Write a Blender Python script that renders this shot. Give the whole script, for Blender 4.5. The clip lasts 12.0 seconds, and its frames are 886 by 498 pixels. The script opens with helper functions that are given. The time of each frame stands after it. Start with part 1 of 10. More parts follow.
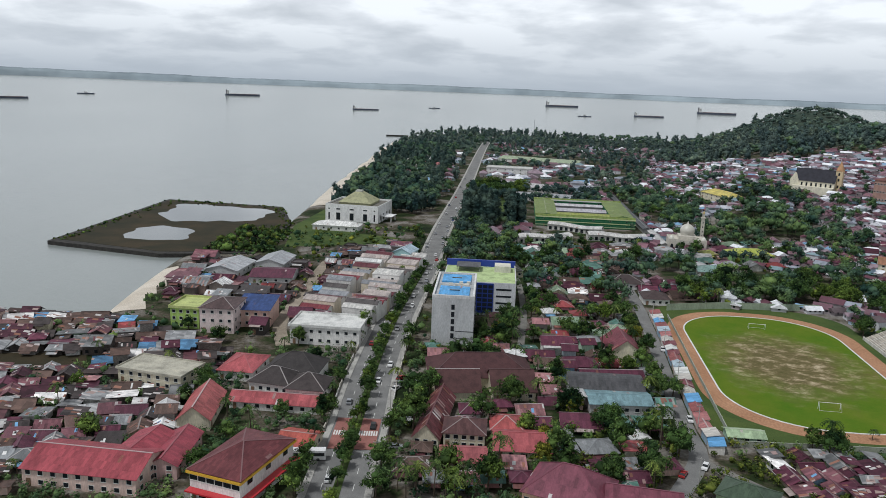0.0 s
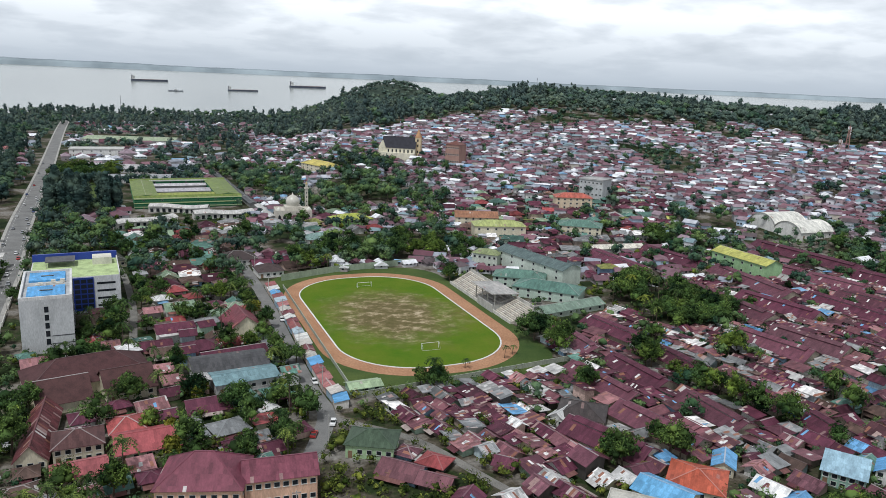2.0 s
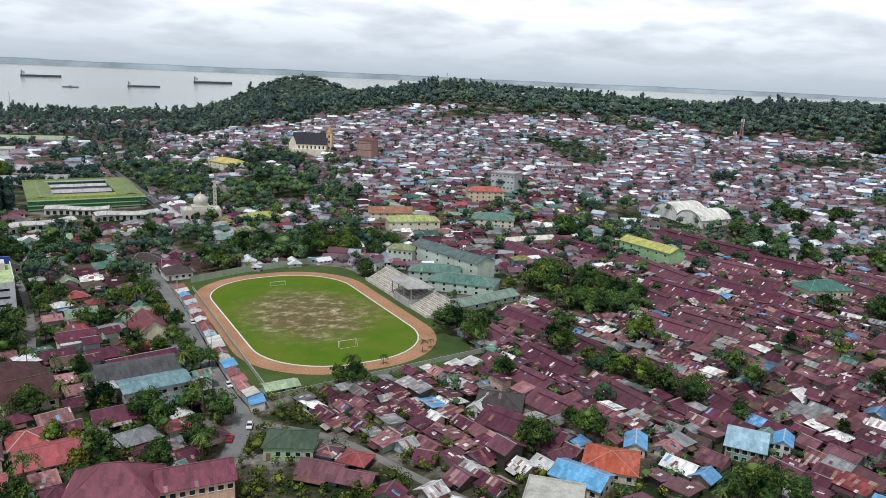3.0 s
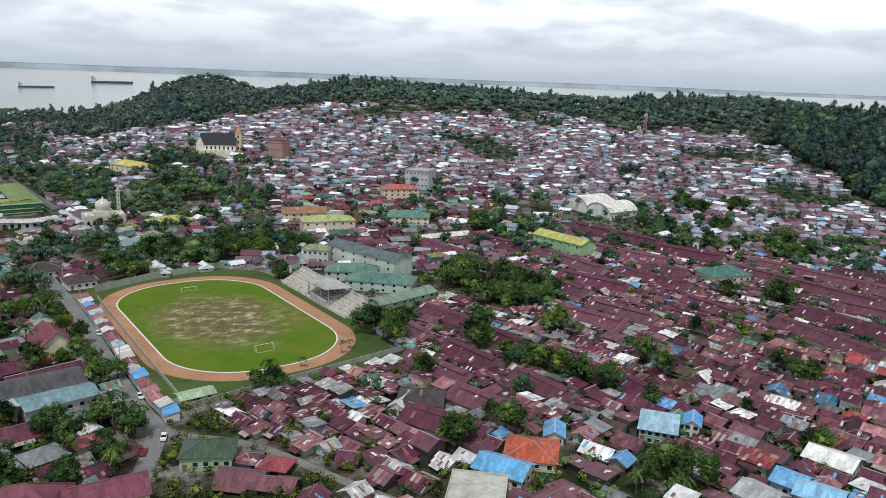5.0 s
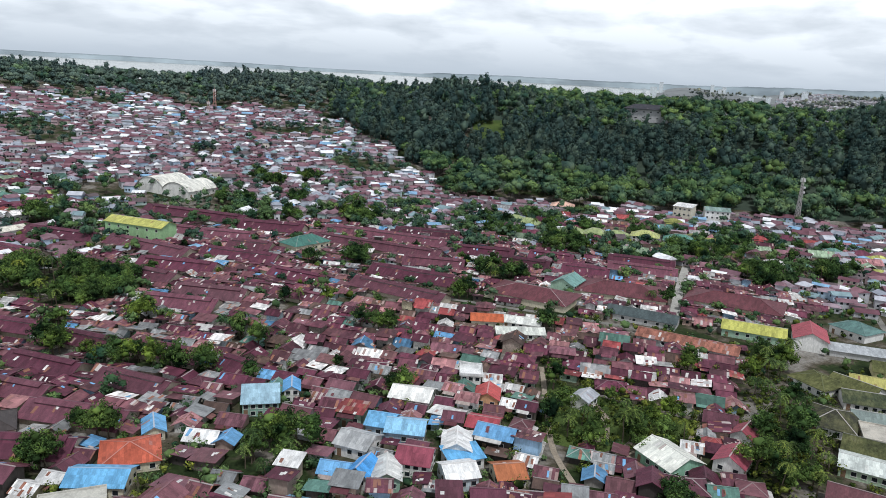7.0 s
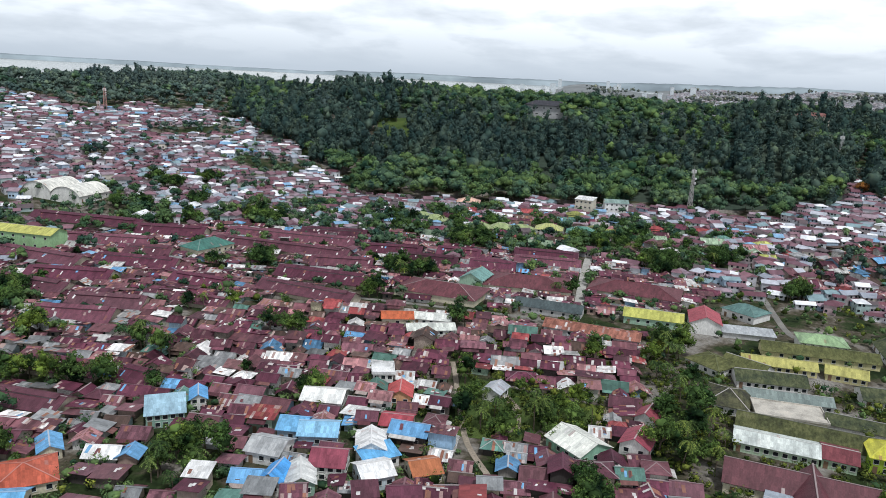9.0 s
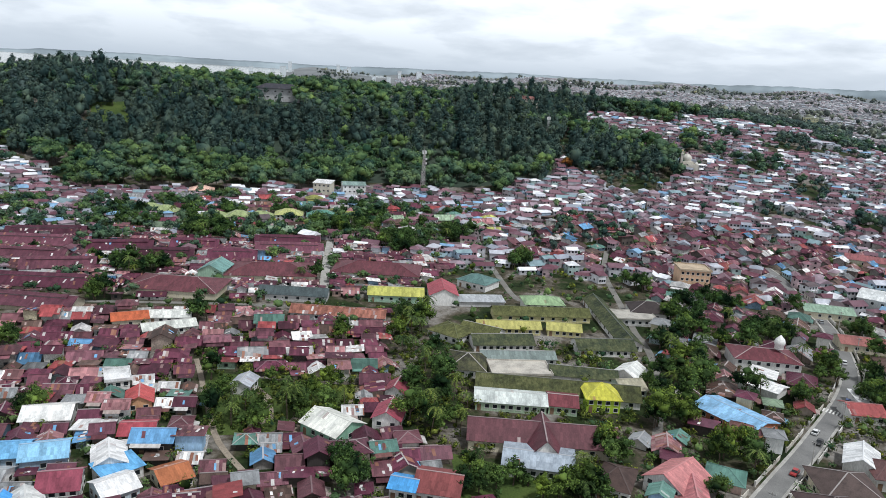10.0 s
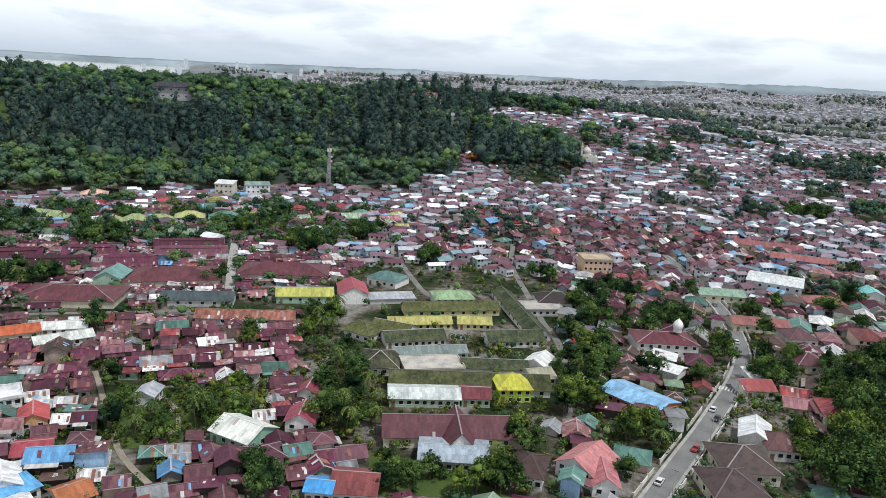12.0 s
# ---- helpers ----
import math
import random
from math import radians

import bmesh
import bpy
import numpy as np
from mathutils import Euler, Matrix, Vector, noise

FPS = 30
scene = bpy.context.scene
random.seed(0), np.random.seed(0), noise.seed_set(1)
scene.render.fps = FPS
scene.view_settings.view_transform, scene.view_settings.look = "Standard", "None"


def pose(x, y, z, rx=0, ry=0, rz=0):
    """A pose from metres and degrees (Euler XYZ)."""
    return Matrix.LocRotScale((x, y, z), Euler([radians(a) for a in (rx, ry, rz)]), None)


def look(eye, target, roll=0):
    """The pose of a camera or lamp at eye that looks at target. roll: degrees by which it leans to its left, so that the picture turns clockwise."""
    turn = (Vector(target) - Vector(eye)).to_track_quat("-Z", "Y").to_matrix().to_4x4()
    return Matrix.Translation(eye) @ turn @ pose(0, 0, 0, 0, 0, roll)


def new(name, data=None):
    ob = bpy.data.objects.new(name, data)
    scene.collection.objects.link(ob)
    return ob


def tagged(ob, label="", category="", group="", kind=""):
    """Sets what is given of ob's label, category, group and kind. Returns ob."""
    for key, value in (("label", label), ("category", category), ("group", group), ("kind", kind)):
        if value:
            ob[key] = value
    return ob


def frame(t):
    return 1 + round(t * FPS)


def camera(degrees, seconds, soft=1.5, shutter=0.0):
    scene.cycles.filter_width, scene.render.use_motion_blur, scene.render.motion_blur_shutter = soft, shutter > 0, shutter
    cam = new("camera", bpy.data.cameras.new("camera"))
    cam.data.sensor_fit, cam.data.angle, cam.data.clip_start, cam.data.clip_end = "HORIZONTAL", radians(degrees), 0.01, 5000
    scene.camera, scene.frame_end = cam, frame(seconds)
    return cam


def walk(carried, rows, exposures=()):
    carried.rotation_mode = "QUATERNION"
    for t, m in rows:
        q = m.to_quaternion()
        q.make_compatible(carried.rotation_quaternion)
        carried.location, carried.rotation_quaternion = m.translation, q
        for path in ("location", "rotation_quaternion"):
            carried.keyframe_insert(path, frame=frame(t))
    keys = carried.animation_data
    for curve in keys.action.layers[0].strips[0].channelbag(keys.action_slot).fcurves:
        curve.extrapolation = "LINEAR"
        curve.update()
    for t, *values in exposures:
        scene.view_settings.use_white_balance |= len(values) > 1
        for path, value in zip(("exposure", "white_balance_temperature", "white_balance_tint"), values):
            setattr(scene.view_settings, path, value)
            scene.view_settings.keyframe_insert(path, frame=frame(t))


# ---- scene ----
# ---------------------------------------------------------------- camera: a drone that hovers and turns to its right
EYE = 105.0
cam = camera(61.25, 12.0, soft=0.6)
# seconds, yaw, pitch, roll in degrees
ROWS = [
    (0.0, 0.04, -12.14, 2.05), (0.5, -2.29, -12.06, 1.60), (1.0, -10.30, -12.26, 1.64), (1.5, -22.01, -12.70, 1.97),
    (2.0, -29.87, -12.93, 2.30), (2.5, -34.83, -13.04, 2.43), (2.7, -35.79, -13.05, 2.42), (4.3, -37.62, -12.98, 1.96),
    (4.5, -38.00, -12.97, 1.96), (5.0, -43.11, -12.97, 1.89), (5.5, -54.92, -13.31, 2.42), (6.0, -66.07, -13.42, 2.94),
    (6.5, -72.22, -13.48, 3.27), (6.7, -73.78, -13.49, 3.31), (8.3, -76.64, -13.27, 2.80), (8.5, -77.18, -13.26, 2.78),
    (9.0, -82.21, -13.22, 2.94), (9.5, -94.12, -13.25, 3.48), (10.0, -102.34, -13.30, 3.76), (10.5, -106.82, -13.24, 3.86),
    (11.0, -108.61, -13.25, 3.75), (11.5, -109.28, -13.17, 3.66), (12.0, -109.50, -13.11, 3.47),
]


def heading(yaw, pitch, roll):
    y, p = radians(yaw), radians(pitch)
    ahead = Vector((-math.sin(y) * math.cos(p), math.cos(y) * math.cos(p), math.sin(p)))
    eye = Vector((0, 0, EYE))
    return look(eye, eye + ahead * 100, roll)


walk(cam, [(t, heading(yaw, pitch, roll)) for t, yaw, pitch, roll in ROWS], [(0.0, -0.54, 6080, 9), (1.0, -0.48, 6080, 9), (2.5, -0.28, 6080, 9), (5.0, -0.32, 6050, 9), (6.5, -0.24, 6050, 9), (9.5, -0.16, 6050, 9), (12.0, -0.09, 6050, 9)])

# ---------------------------------------------------------------- sky and sun: bright overcast
world = bpy.data.worlds.new("overcast_sky")
scene.world = world
world.use_nodes = True
wn, wl = world.node_tree.nodes, world.node_tree.links
wn.clear()
w_out = wn.new("ShaderNodeOutputWorld")
w_bg = wn.new("ShaderNodeBackground")
w_sky = wn.new("ShaderNodeTexSky")
w_sky.sky_type, w_sky.sun_disc = "NISHITA", False
w_sky.sun_elevation, w_sky.sun_rotation = radians(64), radians(235)
w_sky.air_density, w_sky.dust_density = 1.0, 3.0
w_tc = wn.new("ShaderNodeTexCoord")
w_sep = wn.new("ShaderNodeSeparateXYZ")
wl.new(w_tc.outputs["Generated"], w_sep.inputs[0])
# cloud deck: the direction is laid on a flat layer so that clouds crowd together towards the horizon
w_add = wn.new("ShaderNodeMath"); w_add.operation = "ADD"; w_add.inputs[1].default_value = 0.20
w_abs = wn.new("ShaderNodeMath"); w_abs.operation = "ABSOLUTE"
wl.new(w_sep.outputs["Z"], w_abs.inputs[0]); wl.new(w_abs.outputs[0], w_add.inputs[0])
w_dx = wn.new("ShaderNodeMath"); w_dx.operation = "DIVIDE"
w_dy = wn.new("ShaderNodeMath"); w_dy.operation = "DIVIDE"
wl.new(w_sep.outputs["X"], w_dx.inputs[0]); wl.new(w_add.outputs[0], w_dx.inputs[1])
wl.new(w_sep.outputs["Y"], w_dy.inputs[0]); wl.new(w_add.outputs[0], w_dy.inputs[1])
w_com = wn.new("ShaderNodeCombineXYZ")
wl.new(w_dx.outputs[0], w_com.inputs[0]); wl.new(w_dy.outputs[0], w_com.inputs[1])
w_n1 = wn.new("ShaderNodeTexNoise"); w_n1.inputs["Scale"].default_value = 2.1; w_n1.inputs["Detail"].default_value = 9; w_n1.inputs["Roughness"].default_value = 0.52; w_n1.inputs["Distortion"].default_value = 0.15
wl.new(w_com.outputs[0], w_n1.inputs["Vector"])
w_ramp = wn.new("ShaderNodeValToRGB")
w_ramp.color_ramp.elements[0].position, w_ramp.color_ramp.elements[0].color = 0.31, (0.90, 0.93, 0.96, 1)
w_ramp.color_ramp.elements[1].position, w_ramp.color_ramp.elements[1].color = 0.56, (1.42, 1.43, 1.43, 1)
w_mid = w_ramp.color_ramp.elements.new(0.46); w_mid.color = (1.15, 1.17, 1.19, 1)
wl.new(w_n1.outputs["Fac"], w_ramp.inputs[0])
# the unseen sky overhead is dimmed to weaken fill light on the land
w_top = wn.new("ShaderNodeMapRange")
w_top.inputs["From Min"].default_value, w_top.inputs["From Max"].default_value = 0.12, 0.75
w_top.inputs["To Min"].default_value, w_top.inputs["To Max"].default_value = 1.05, 0.34
wl.new(w_sep.outputs["Z"], w_top.inputs["Value"])
w_deck = wn.new("ShaderNodeMixRGB"); w_deck.blend_type = "MULTIPLY"; w_deck.inputs[0].default_value = 1.0
wl.new(w_ramp.outputs[0], w_deck.inputs[1]); wl.new(w_top.outputs[0], w_deck.inputs[2])
# towards the horizon the deck fades into pale grey air
w_hz = wn.new("ShaderNodeMapRange")
w_hz.inputs["From Min"].default_value, w_hz.inputs["From Max"].default_value = 0.0, 0.09
wl.new(w_sep.outputs["Z"], w_hz.inputs["Value"])
w_mixh = wn.new("ShaderNodeMixRGB"); w_mixh.inputs[1].default_value = (0.70, 0.76, 0.82, 1)
wl.new(w_hz.outputs[0], w_mixh.inputs[0]); wl.new(w_deck.outputs[0], w_mixh.inputs[2])
w_scale = wn.new("ShaderNodeMixRGB"); w_scale.blend_type = "MIX"; w_scale.inputs[0].default_value = 0.93
w_skys = wn.new("ShaderNodeMixRGB"); w_skys.blend_type = "MULTIPLY"; w_skys.inputs[0].default_value = 1.0; w_skys.inputs[2].default_value = (0.1, 0.1, 0.1, 1)
wl.new(w_sky.outputs[0], w_skys.inputs[1]); wl.new(w_skys.outputs[0], w_scale.inputs[1]); wl.new(w_mixh.outputs[0], w_scale.inputs[2])
wl.new(w_scale.outputs[0], w_bg.inputs["Color"])
w_bg.inputs["Strength"].default_value = 1.0
wl.new(w_bg.outputs[0], w_out.inputs[0])

sun_data = bpy.data.lights.new("sun", "SUN")
sun_data.energy, sun_data.angle, sun_data.color = 3.3, radians(6), (1.0, 0.97, 0.92)
sun = new("sun", sun_data)
sun.matrix_world = look(Vector((0, 0, 900)), Vector((0, 0, 900)) - Vector((math.sin(radians(235)) * math.cos(radians(64)), math.cos(radians(235)) * math.cos(radians(64)), math.sin(radians(64)))))
# ---------------------------------------------------------------- materials
def material(name, rough=0.7, metal=0.0, spec=0.4):
    m = bpy.data.materials.new(name)
    m.use_nodes = True
    b = m.node_tree.nodes["Principled BSDF"]
    b.inputs["Roughness"].default_value, b.inputs["Metallic"].default_value = rough, metal
    b.inputs["Specular IOR Level"].default_value = spec
    return m, m.node_tree.nodes, m.node_tree.links, b


def ramp(nodes, *stops):
    r = nodes.new("ShaderNodeValToRGB")
    e = r.color_ramp.elements
    e[0].position, e[0].color = stops[0][0], (*stops[0][1], 1)
    e[1].position, e[1].color = stops[-1][0], (*stops[-1][1], 1)
    for p, c in stops[1:-1]:
        e.new(p).color = (*c, 1)
    return r


def noisy(nodes, links, scale, detail=4, rough=0.55, space="Object", stretch=None, coords=None):
    tc = nodes.new("ShaderNodeTexCoord") if space == "Object" else nodes.new("ShaderNodeNewGeometry")
    out = tc.outputs["Object"] if space == "Object" else tc.outputs["Position"]
    if stretch:
        mp = nodes.new("ShaderNodeMapping")
        mp.inputs["Scale"].default_value = stretch
        links.new(out, mp.inputs["Vector"])
        out = mp.outputs[0]
    n = nodes.new("ShaderNodeTexNoise")
    n.inputs["Scale"].default_value, n.inputs["Detail"].default_value, n.inputs["Roughness"].default_value = scale, detail, rough
    links.new(out, n.inputs["Vector"])
    return n


def mix(nodes, links, kind, fac, a, b):
    m = nodes.new("ShaderNodeMixRGB")
    m.blend_type = kind
    for k, v in enumerate((fac, a, b)):
        if isinstance(v, (int, float)):
            m.inputs[k].default_value = v
        elif isinstance(v, tuple):
            m.inputs[k].default_value = (*v, 1)
        else:
            links.new(v, m.inputs[k])
    return m.outputs[0]


def bump(nodes, links, b, height, strength, distance=0.05):
    bp = nodes.new("ShaderNodeBump")
    bp.inputs["Strength"].default_value, bp.inputs["Distance"].default_value = strength, distance
    links.new(height, bp.inputs["Height"])
    links.new(bp.outputs[0], b.inputs["Normal"])


def blotchy(name, dark, light, scale, rough=0.8, space="World", fine=None, bumpy=0.0, metal=0.0, spec=0.3, stops=(0.3, 0.7)):
    """Two tones in large blotches and fine grain."""
    m, n, l, b = material(name, rough, metal, spec)
    big = noisy(n, l, scale, 5, 0.6, "Object" if space == "Object" else "World")
    r = ramp(n, (stops[0], dark), (stops[1], light))
    l.new(big.outputs["Fac"], r.inputs[0])
    small = noisy(n, l, fine or scale * 14, 3, 0.6, "Object" if space == "Object" else "World")
    r2 = ramp(n, (0.3, (0.72, 0.72, 0.72)), (0.7, (1.18, 1.18, 1.18)))
    l.new(small.outputs["Fac"], r2.inputs[0])
    l.new(mix(n, l, "MULTIPLY", 1.0, r.outputs[0], r2.outputs[0]), b.inputs["Base Color"])
    if bumpy:
        bump(n, l, b, small.outputs["Fac"], bumpy)
    return m


def painted(name, rough, grime, streak=(1, 1, 1), scale=0.35, sheets=0.0, ribs=0.0, metal=0.0, spec=0.3, lively=0.12):
    """The object's own paint (its colour), weathered: grime in blotches, streaks, single sheets lighter or rusted."""
    m, n, l, b = material(name, rough, metal, spec)
    info = n.new("ShaderNodeObjectInfo")
    tc = n.new("ShaderNodeTexCoord")
    off = n.new("ShaderNodeVectorMath"); off.operation = "MULTIPLY_ADD"
    off.inputs[1].default_value = (1, 1, 1)
    jit = n.new("ShaderNodeMath"); jit.operation = "MULTIPLY"; jit.inputs[1].default_value = 731.0
    l.new(info.outputs["Random"], jit.inputs[0])
    l.new(tc.outputs["Object"], off.inputs[0]); l.new(jit.outputs[0], off.inputs[2])
    mp = n.new("ShaderNodeMapping"); mp.inputs["Scale"].default_value = streak
    l.new(off.outputs[0], mp.inputs["Vector"])
    big = n.new("ShaderNodeTexNoise"); big.inputs["Scale"].default_value = scale; big.inputs["Detail"].default_value = 6; big.inputs["Roughness"].default_value = 0.65
    l.new(mp.outputs[0], big.inputs["Vector"])
    r = ramp(n, (0.30, (1 - grime, 1 - grime, 1 - grime)), (0.52, (1.0, 1.0, 1.0)), (0.72, (1 + grime * 0.5, 1 + grime * 0.45, 1 + grime * 0.4)))
    l.new(big.outputs["Fac"], r.inputs[0])
    col = mix(n, l, "MULTIPLY", 1.0, info.outputs["Color"], r.outputs[0])
    fine = n.new("ShaderNodeTexNoise"); fine.inputs["Scale"].default_value = scale * 9; fine.inputs["Detail"].default_value = 3
    l.new(mp.outputs[0], fine.inputs["Vector"])
    r3 = ramp(n, (0.3, (0.8, 0.8, 0.8)), (0.7, (1.15, 1.15, 1.15)))
    l.new(fine.outputs["Fac"], r3.inputs[0])
    col = mix(n, l, "MULTIPLY", 0.8, col, r3.outputs[0])
    if sheets:
        # single sheets from ridge to eave: most a little lighter or darker, some bleached, some rusted through
        mp2 = n.new("ShaderNodeMapping"); mp2.inputs["Scale"].default_value = (1.15, 0.42, 0.0)
        l.new(off.outputs[0], mp2.inputs["Vector"])
        fl = n.new("ShaderNodeVectorMath"); fl.operation = "FLOOR"; l.new(mp2.outputs[0], fl.inputs[0])
        wh = n.new("ShaderNodeTexWhiteNoise"); l.new(fl.outputs[0], wh.inputs["Vector"])
        sep = n.new("ShaderNodeSeparateColor"); l.new(wh.outputs["Color"], sep.inputs[0])
        each = ramp(n, (0.0, (1 - 1.6 * lively,) * 3), (0.5, (1, 1, 1)), (1.0, (1 + 2.0 * lively, 1 + 1.9 * lively, 1 + 1.8 * lively)))
        l.new(sep.outputs[2], each.inputs[0])
        col = mix(n, l, "MULTIPLY", 1.0, col, each.outputs[0])
        rs = ramp(n, (0.0, (0, 0, 0)), (1 - sheets, (0, 0, 0)), (1 - sheets + 0.02, (1, 1, 1)), (1.0, (1, 1, 1)))
        l.new(sep.outputs[0], rs.inputs[0])
        tone = ramp(n, (0.0, (0.22, 0.10, 0.07)), (0.28, (0.30, 0.20, 0.19)), (0.55, (0.42, 0.36, 0.35)), (0.78, (0.30, 0.14, 0.10)), (0.9, (0.55, 0.53, 0.52)), (1.0, (0.5, 0.5, 0.5)))
        tone.color_ramp.interpolation = "CONSTANT"
        l.new(sep.outputs[1], tone.inputs[0])
        edge = mix(n, l, "MULTIPLY", 1.0, tone.outputs[0], r3.outputs[0])
        col = mix(n, l, "MIX", rs.outputs[0], col, edge)
    l.new(col, b.inputs["Base Color"])
    if ribs:
        wv = n.new("ShaderNodeTexWave"); wv.bands_direction = "X"; wv.inputs["Scale"].default_value = ribs
        l.new(tc.outputs["Object"], wv.inputs["Vector"])
        bump(n, l, b, wv.outputs["Fac"], 0.5, 0.03)
    return m


M_ROOF = painted("painted_metal_roof", 0.5, 0.35, (1.0, 0.3, 1), 0.30, 0.012, 1.6, 0.0, 0.2, 0.11)
M_RUST = painted("rusty_metal_roof", 0.6, 0.55, (1.0, 0.3, 1), 0.35, 0.15, 1.6, 0.0, 0.15, 0.2)
M_CAP, n_, l_, b_ = material("ridge_cap_metal", 0.5, 0.0, 0.3)
ci_ = n_.new("ShaderNodeObjectInfo")
cf_ = ramp(n_, (0.0, (0.0, 0.0, 0.0)), (0.45, (0.1, 0.1, 0.1)), (1.0, (0.75, 0.75, 0.75)))
l_.new(ci_.outputs["Random"], cf_.inputs[0])
l_.new(mix(n_, l_, "MIX", cf_.outputs[0], ci_.outputs["Color"], (0.46, 0.43, 0.42)), b_.inputs["Base Color"])
M_TILE = painted("tiled_roof", 0.8, 0.4, (1, 1, 1), 0.4, 0.0, 0.0)
M_MOSS, n_, l_, b_ = material("mossy_old_roof", 0.9, 0.0, 0.1)
mi_ = n_.new("ShaderNodeObjectInfo")
m1_ = noisy(n_, l_, 0.22, 6, 0.7)
m2_ = noisy(n_, l_, 1.4, 4, 0.65, "Object", (1.0, 0.35, 1))
mr_ = ramp(n_, (0.36, (0.030, 0.030, 0.022)), (0.50, (0.098, 0.102, 0.046)), (0.62, (0.165, 0.162, 0.074)), (0.74, (0.23, 0.21, 0.14)))
l_.new(m1_.outputs["Fac"], mr_.inputs[0])
ms_ = ramp(n_, (0.3, (0.55, 0.55, 0.55)), (0.7, (1.3, 1.3, 1.3)))
l_.new(m2_.outputs["Fac"], ms_.inputs[0])
l_.new(mix(n_, l_, "MULTIPLY", 1.0, mix(n_, l_, "MIX", 0.5, mr_.outputs[0], mi_.outputs["Color"]), ms_.outputs[0]), b_.inputs["Base Color"])
M_WALL = painted("painted_plaster_wall", 0.85, 0.22, (1, 1, 0.35), 0.30)
M_CONC = painted("weathered_concrete", 0.9, 0.4, (1, 1, 0.6), 0.25)
M_PAINT = painted("gloss_paint", 0.35, 0.1, (1, 1, 1), 0.3, spec=0.5)
M_PLAIN = painted("satin_paint", 0.6, 0.15, (1, 1, 1), 0.5)

M_GLASS, n_, l_, b_ = material("dark_window_glass", 0.12, 0.0, 0.35)
b_.inputs["Base Color"].default_value = (0.018, 0.022, 0.027, 1)
M_CARGLASS, n_, l_, b_ = material("car_glass", 0.06, 0.0, 0.7)
b_.inputs["Base Color"].default_value = (0.015, 0.018, 0.02, 1)
M_RUBBER, n_, l_, b_ = material("rubber", 0.85)
b_.inputs["Base Color"].default_value = (0.02, 0.02, 0.02, 1)

M_ASPHALT = blotchy("asphalt", (0.14, 0.14, 0.138), (0.235, 0.232, 0.226), 0.12, 0.85, fine=6.0, bumpy=0.2)
M_PAVE = blotchy("concrete_pavement", (0.27, 0.26, 0.245), (0.46, 0.45, 0.42), 0.2, 0.85, fine=4.0, bumpy=0.2)
M_REDPAVE = blotchy("red_road_coating", (0.24, 0.10, 0.085), (0.34, 0.15, 0.13), 0.3, 0.85, fine=5.0)
M_WHITE = blotchy("road_paint_white", (0.55, 0.55, 0.53), (0.78, 0.78, 0.75), 1.0, 0.7, fine=9.0)
M_GROUND, n_, l_, b_ = material("town_ground", 0.95, 0, 0.1)
g1_ = noisy(n_, l_, 0.035, 6, 0.65, "World")
gr1_ = ramp(n_, (0.34, (0.010, 0.018, 0.007)), (0.45, (0.026, 0.040, 0.014)), (0.52, (0.075, 0.064, 0.046)), (0.58, (0.17, 0.155, 0.135)), (0.70, (0.27, 0.26, 0.245)))
l_.new(g1_.outputs["Fac"], gr1_.inputs[0])
g2_ = noisy(n_, l_, 0.7, 4, 0.6, "World")
gr2_ = ramp(n_, (0.3, (0.6, 0.6, 0.6)), (0.7, (1.3, 1.3, 1.3)))
l_.new(g2_.outputs["Fac"], gr2_.inputs[0])
l_.new(mix(n_, l_, "MULTIPLY", 1.0, gr1_.outputs[0], gr2_.outputs[0]), b_.inputs["Base Color"])
bump(n_, l_, b_, g2_.outputs["Fac"], 0.4)
M_CLAY = blotchy("red_clay_track", (0.32, 0.165, 0.09), (0.43, 0.24, 0.14), 0.06, 0.95, fine=1.2, bumpy=0.1)
M_LAWN = blotchy("lawn", (0.030, 0.062, 0.012), (0.082, 0.115, 0.026), 0.06, 0.95, fine=2.0, bumpy=0.3)
M_SAND = blotchy("beach_sand", (0.50, 0.44, 0.36), (0.66, 0.60, 0.52), 0.05, 0.95, fine=2.0)
M_MARSH = blotchy("brown_marsh_grass", (0.014, 0.018, 0.008), (0.052, 0.036, 0.018), 0.04, 0.95, fine=1.5, bumpy=0.4)
M_STONE = blotchy("dark_stone", (0.018, 0.018, 0.016), (0.06, 0.055, 0.05), 0.3, 0.9, fine=3.0, bumpy=0.5)
M_BARK = blotchy("bark", (0.06, 0.045, 0.03), (0.16, 0.13, 0.10), 0.8, 0.95, "Object", fine=6.0, bumpy=0.4)
M_HULL = blotchy("ship_hull_paint", (0.05, 0.06, 0.09), (0.12, 0.13, 0.17), 0.05, 0.5)


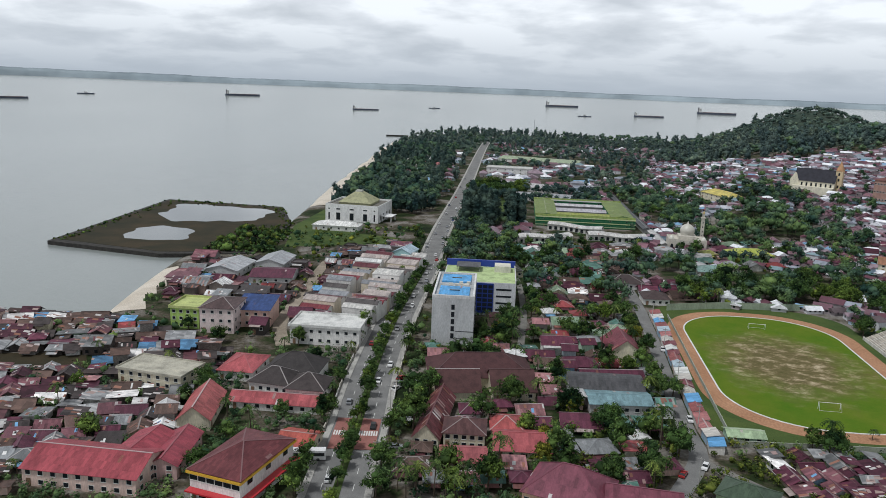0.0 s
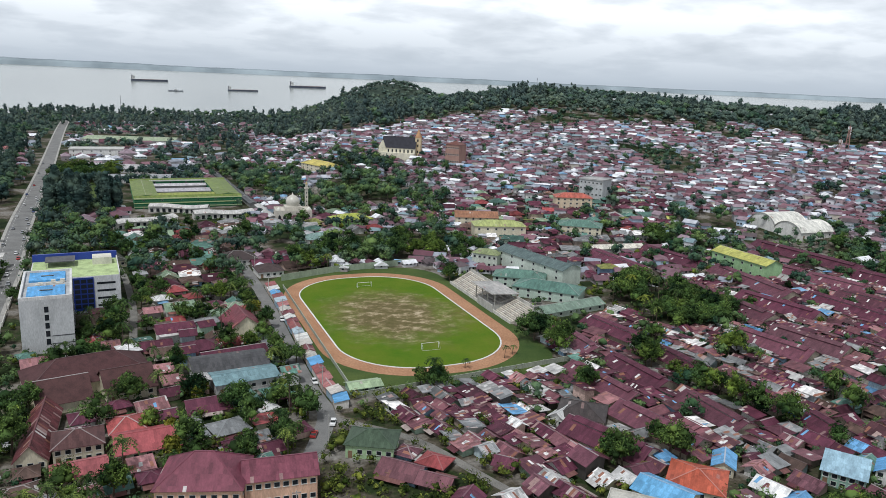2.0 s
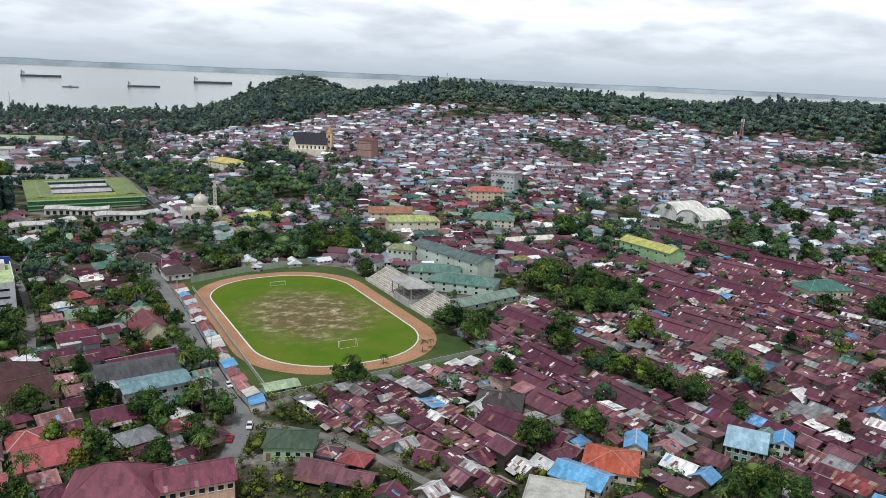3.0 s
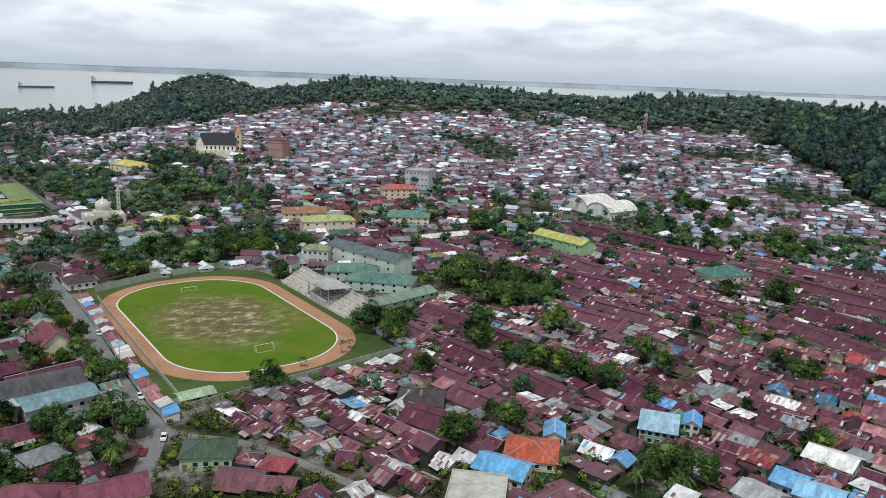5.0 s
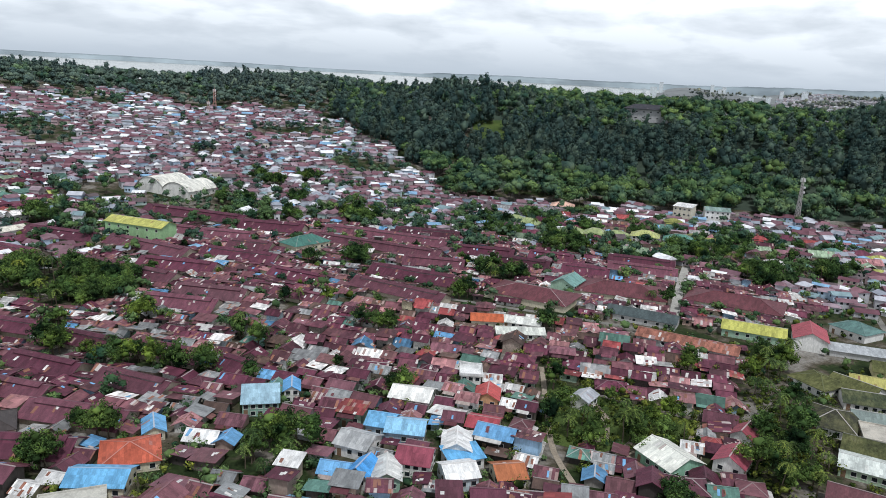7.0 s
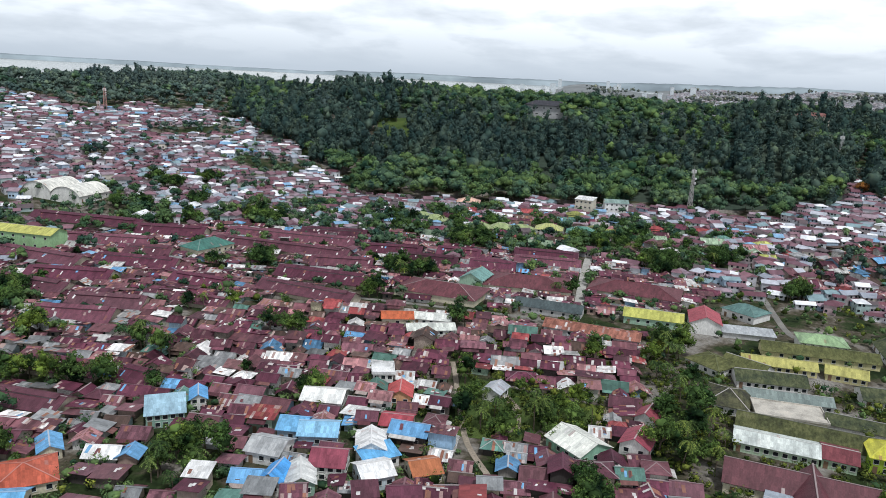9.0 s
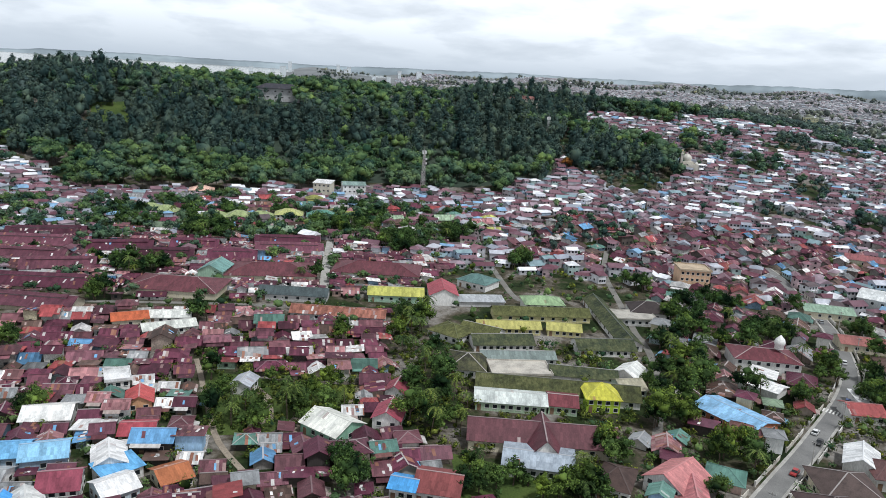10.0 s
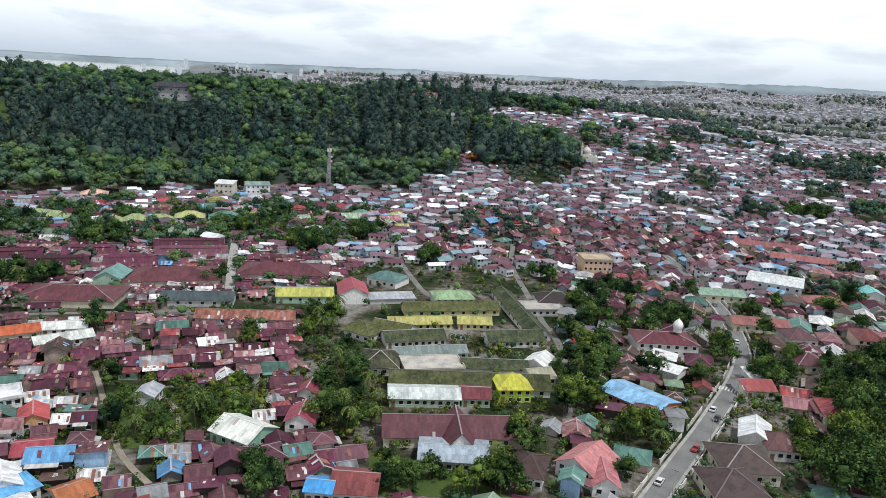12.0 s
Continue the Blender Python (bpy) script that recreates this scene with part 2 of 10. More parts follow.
def foliage(name, dark, light, vary=True, crown=0.13, leafy=1.0):
    """Every crown has its own tone, its leaves differ a little, and whole stands lean to one hue."""
    m, n, l, b = material(name, 0.75, 0.0, 0.06)
    geo = n.new("ShaderNodeNewGeometry")
    info = n.new("ShaderNodeObjectInfo")
    tone = noisy(n, l, crown, 1, 0.4, "World")
    r = ramp(n, (0.33, dark), (0.62, light), (0.75, tuple(min(1, c * k) for c, k in zip(light, (1.3, 1.2, 1.0)))))
    l.new(tone.outputs["Fac"], r.inputs[0])
    # random leaf tone, spread wide to stand in for crown shade and highlights
    leaf = ramp(n, (0.0, tuple(1 - leafy * q for q in (0.72, 0.70, 0.68))), (0.55, (0.95, 0.95, 0.95)), (1.0, tuple(1 + leafy * q for q in (0.75, 0.6, 0.3))))
    l.new(geo.outputs["Random Per Island"], leaf.inputs[0])
    r2 = ramp(n, (0.0, (0.62, 0.72, 0.76)), (0.5, (1, 1, 1)), (0.85, (1.2, 1.12, 0.92)), (1.0, (1.5, 1.3, 0.8)))
    l.new(info.outputs["Random"], r2.inputs[0])
    big = noisy(n, l, 0.014, 3, 0.6, "World")
    r4 = ramp(n, (0.3, (0.72, 0.78, 0.8)), (0.7, (1.25, 1.15, 1.0)))
    l.new(big.outputs["Fac"], r4.inputs[0])
    c = mix(n, l, "MULTIPLY", 1.0, r.outputs[0], leaf.outputs[0])
    c = mix(n, l, "MULTIPLY", 1.0 if vary else 0.0, c, r2.outputs[0])
    c = mix(n, l, "MULTIPLY", 1.0, c, r4.outputs[0])
    l.new(c, b.inputs["Base Color"])
    return m


# dark end holds the tone of shaded leaves, light end of bright tips
M_LEAF = foliage("broad_leaves", (0.009, 0.026, 0.012), (0.100, 0.172, 0.054))
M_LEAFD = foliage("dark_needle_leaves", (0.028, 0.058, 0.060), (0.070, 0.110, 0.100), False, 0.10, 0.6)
M_LEAFM = foliage("woodland_leaves", (0.030, 0.070, 0.058), (0.096, 0.160, 0.100), False, 0.10, 0.6)
M_LEAFS = foliage("fresh_woodland_leaves", (0.026, 0.066, 0.040), (0.115, 0.188, 0.078), False, 0.10, 0.6)
M_LEAFO = foliage("dry_orange_leaves", (0.12, 0.05, 0.015), (0.42, 0.20, 0.07), False)
M_LEAFY = foliage("yellow_green_leaves", (0.07, 0.09, 0.015), (0.19, 0.20, 0.04))
# far ridge trees: lighter and bluer, haze mixed into the leaf colour
M_LEAFH = foliage("haze_tinted_ridge_leaves", (0.066, 0.108, 0.108), (0.118, 0.172, 0.150), False, 0.08, 0.6)
M_LEAFK = foliage("haze_tinted_ridge_needles", (0.056, 0.090, 0.098), (0.094, 0.136, 0.132), False, 0.08, 0.6)
M_PALM = foliage("palm_leaves", (0.022, 0.046, 0.018), (0.092, 0.140, 0.050))
M_GRASS = foliage("rough_grass", (0.022, 0.045, 0.010), (0.115, 0.150, 0.038), True, 0.3)

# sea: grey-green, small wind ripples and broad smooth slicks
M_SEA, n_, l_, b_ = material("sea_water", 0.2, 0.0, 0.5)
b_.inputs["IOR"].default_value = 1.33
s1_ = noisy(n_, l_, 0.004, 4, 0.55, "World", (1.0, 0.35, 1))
r1_ = ramp(n_, (0.3, (0.185, 0.206, 0.200)), (0.7, (0.235, 0.256, 0.246)))
l_.new(s1_.outputs["Fac"], r1_.inputs[0]); l_.new(r1_.outputs[0], b_.inputs["Base Color"])
s2_ = noisy(n_, l_, 0.22, 6, 0.6, "World", (0.6, 1.3, 1))
bump(n_, l_, b_, s2_.outputs["Fac"], 0.35, 0.6)
M_POND, n_, l_, b_ = material("pond_water", 0.05, 0.0, 0.6)
b_.inputs["Base Color"].default_value = (0.10, 0.11, 0.11, 1)


def islands(name, stops, rough=0.8, grime=0.3):
    """Every separate piece has one paint of a palette, and blotches."""
    m, n, l, b = material(name, rough, 0.0, 0.2)
    geo = n.new("ShaderNodeNewGeometry")
    r = ramp(n, *stops)
    r.color_ramp.interpolation = "CONSTANT"
    l.new(geo.outputs["Random Per Island"], r.inputs[0])
    big = noisy(n, l, 0.22, 5, 0.65, "World")
    g = ramp(n, (0.3, (1 - grime,) * 3), (0.7, (1 + grime,) * 3))
    l.new(big.outputs["Fac"], g.inputs[0])
    l.new(mix(n, l, "MULTIPLY", 1.0, r.outputs[0], g.outputs[0]), b.inputs["Base Color"])
    return m


MAROON, RUST, GREYR, WHITER, BLUER, GREENR, REDR, OLIVE = (0.102, 0.031, 0.053), (0.155, 0.068, 0.083), (0.23, 0.24, 0.25), (0.60, 0.60, 0.60), (0.13, 0.30, 0.52), (0.10, 0.20, 0.17), (0.27, 0.062, 0.066), (0.30, 0.32, 0.10)
PINKR, BROWNR, BLACKR, LTGREEN = (0.31, 0.155, 0.165), (0.10, 0.065, 0.055), (0.06, 0.05, 0.05), (0.22, 0.30, 0.21)
M_FARROOF = islands("town_roofs", [(0.0, (0.125, 0.056, 0.074)), (0.15, (0.185, 0.108, 0.132)), (0.28, (0.27, 0.205, 0.24)), (0.39, (0.15, 0.082, 0.104)), (0.50, (0.26, 0.28, 0.33)), (0.60, (0.42, 0.43, 0.48)), (0.67, (0.22, 0.115, 0.14)), (0.73, (0.70, 0.71, 0.74)), (0.85, (0.20, 0.28, 0.31)), (0.90, (0.20, 0.34, 0.50)), (0.93, (0.10, 0.078, 0.085)), (1.0, REDR)], 0.6)
M_FARWALL = islands("town_walls", [(0.0, (0.44, 0.44, 0.47)), (0.28, (0.60, 0.60, 0.63)), (0.40, (0.34, 0.30, 0.31)), (0.54, (0.48, 0.36, 0.38)), (0.64, (0.36, 0.46, 0.57)), (0.75, (0.52, 0.48, 0.42)), (0.83, (0.34, 0.43, 0.42)), (0.90, (0.26, 0.23, 0.24)), (1.0, (0.70, 0.70, 0.71))], 0.85)
M_DIRT = blotchy("trodden_dirt", (0.20, 0.165, 0.125), (0.36, 0.31, 0.25), 0.12, 0.95, fine=1.5, bumpy=0.3)
M_RUBBLE = blotchy("pale_rubble", (0.22, 0.21, 0.20), (0.55, 0.54, 0.52), 0.5, 0.95, fine=2.5, bumpy=0.6)
# far town and its trees: air haze is put into these pale base colours
M_DISTROOF = islands("haze_pale_roofs", [(0.0, (0.25, 0.215, 0.23)), (0.22, (0.30, 0.28, 0.305)), (0.42, (0.21, 0.185, 0.20)), (0.58, (0.34, 0.34, 0.365)), (0.80, (0.45, 0.46, 0.48)), (0.88, (0.28, 0.32, 0.36)), (1.0, (0.29, 0.22, 0.225))], 0.6)
M_DISTLEAF = foliage("haze_pale_leaves", (0.108, 0.134, 0.134), (0.150, 0.178, 0.172), False, 0.03)
M_DISTWALL = islands("haze_pale_walls", [(0.0, (0.34, 0.345, 0.37)), (0.4, (0.42, 0.43, 0.45)), (0.7, (0.30, 0.295, 0.32)), (1.0, (0.5, 0.5, 0.51))], 0.85)
# ---------------------------------------------------------------- lie of the land
def smooth(a, b, v):
    s = np.clip((v - a) / (b - a), 0, 1)
    return s * s * (3 - 2 * s)


# the coast, from the stilt village round the point and behind the hills; the sea lies to its left
COAST = np.array([(-900, 300), (-245, 316), (-149, 320), (-153, 366), (-155, 408), (-156, 446), (-113, 514), (-116, 569), (-116, 654), (-118, 740), (-116, 900),
                  (-112, 1110), (-108, 1390), (-88, 1640), (-20, 1800), (110, 1890), (300, 1800), (650, 1780), (1200, 1650), (2000, 1300), (2600, 900), (4900, 200), (4900, -4900), (-900, -4900)], float)
BEARING = [12, 18, 22, 30, 36, 43, 50, 57, 65, 72, 80, 86, 92, 100, 106, 113, 120, 128, 133, 145]
CREST = [0, 6, 45, 66, 84, 80, 70, 68, 78, 66, 74, 70, 70, 66, 77, 72, 66, 58, 44, 40]


def coast_distance(x, y):
    """Metres inland (minus: out at sea)."""
    x, y = np.asarray(x, float), np.asarray(y, float)
    best, inside = np.full(x.shape, 1e9), np.zeros(x.shape, bool)
    for (ax, ay), (bx, by) in zip(COAST, np.roll(COAST, -1, 0)):
        dx, dy = bx - ax, by - ay
        s = np.clip(((x - ax) * dx + (y - ay) * dy) / (dx * dx + dy * dy), 0, 1)
        best = np.minimum(best, np.hypot(x - ax - s * dx, y - ay - s * dy))
        cross = (ay > y) != (by > y)
        inside ^= cross & (x < dx * (y - ay) / (dy if dy else 1e-9) + ax)
    return np.where(inside, best, -best)


def land(x, y):
    """Height of the ground."""
    x, y = np.asarray(x, float), np.asarray(y, float)
    r, az = np.hypot(x, y), np.degrees(np.arctan2(x, y))
    az = np.where(az < -150, az + 360, az)
    crest = np.interp(az, BEARING, CREST) * smooth(180, 150, az)
    wood = smooth(66, 76, az) * smooth(113, 103, az)
    start, top = 420 + 190 * wood, 1150 - 200 * wood
    rise = smooth(start, top, r)
    back = 1 - smooth(top * 1.05, top * 1.6, r) * (1 - 0.45 * smooth(95, 112, az))
    z = crest * rise * back
    z = z + 76 * np.exp(-(((x - 715) / 140) ** 2 + ((y - 1500) / 160) ** 2))
    z = z + smooth(600, 1000, r) * smooth(100, 118, az) * 9 * (np.sin(x / 170.0) * np.cos(y / 140.0))
    far = smooth(85, 92, az) * smooth(1500, 4800, r)
    z = z + far * (68 + np.clip(az - 112, 0, 30) * 1.1 + 10 * np.sin(az * 0.7) + 6 * np.sin(r / 210.0 + az))
    d = coast_distance(x, y)
    return np.where(d > 0, z * np.clip(d / 60, 0, 1), np.clip(d * 0.45, -6, 0)) - 0.15


def sea_level(x, y):
    r, az = np.hypot(x, y), np.degrees(np.arctan2(x, y))
    return -2.0 + (84 - 0.35 * np.clip(az, -40, 60)) * smooth(2200, 4800, r)


def height(x, y):
    return float(land(np.array([x]), np.array([y]))[0])


# ---- end of the land
class Mesh:
    """Collects vertices, faces and material slots for one mesh."""

    def __init__(self, *mats):
        self.v, self.f, self.m, self.mats = [], [], [], list(mats)

    def face(self, pts, mat=0):
        k = len(self.v)
        self.v.extend(pts)
        self.f.append(tuple(range(k, k + len(pts))))
        self.m.append(mat)

    def shell(self, pts, faces, mat=0):
        """Vertices shared by several faces: one connected piece."""
        k = len(self.v)
        self.v.extend(pts)
        for f in faces:
            self.f.append(tuple(k + i for i in f))
            self.m.append(mat)

    def box(self, x0, x1, y0, y1, z0, z1, mat=0):
        p = [(x0, y0, z0), (x1, y0, z0), (x1, y1, z0), (x0, y1, z0), (x0, y0, z1), (x1, y0, z1), (x1, y1, z1), (x0, y1, z1)]
        self.shell(p, [(0, 3, 2, 1), (4, 5, 6, 7), (0, 1, 5, 4), (1, 2, 6, 5), (2, 3, 7, 6), (3, 0, 4, 7)], mat)

    def tube(self, pts, radii, sides=6, mat=0, cap=True):
        """A tapered tube along points."""
        k0, rings = [], len(pts)
        pts = [Vector(p) for p in pts]
        vs, fs = [], []
        for i, p in enumerate(pts):
            d = (pts[min(i + 1, rings - 1)] - pts[max(i - 1, 0)]).normalized()
            a = d.orthogonal().normalized() if abs(d.z) < 0.99 else Vector((1, 0, 0))
            b = d.cross(a)
            for s in range(sides):
                t = 2 * math.pi * s / sides
                vs.append(tuple(p + (a * math.cos(t) + b * math.sin(t)) * radii[i]))
        for i in range(rings - 1):
            for s in range(sides):
                fs.append((i * sides + s, i * sides + (s + 1) % sides, (i + 1) * sides + (s + 1) % sides, (i + 1) * sides + s))
        if cap:
            fs.append(tuple(range(sides))[::-1])
            fs.append(tuple((rings - 1) * sides + s for s in range(sides)))
        self.shell(vs, fs, mat)

    def lathe(self, profile, sides=16, mat=0, centre=(0, 0)):
        """Turned shape from (radius, z) pairs."""
        vs, fs, n = [], [], len(profile)
        for r, z in profile:
            for s in range(sides):
                t = 2 * math.pi * s / sides
                vs.append((centre[0] + r * math.cos(t), centre[1] + r * math.sin(t), z))
        for i in range(n - 1):
            for s in range(sides):
                fs.append((i * sides + s, i * sides + (s + 1) % sides, (i + 1) * sides + (s + 1) % sides, (i + 1) * sides + s))
        self.shell(vs, fs, mat)

    def data(self, name, smooth_faces=False):
        me = bpy.data.meshes.new(name)
        me.from_pydata([tuple(p) for p in self.v], [], self.f)
        for m in self.mats:
            me.materials.append(m)
        me.polygons.foreach_set("material_index", self.m)
        if smooth_faces:
            me.polygons.foreach_set("use_smooth", [True] * len(self.f))
        me.update()
        return me


def tint(ob, c):
    ob.color = (*c, 1)
    return ob


def part(name, mesh, parent=None, colour=None, label="", m=None, smooth_faces=False):
    """One mesh object under its thing."""
    ob = new(name, mesh.data(name, smooth_faces) if isinstance(mesh, Mesh) else mesh)
    if parent:
        ob.parent = parent
    if m:
        ob.matrix_basis = m
    if colour:
        tint(ob, colour)
    return tagged(ob, label)


def thing(name, label, category, m=None, group="", kind=""):
    ob = new(name)
    ob.empty_display_size = 0.5
    if m:
        ob.matrix_basis = m
    return tagged(ob, label, category, group, kind)


# ---------------------------------------------------------------- ground and sea
M_FARWOOD = blotchy("wooded_ground", (0.026, 0.044, 0.032), (0.060, 0.082, 0.058), 0.006, 0.95, fine=0.08)
# ground past 2200 m, its colour paled to stand in for haze
M_HAZE = blotchy("haze_pale_ground", (0.14, 0.155, 0.16), (0.21, 0.22, 0.225), 0.004, 0.95, fine=0.03)


def build_ground():
    az = np.concatenate([np.arange(-60, -36, 2.0), np.arange(-36, 146, 0.8), np.arange(146, 300, 4.0)])
    rr = np.concatenate([[0.0], 20 * (4900 / 20) ** (np.linspace(0, 1, 150) ** 0.82)])
    A, R = np.meshgrid(np.radians(az), rr)
    X, Y = R * np.sin(A), R * np.cos(A)
    Z = land(X, Y)
    nr, na = X.shape
    verts = np.stack([X, Y, Z], -1).reshape(-1, 3)
    faces = []
    for i in range(nr - 1):
        for j in range(na):
            k = (j + 1) % na
            faces.append((i * na + j, (i + 1) * na + j, (i + 1) * na + k, i * na + k))
    me = bpy.data.meshes.new("ground")
    me.from_pydata(verts.tolist(), [], faces)
    me.materials.append(M_GROUND)
    me.materials.append(M_SAND)
    me.materials.append(M_FARWOOD)
    me.materials.append(M_HAZE)
    me.materials.append(M_LAWN)
    centre = verts[[f[0] for f in faces]]
    d = coast_distance(centre[:, 0], centre[:, 1])
    cx, cy = centre[:, 0], centre[:, 1]
    sand = ((cx < 0) & (((d < 8) & (cy > 322) & (cy < 405) & (cx > -175)) | ((d < 17) & (cy > 640) & (cy < 1500)))).astype(int)
    bearing = np.degrees(np.arctan2(centre[:, 0], centre[:, 1]))
    dist = np.hypot(centre[:, 0], centre[:, 1])
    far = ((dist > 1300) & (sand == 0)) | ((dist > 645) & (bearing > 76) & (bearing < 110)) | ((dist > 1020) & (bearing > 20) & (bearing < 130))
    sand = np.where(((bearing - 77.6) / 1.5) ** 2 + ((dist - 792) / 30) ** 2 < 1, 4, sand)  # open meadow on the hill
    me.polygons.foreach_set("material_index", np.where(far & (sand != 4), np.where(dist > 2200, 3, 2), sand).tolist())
    me.polygons.foreach_set("use_smooth", [True] * len(faces))
    tagged(new("ground", me), "earth and worn grass ground between the houses", "ground", kind="structure")
    # sea
    az = np.radians(np.arange(-70, 100, 1.5))
    rr = np.linspace(60, 4880, 70)
    A, R = np.meshgrid(az, rr)
    X, Y = R * np.sin(A), R * np.cos(A)
    Z = sea_level(X, Y)
    nr, na = X.shape
    me = bpy.data.meshes.new("water")
    me.from_pydata(np.stack([X, Y, Z], -1).reshape(-1, 3).tolist(), [], [(i * na + j, (i + 1) * na + j, (i + 1) * na + j + 1, i * na + j + 1) for i in range(nr - 1) for j in range(na - 1)])
    me.materials.append(M_SEA)
    me.polygons.foreach_set("use_smooth", [True] * ((nr - 1) * (na - 1)))
    tagged(new("water", me), "calm grey sea water of a wide bay", "water", kind="structure")


build_ground()

# far shores: low hills beyond the bay and the town, haze painted in as blue-grey
M_FARLAND = blotchy("haze_tinted_far_hills", (0.26, 0.31, 0.345), (0.30, 0.35, 0.38), 0.002, 1.0, fine=0.004, spec=0.0)


def build_far_land(name, az0, az1, r, foot, crest, seed, label):
    """A long ridge with an uneven top and a sloping face."""
    rnd = random.Random(seed)
    ph = [rnd.uniform(0, 6) for _ in range(5)]
    vs, fs = [], []
    n = int((az1 - az0) / 0.25)
    for i in range(n + 1):
        az = az0 + (az1 - az0) * i / n
        a = radians(az)
        wob = 0.07 * math.sin(az * 0.23 + ph[0]) + 0.04 * math.sin(az * 0.7 + ph[1]) + 0.025 * math.sin(az * 2.3 + ph[2]) + 0.02 * math.sin(az * 7.1 + ph[3])
        ends = min(1, (az - az0) / 4, (az1 - az) / 4)
        low = foot(az)
        top = low + (crest(az) - low) * max(0.06, (1 + wob) * ends)
        for rad, z in ((r, low - 14), (r + 18, low + (top - low) * 0.5), (r + 60, top), (r + 75, low - 14)):
            vs.append((rad * math.sin(a), rad * math.cos(a), z))
    for i in range(n):
        for k in range(3):
            fs.append((i * 4 + k, i * 4 + 4 + k, i * 4 + 5 + k, i * 4 + 1 + k))
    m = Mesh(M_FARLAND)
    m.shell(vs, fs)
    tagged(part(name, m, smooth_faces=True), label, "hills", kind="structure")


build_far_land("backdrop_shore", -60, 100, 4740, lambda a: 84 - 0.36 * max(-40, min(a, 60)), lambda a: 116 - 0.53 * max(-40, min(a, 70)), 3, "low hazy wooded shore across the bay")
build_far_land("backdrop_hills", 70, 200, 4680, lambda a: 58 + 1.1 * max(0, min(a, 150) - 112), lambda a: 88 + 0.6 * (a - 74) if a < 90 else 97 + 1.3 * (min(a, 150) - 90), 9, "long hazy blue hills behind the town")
# ---------------------------------------------------------------- kit: houses
def gable_roof(m, w, d, z, rise, over=0.6, thick=0.12, mat=0, cap=None):
    """Ridge along x. One folded sheet with thickness."""
    hw, hd = w / 2 + over, d / 2 + over
    drop = over * rise / (d / 2)
    a = [(-hw, -hd, z - drop), (hw, -hd, z - drop), (hw, 0, z + rise), (-hw, 0, z + rise), (hw, hd, z - drop), (-hw, hd, z - drop)]
    b = [(x, y, q - thick) for x, y, q in a]
    m.shell(a + b, [(0, 1, 2, 3), (3, 2, 4, 5), (7, 6, 9, 8), (8, 9, 11, 10), (0, 6, 7, 1), (1, 7, 8, 2), (2, 8, 10, 4), (4, 10, 11, 5), (5, 11, 9, 3), (3, 9, 6, 0)], mat)
    m.box(-hw, hw, -0.2, 0.2, z + rise - 0.06, z + rise + 0.07, mat if cap is None else cap)


def bar(m, a, b, half, thick, mat):
    """A flat capping strip laid from a to b."""
    a, b = Vector(a), Vector(b)
    d = (b - a).normalized()
    s = Vector((-d.y, d.x, 0)).normalized() * half
    u = Vector((0, 0, thick))
    m.shell([tuple(p) for p in (a - s, a + s, b + s, b - s, a - s + u, a + s + u, b + s + u, b - s + u)], [(4, 7, 6, 5), (0, 4, 5, 1), (1, 5, 6, 2), (2, 6, 7, 3), (3, 7, 4, 0)], mat)


def hip_roof(m, w, d, z, rise, over=0.6, thick=0.12, mat=0, cap=None):
    hw, hd = w / 2 + over, d / 2 + over
    rl = max(0.15, (w - d) / 2)
    a = [(-hw, -hd, z), (hw, -hd, z), (hw, hd, z), (-hw, hd, z), (-rl, 0, z + rise), (rl, 0, z + rise)]
    b = [(x, y, q - thick) for x, y, q in a[:4]]
    m.shell(a + b, [(0, 1, 5, 4), (1, 2, 5), (2, 3, 4, 5), (3, 0, 4), (0, 6, 7, 1), (1, 7, 8, 2), (2, 8, 9, 3), (3, 9, 6, 0), (9, 8, 7, 6)], mat)
    m.box(-rl, rl, -0.2, 0.2, z + rise - 0.06, z + rise + 0.07, mat if cap is None else cap)
    if cap is not None:
        for sx in (-1, 1):
            for sy in (-1, 1):
                bar(m, (sx * hw, sy * hd, z + 0.01), (sx * rl, 0, z + rise + 0.01), 0.17, 0.07, cap)


def shed_roof(m, w, d, z, rise, over=0.5, thick=0.1, mat=0, cap=None):
    hw, hd = w / 2 + over, d / 2 + over
    a = [(-hw, -hd, z), (hw, -hd, z), (hw, hd, z + rise), (-hw, hd, z + rise)]
    b = [(x, y, q - thick) for x, y, q in a]
    m.shell(a + b, [(0, 1, 2, 3), (7, 6, 5, 4), (0, 4, 5, 1), (1, 5, 6, 2), (2, 6, 7, 3), (3, 7, 4, 0)], mat)


def flat_roof(m, w, d, z, rise, over=0.25, thick=0.25, mat=0, cap=None):
    hw, hd = w / 2 + over, d / 2 + over
    # slab and parapet in one piece
    iw, jd, top = hw - 0.25, hd - 0.25, z + thick + max(rise, 0.3)
    rings = [(hw, hd, z - 0.05), (hw, hd, top), (iw, jd, top), (iw, jd, z + thick)]
    vs = [(sx * a, sy * b, q) for a, b, q in rings for sx, sy in ((-1, -1), (1, -1), (1, 1), (-1, 1))]
    fs = [(3, 2, 1, 0), (12, 13, 14, 15)]
    for k in range(3):
        fs += [(4 * k + i, 4 * k + (i + 1) % 4, 4 * k + 4 + (i + 1) % 4, 4 * k + 4 + i) for i in range(4)]
    m.shell(vs, fs, mat)


def arch(u, half, rise):
    """Point of a shallow arch at the share u of its sweep."""
    t = radians(32 + 116 * u)
    low = math.sin(radians(32))
    return -half * math.cos(t) / math.cos(radians(32)), rise * (math.sin(t) - low) / (1 - low)


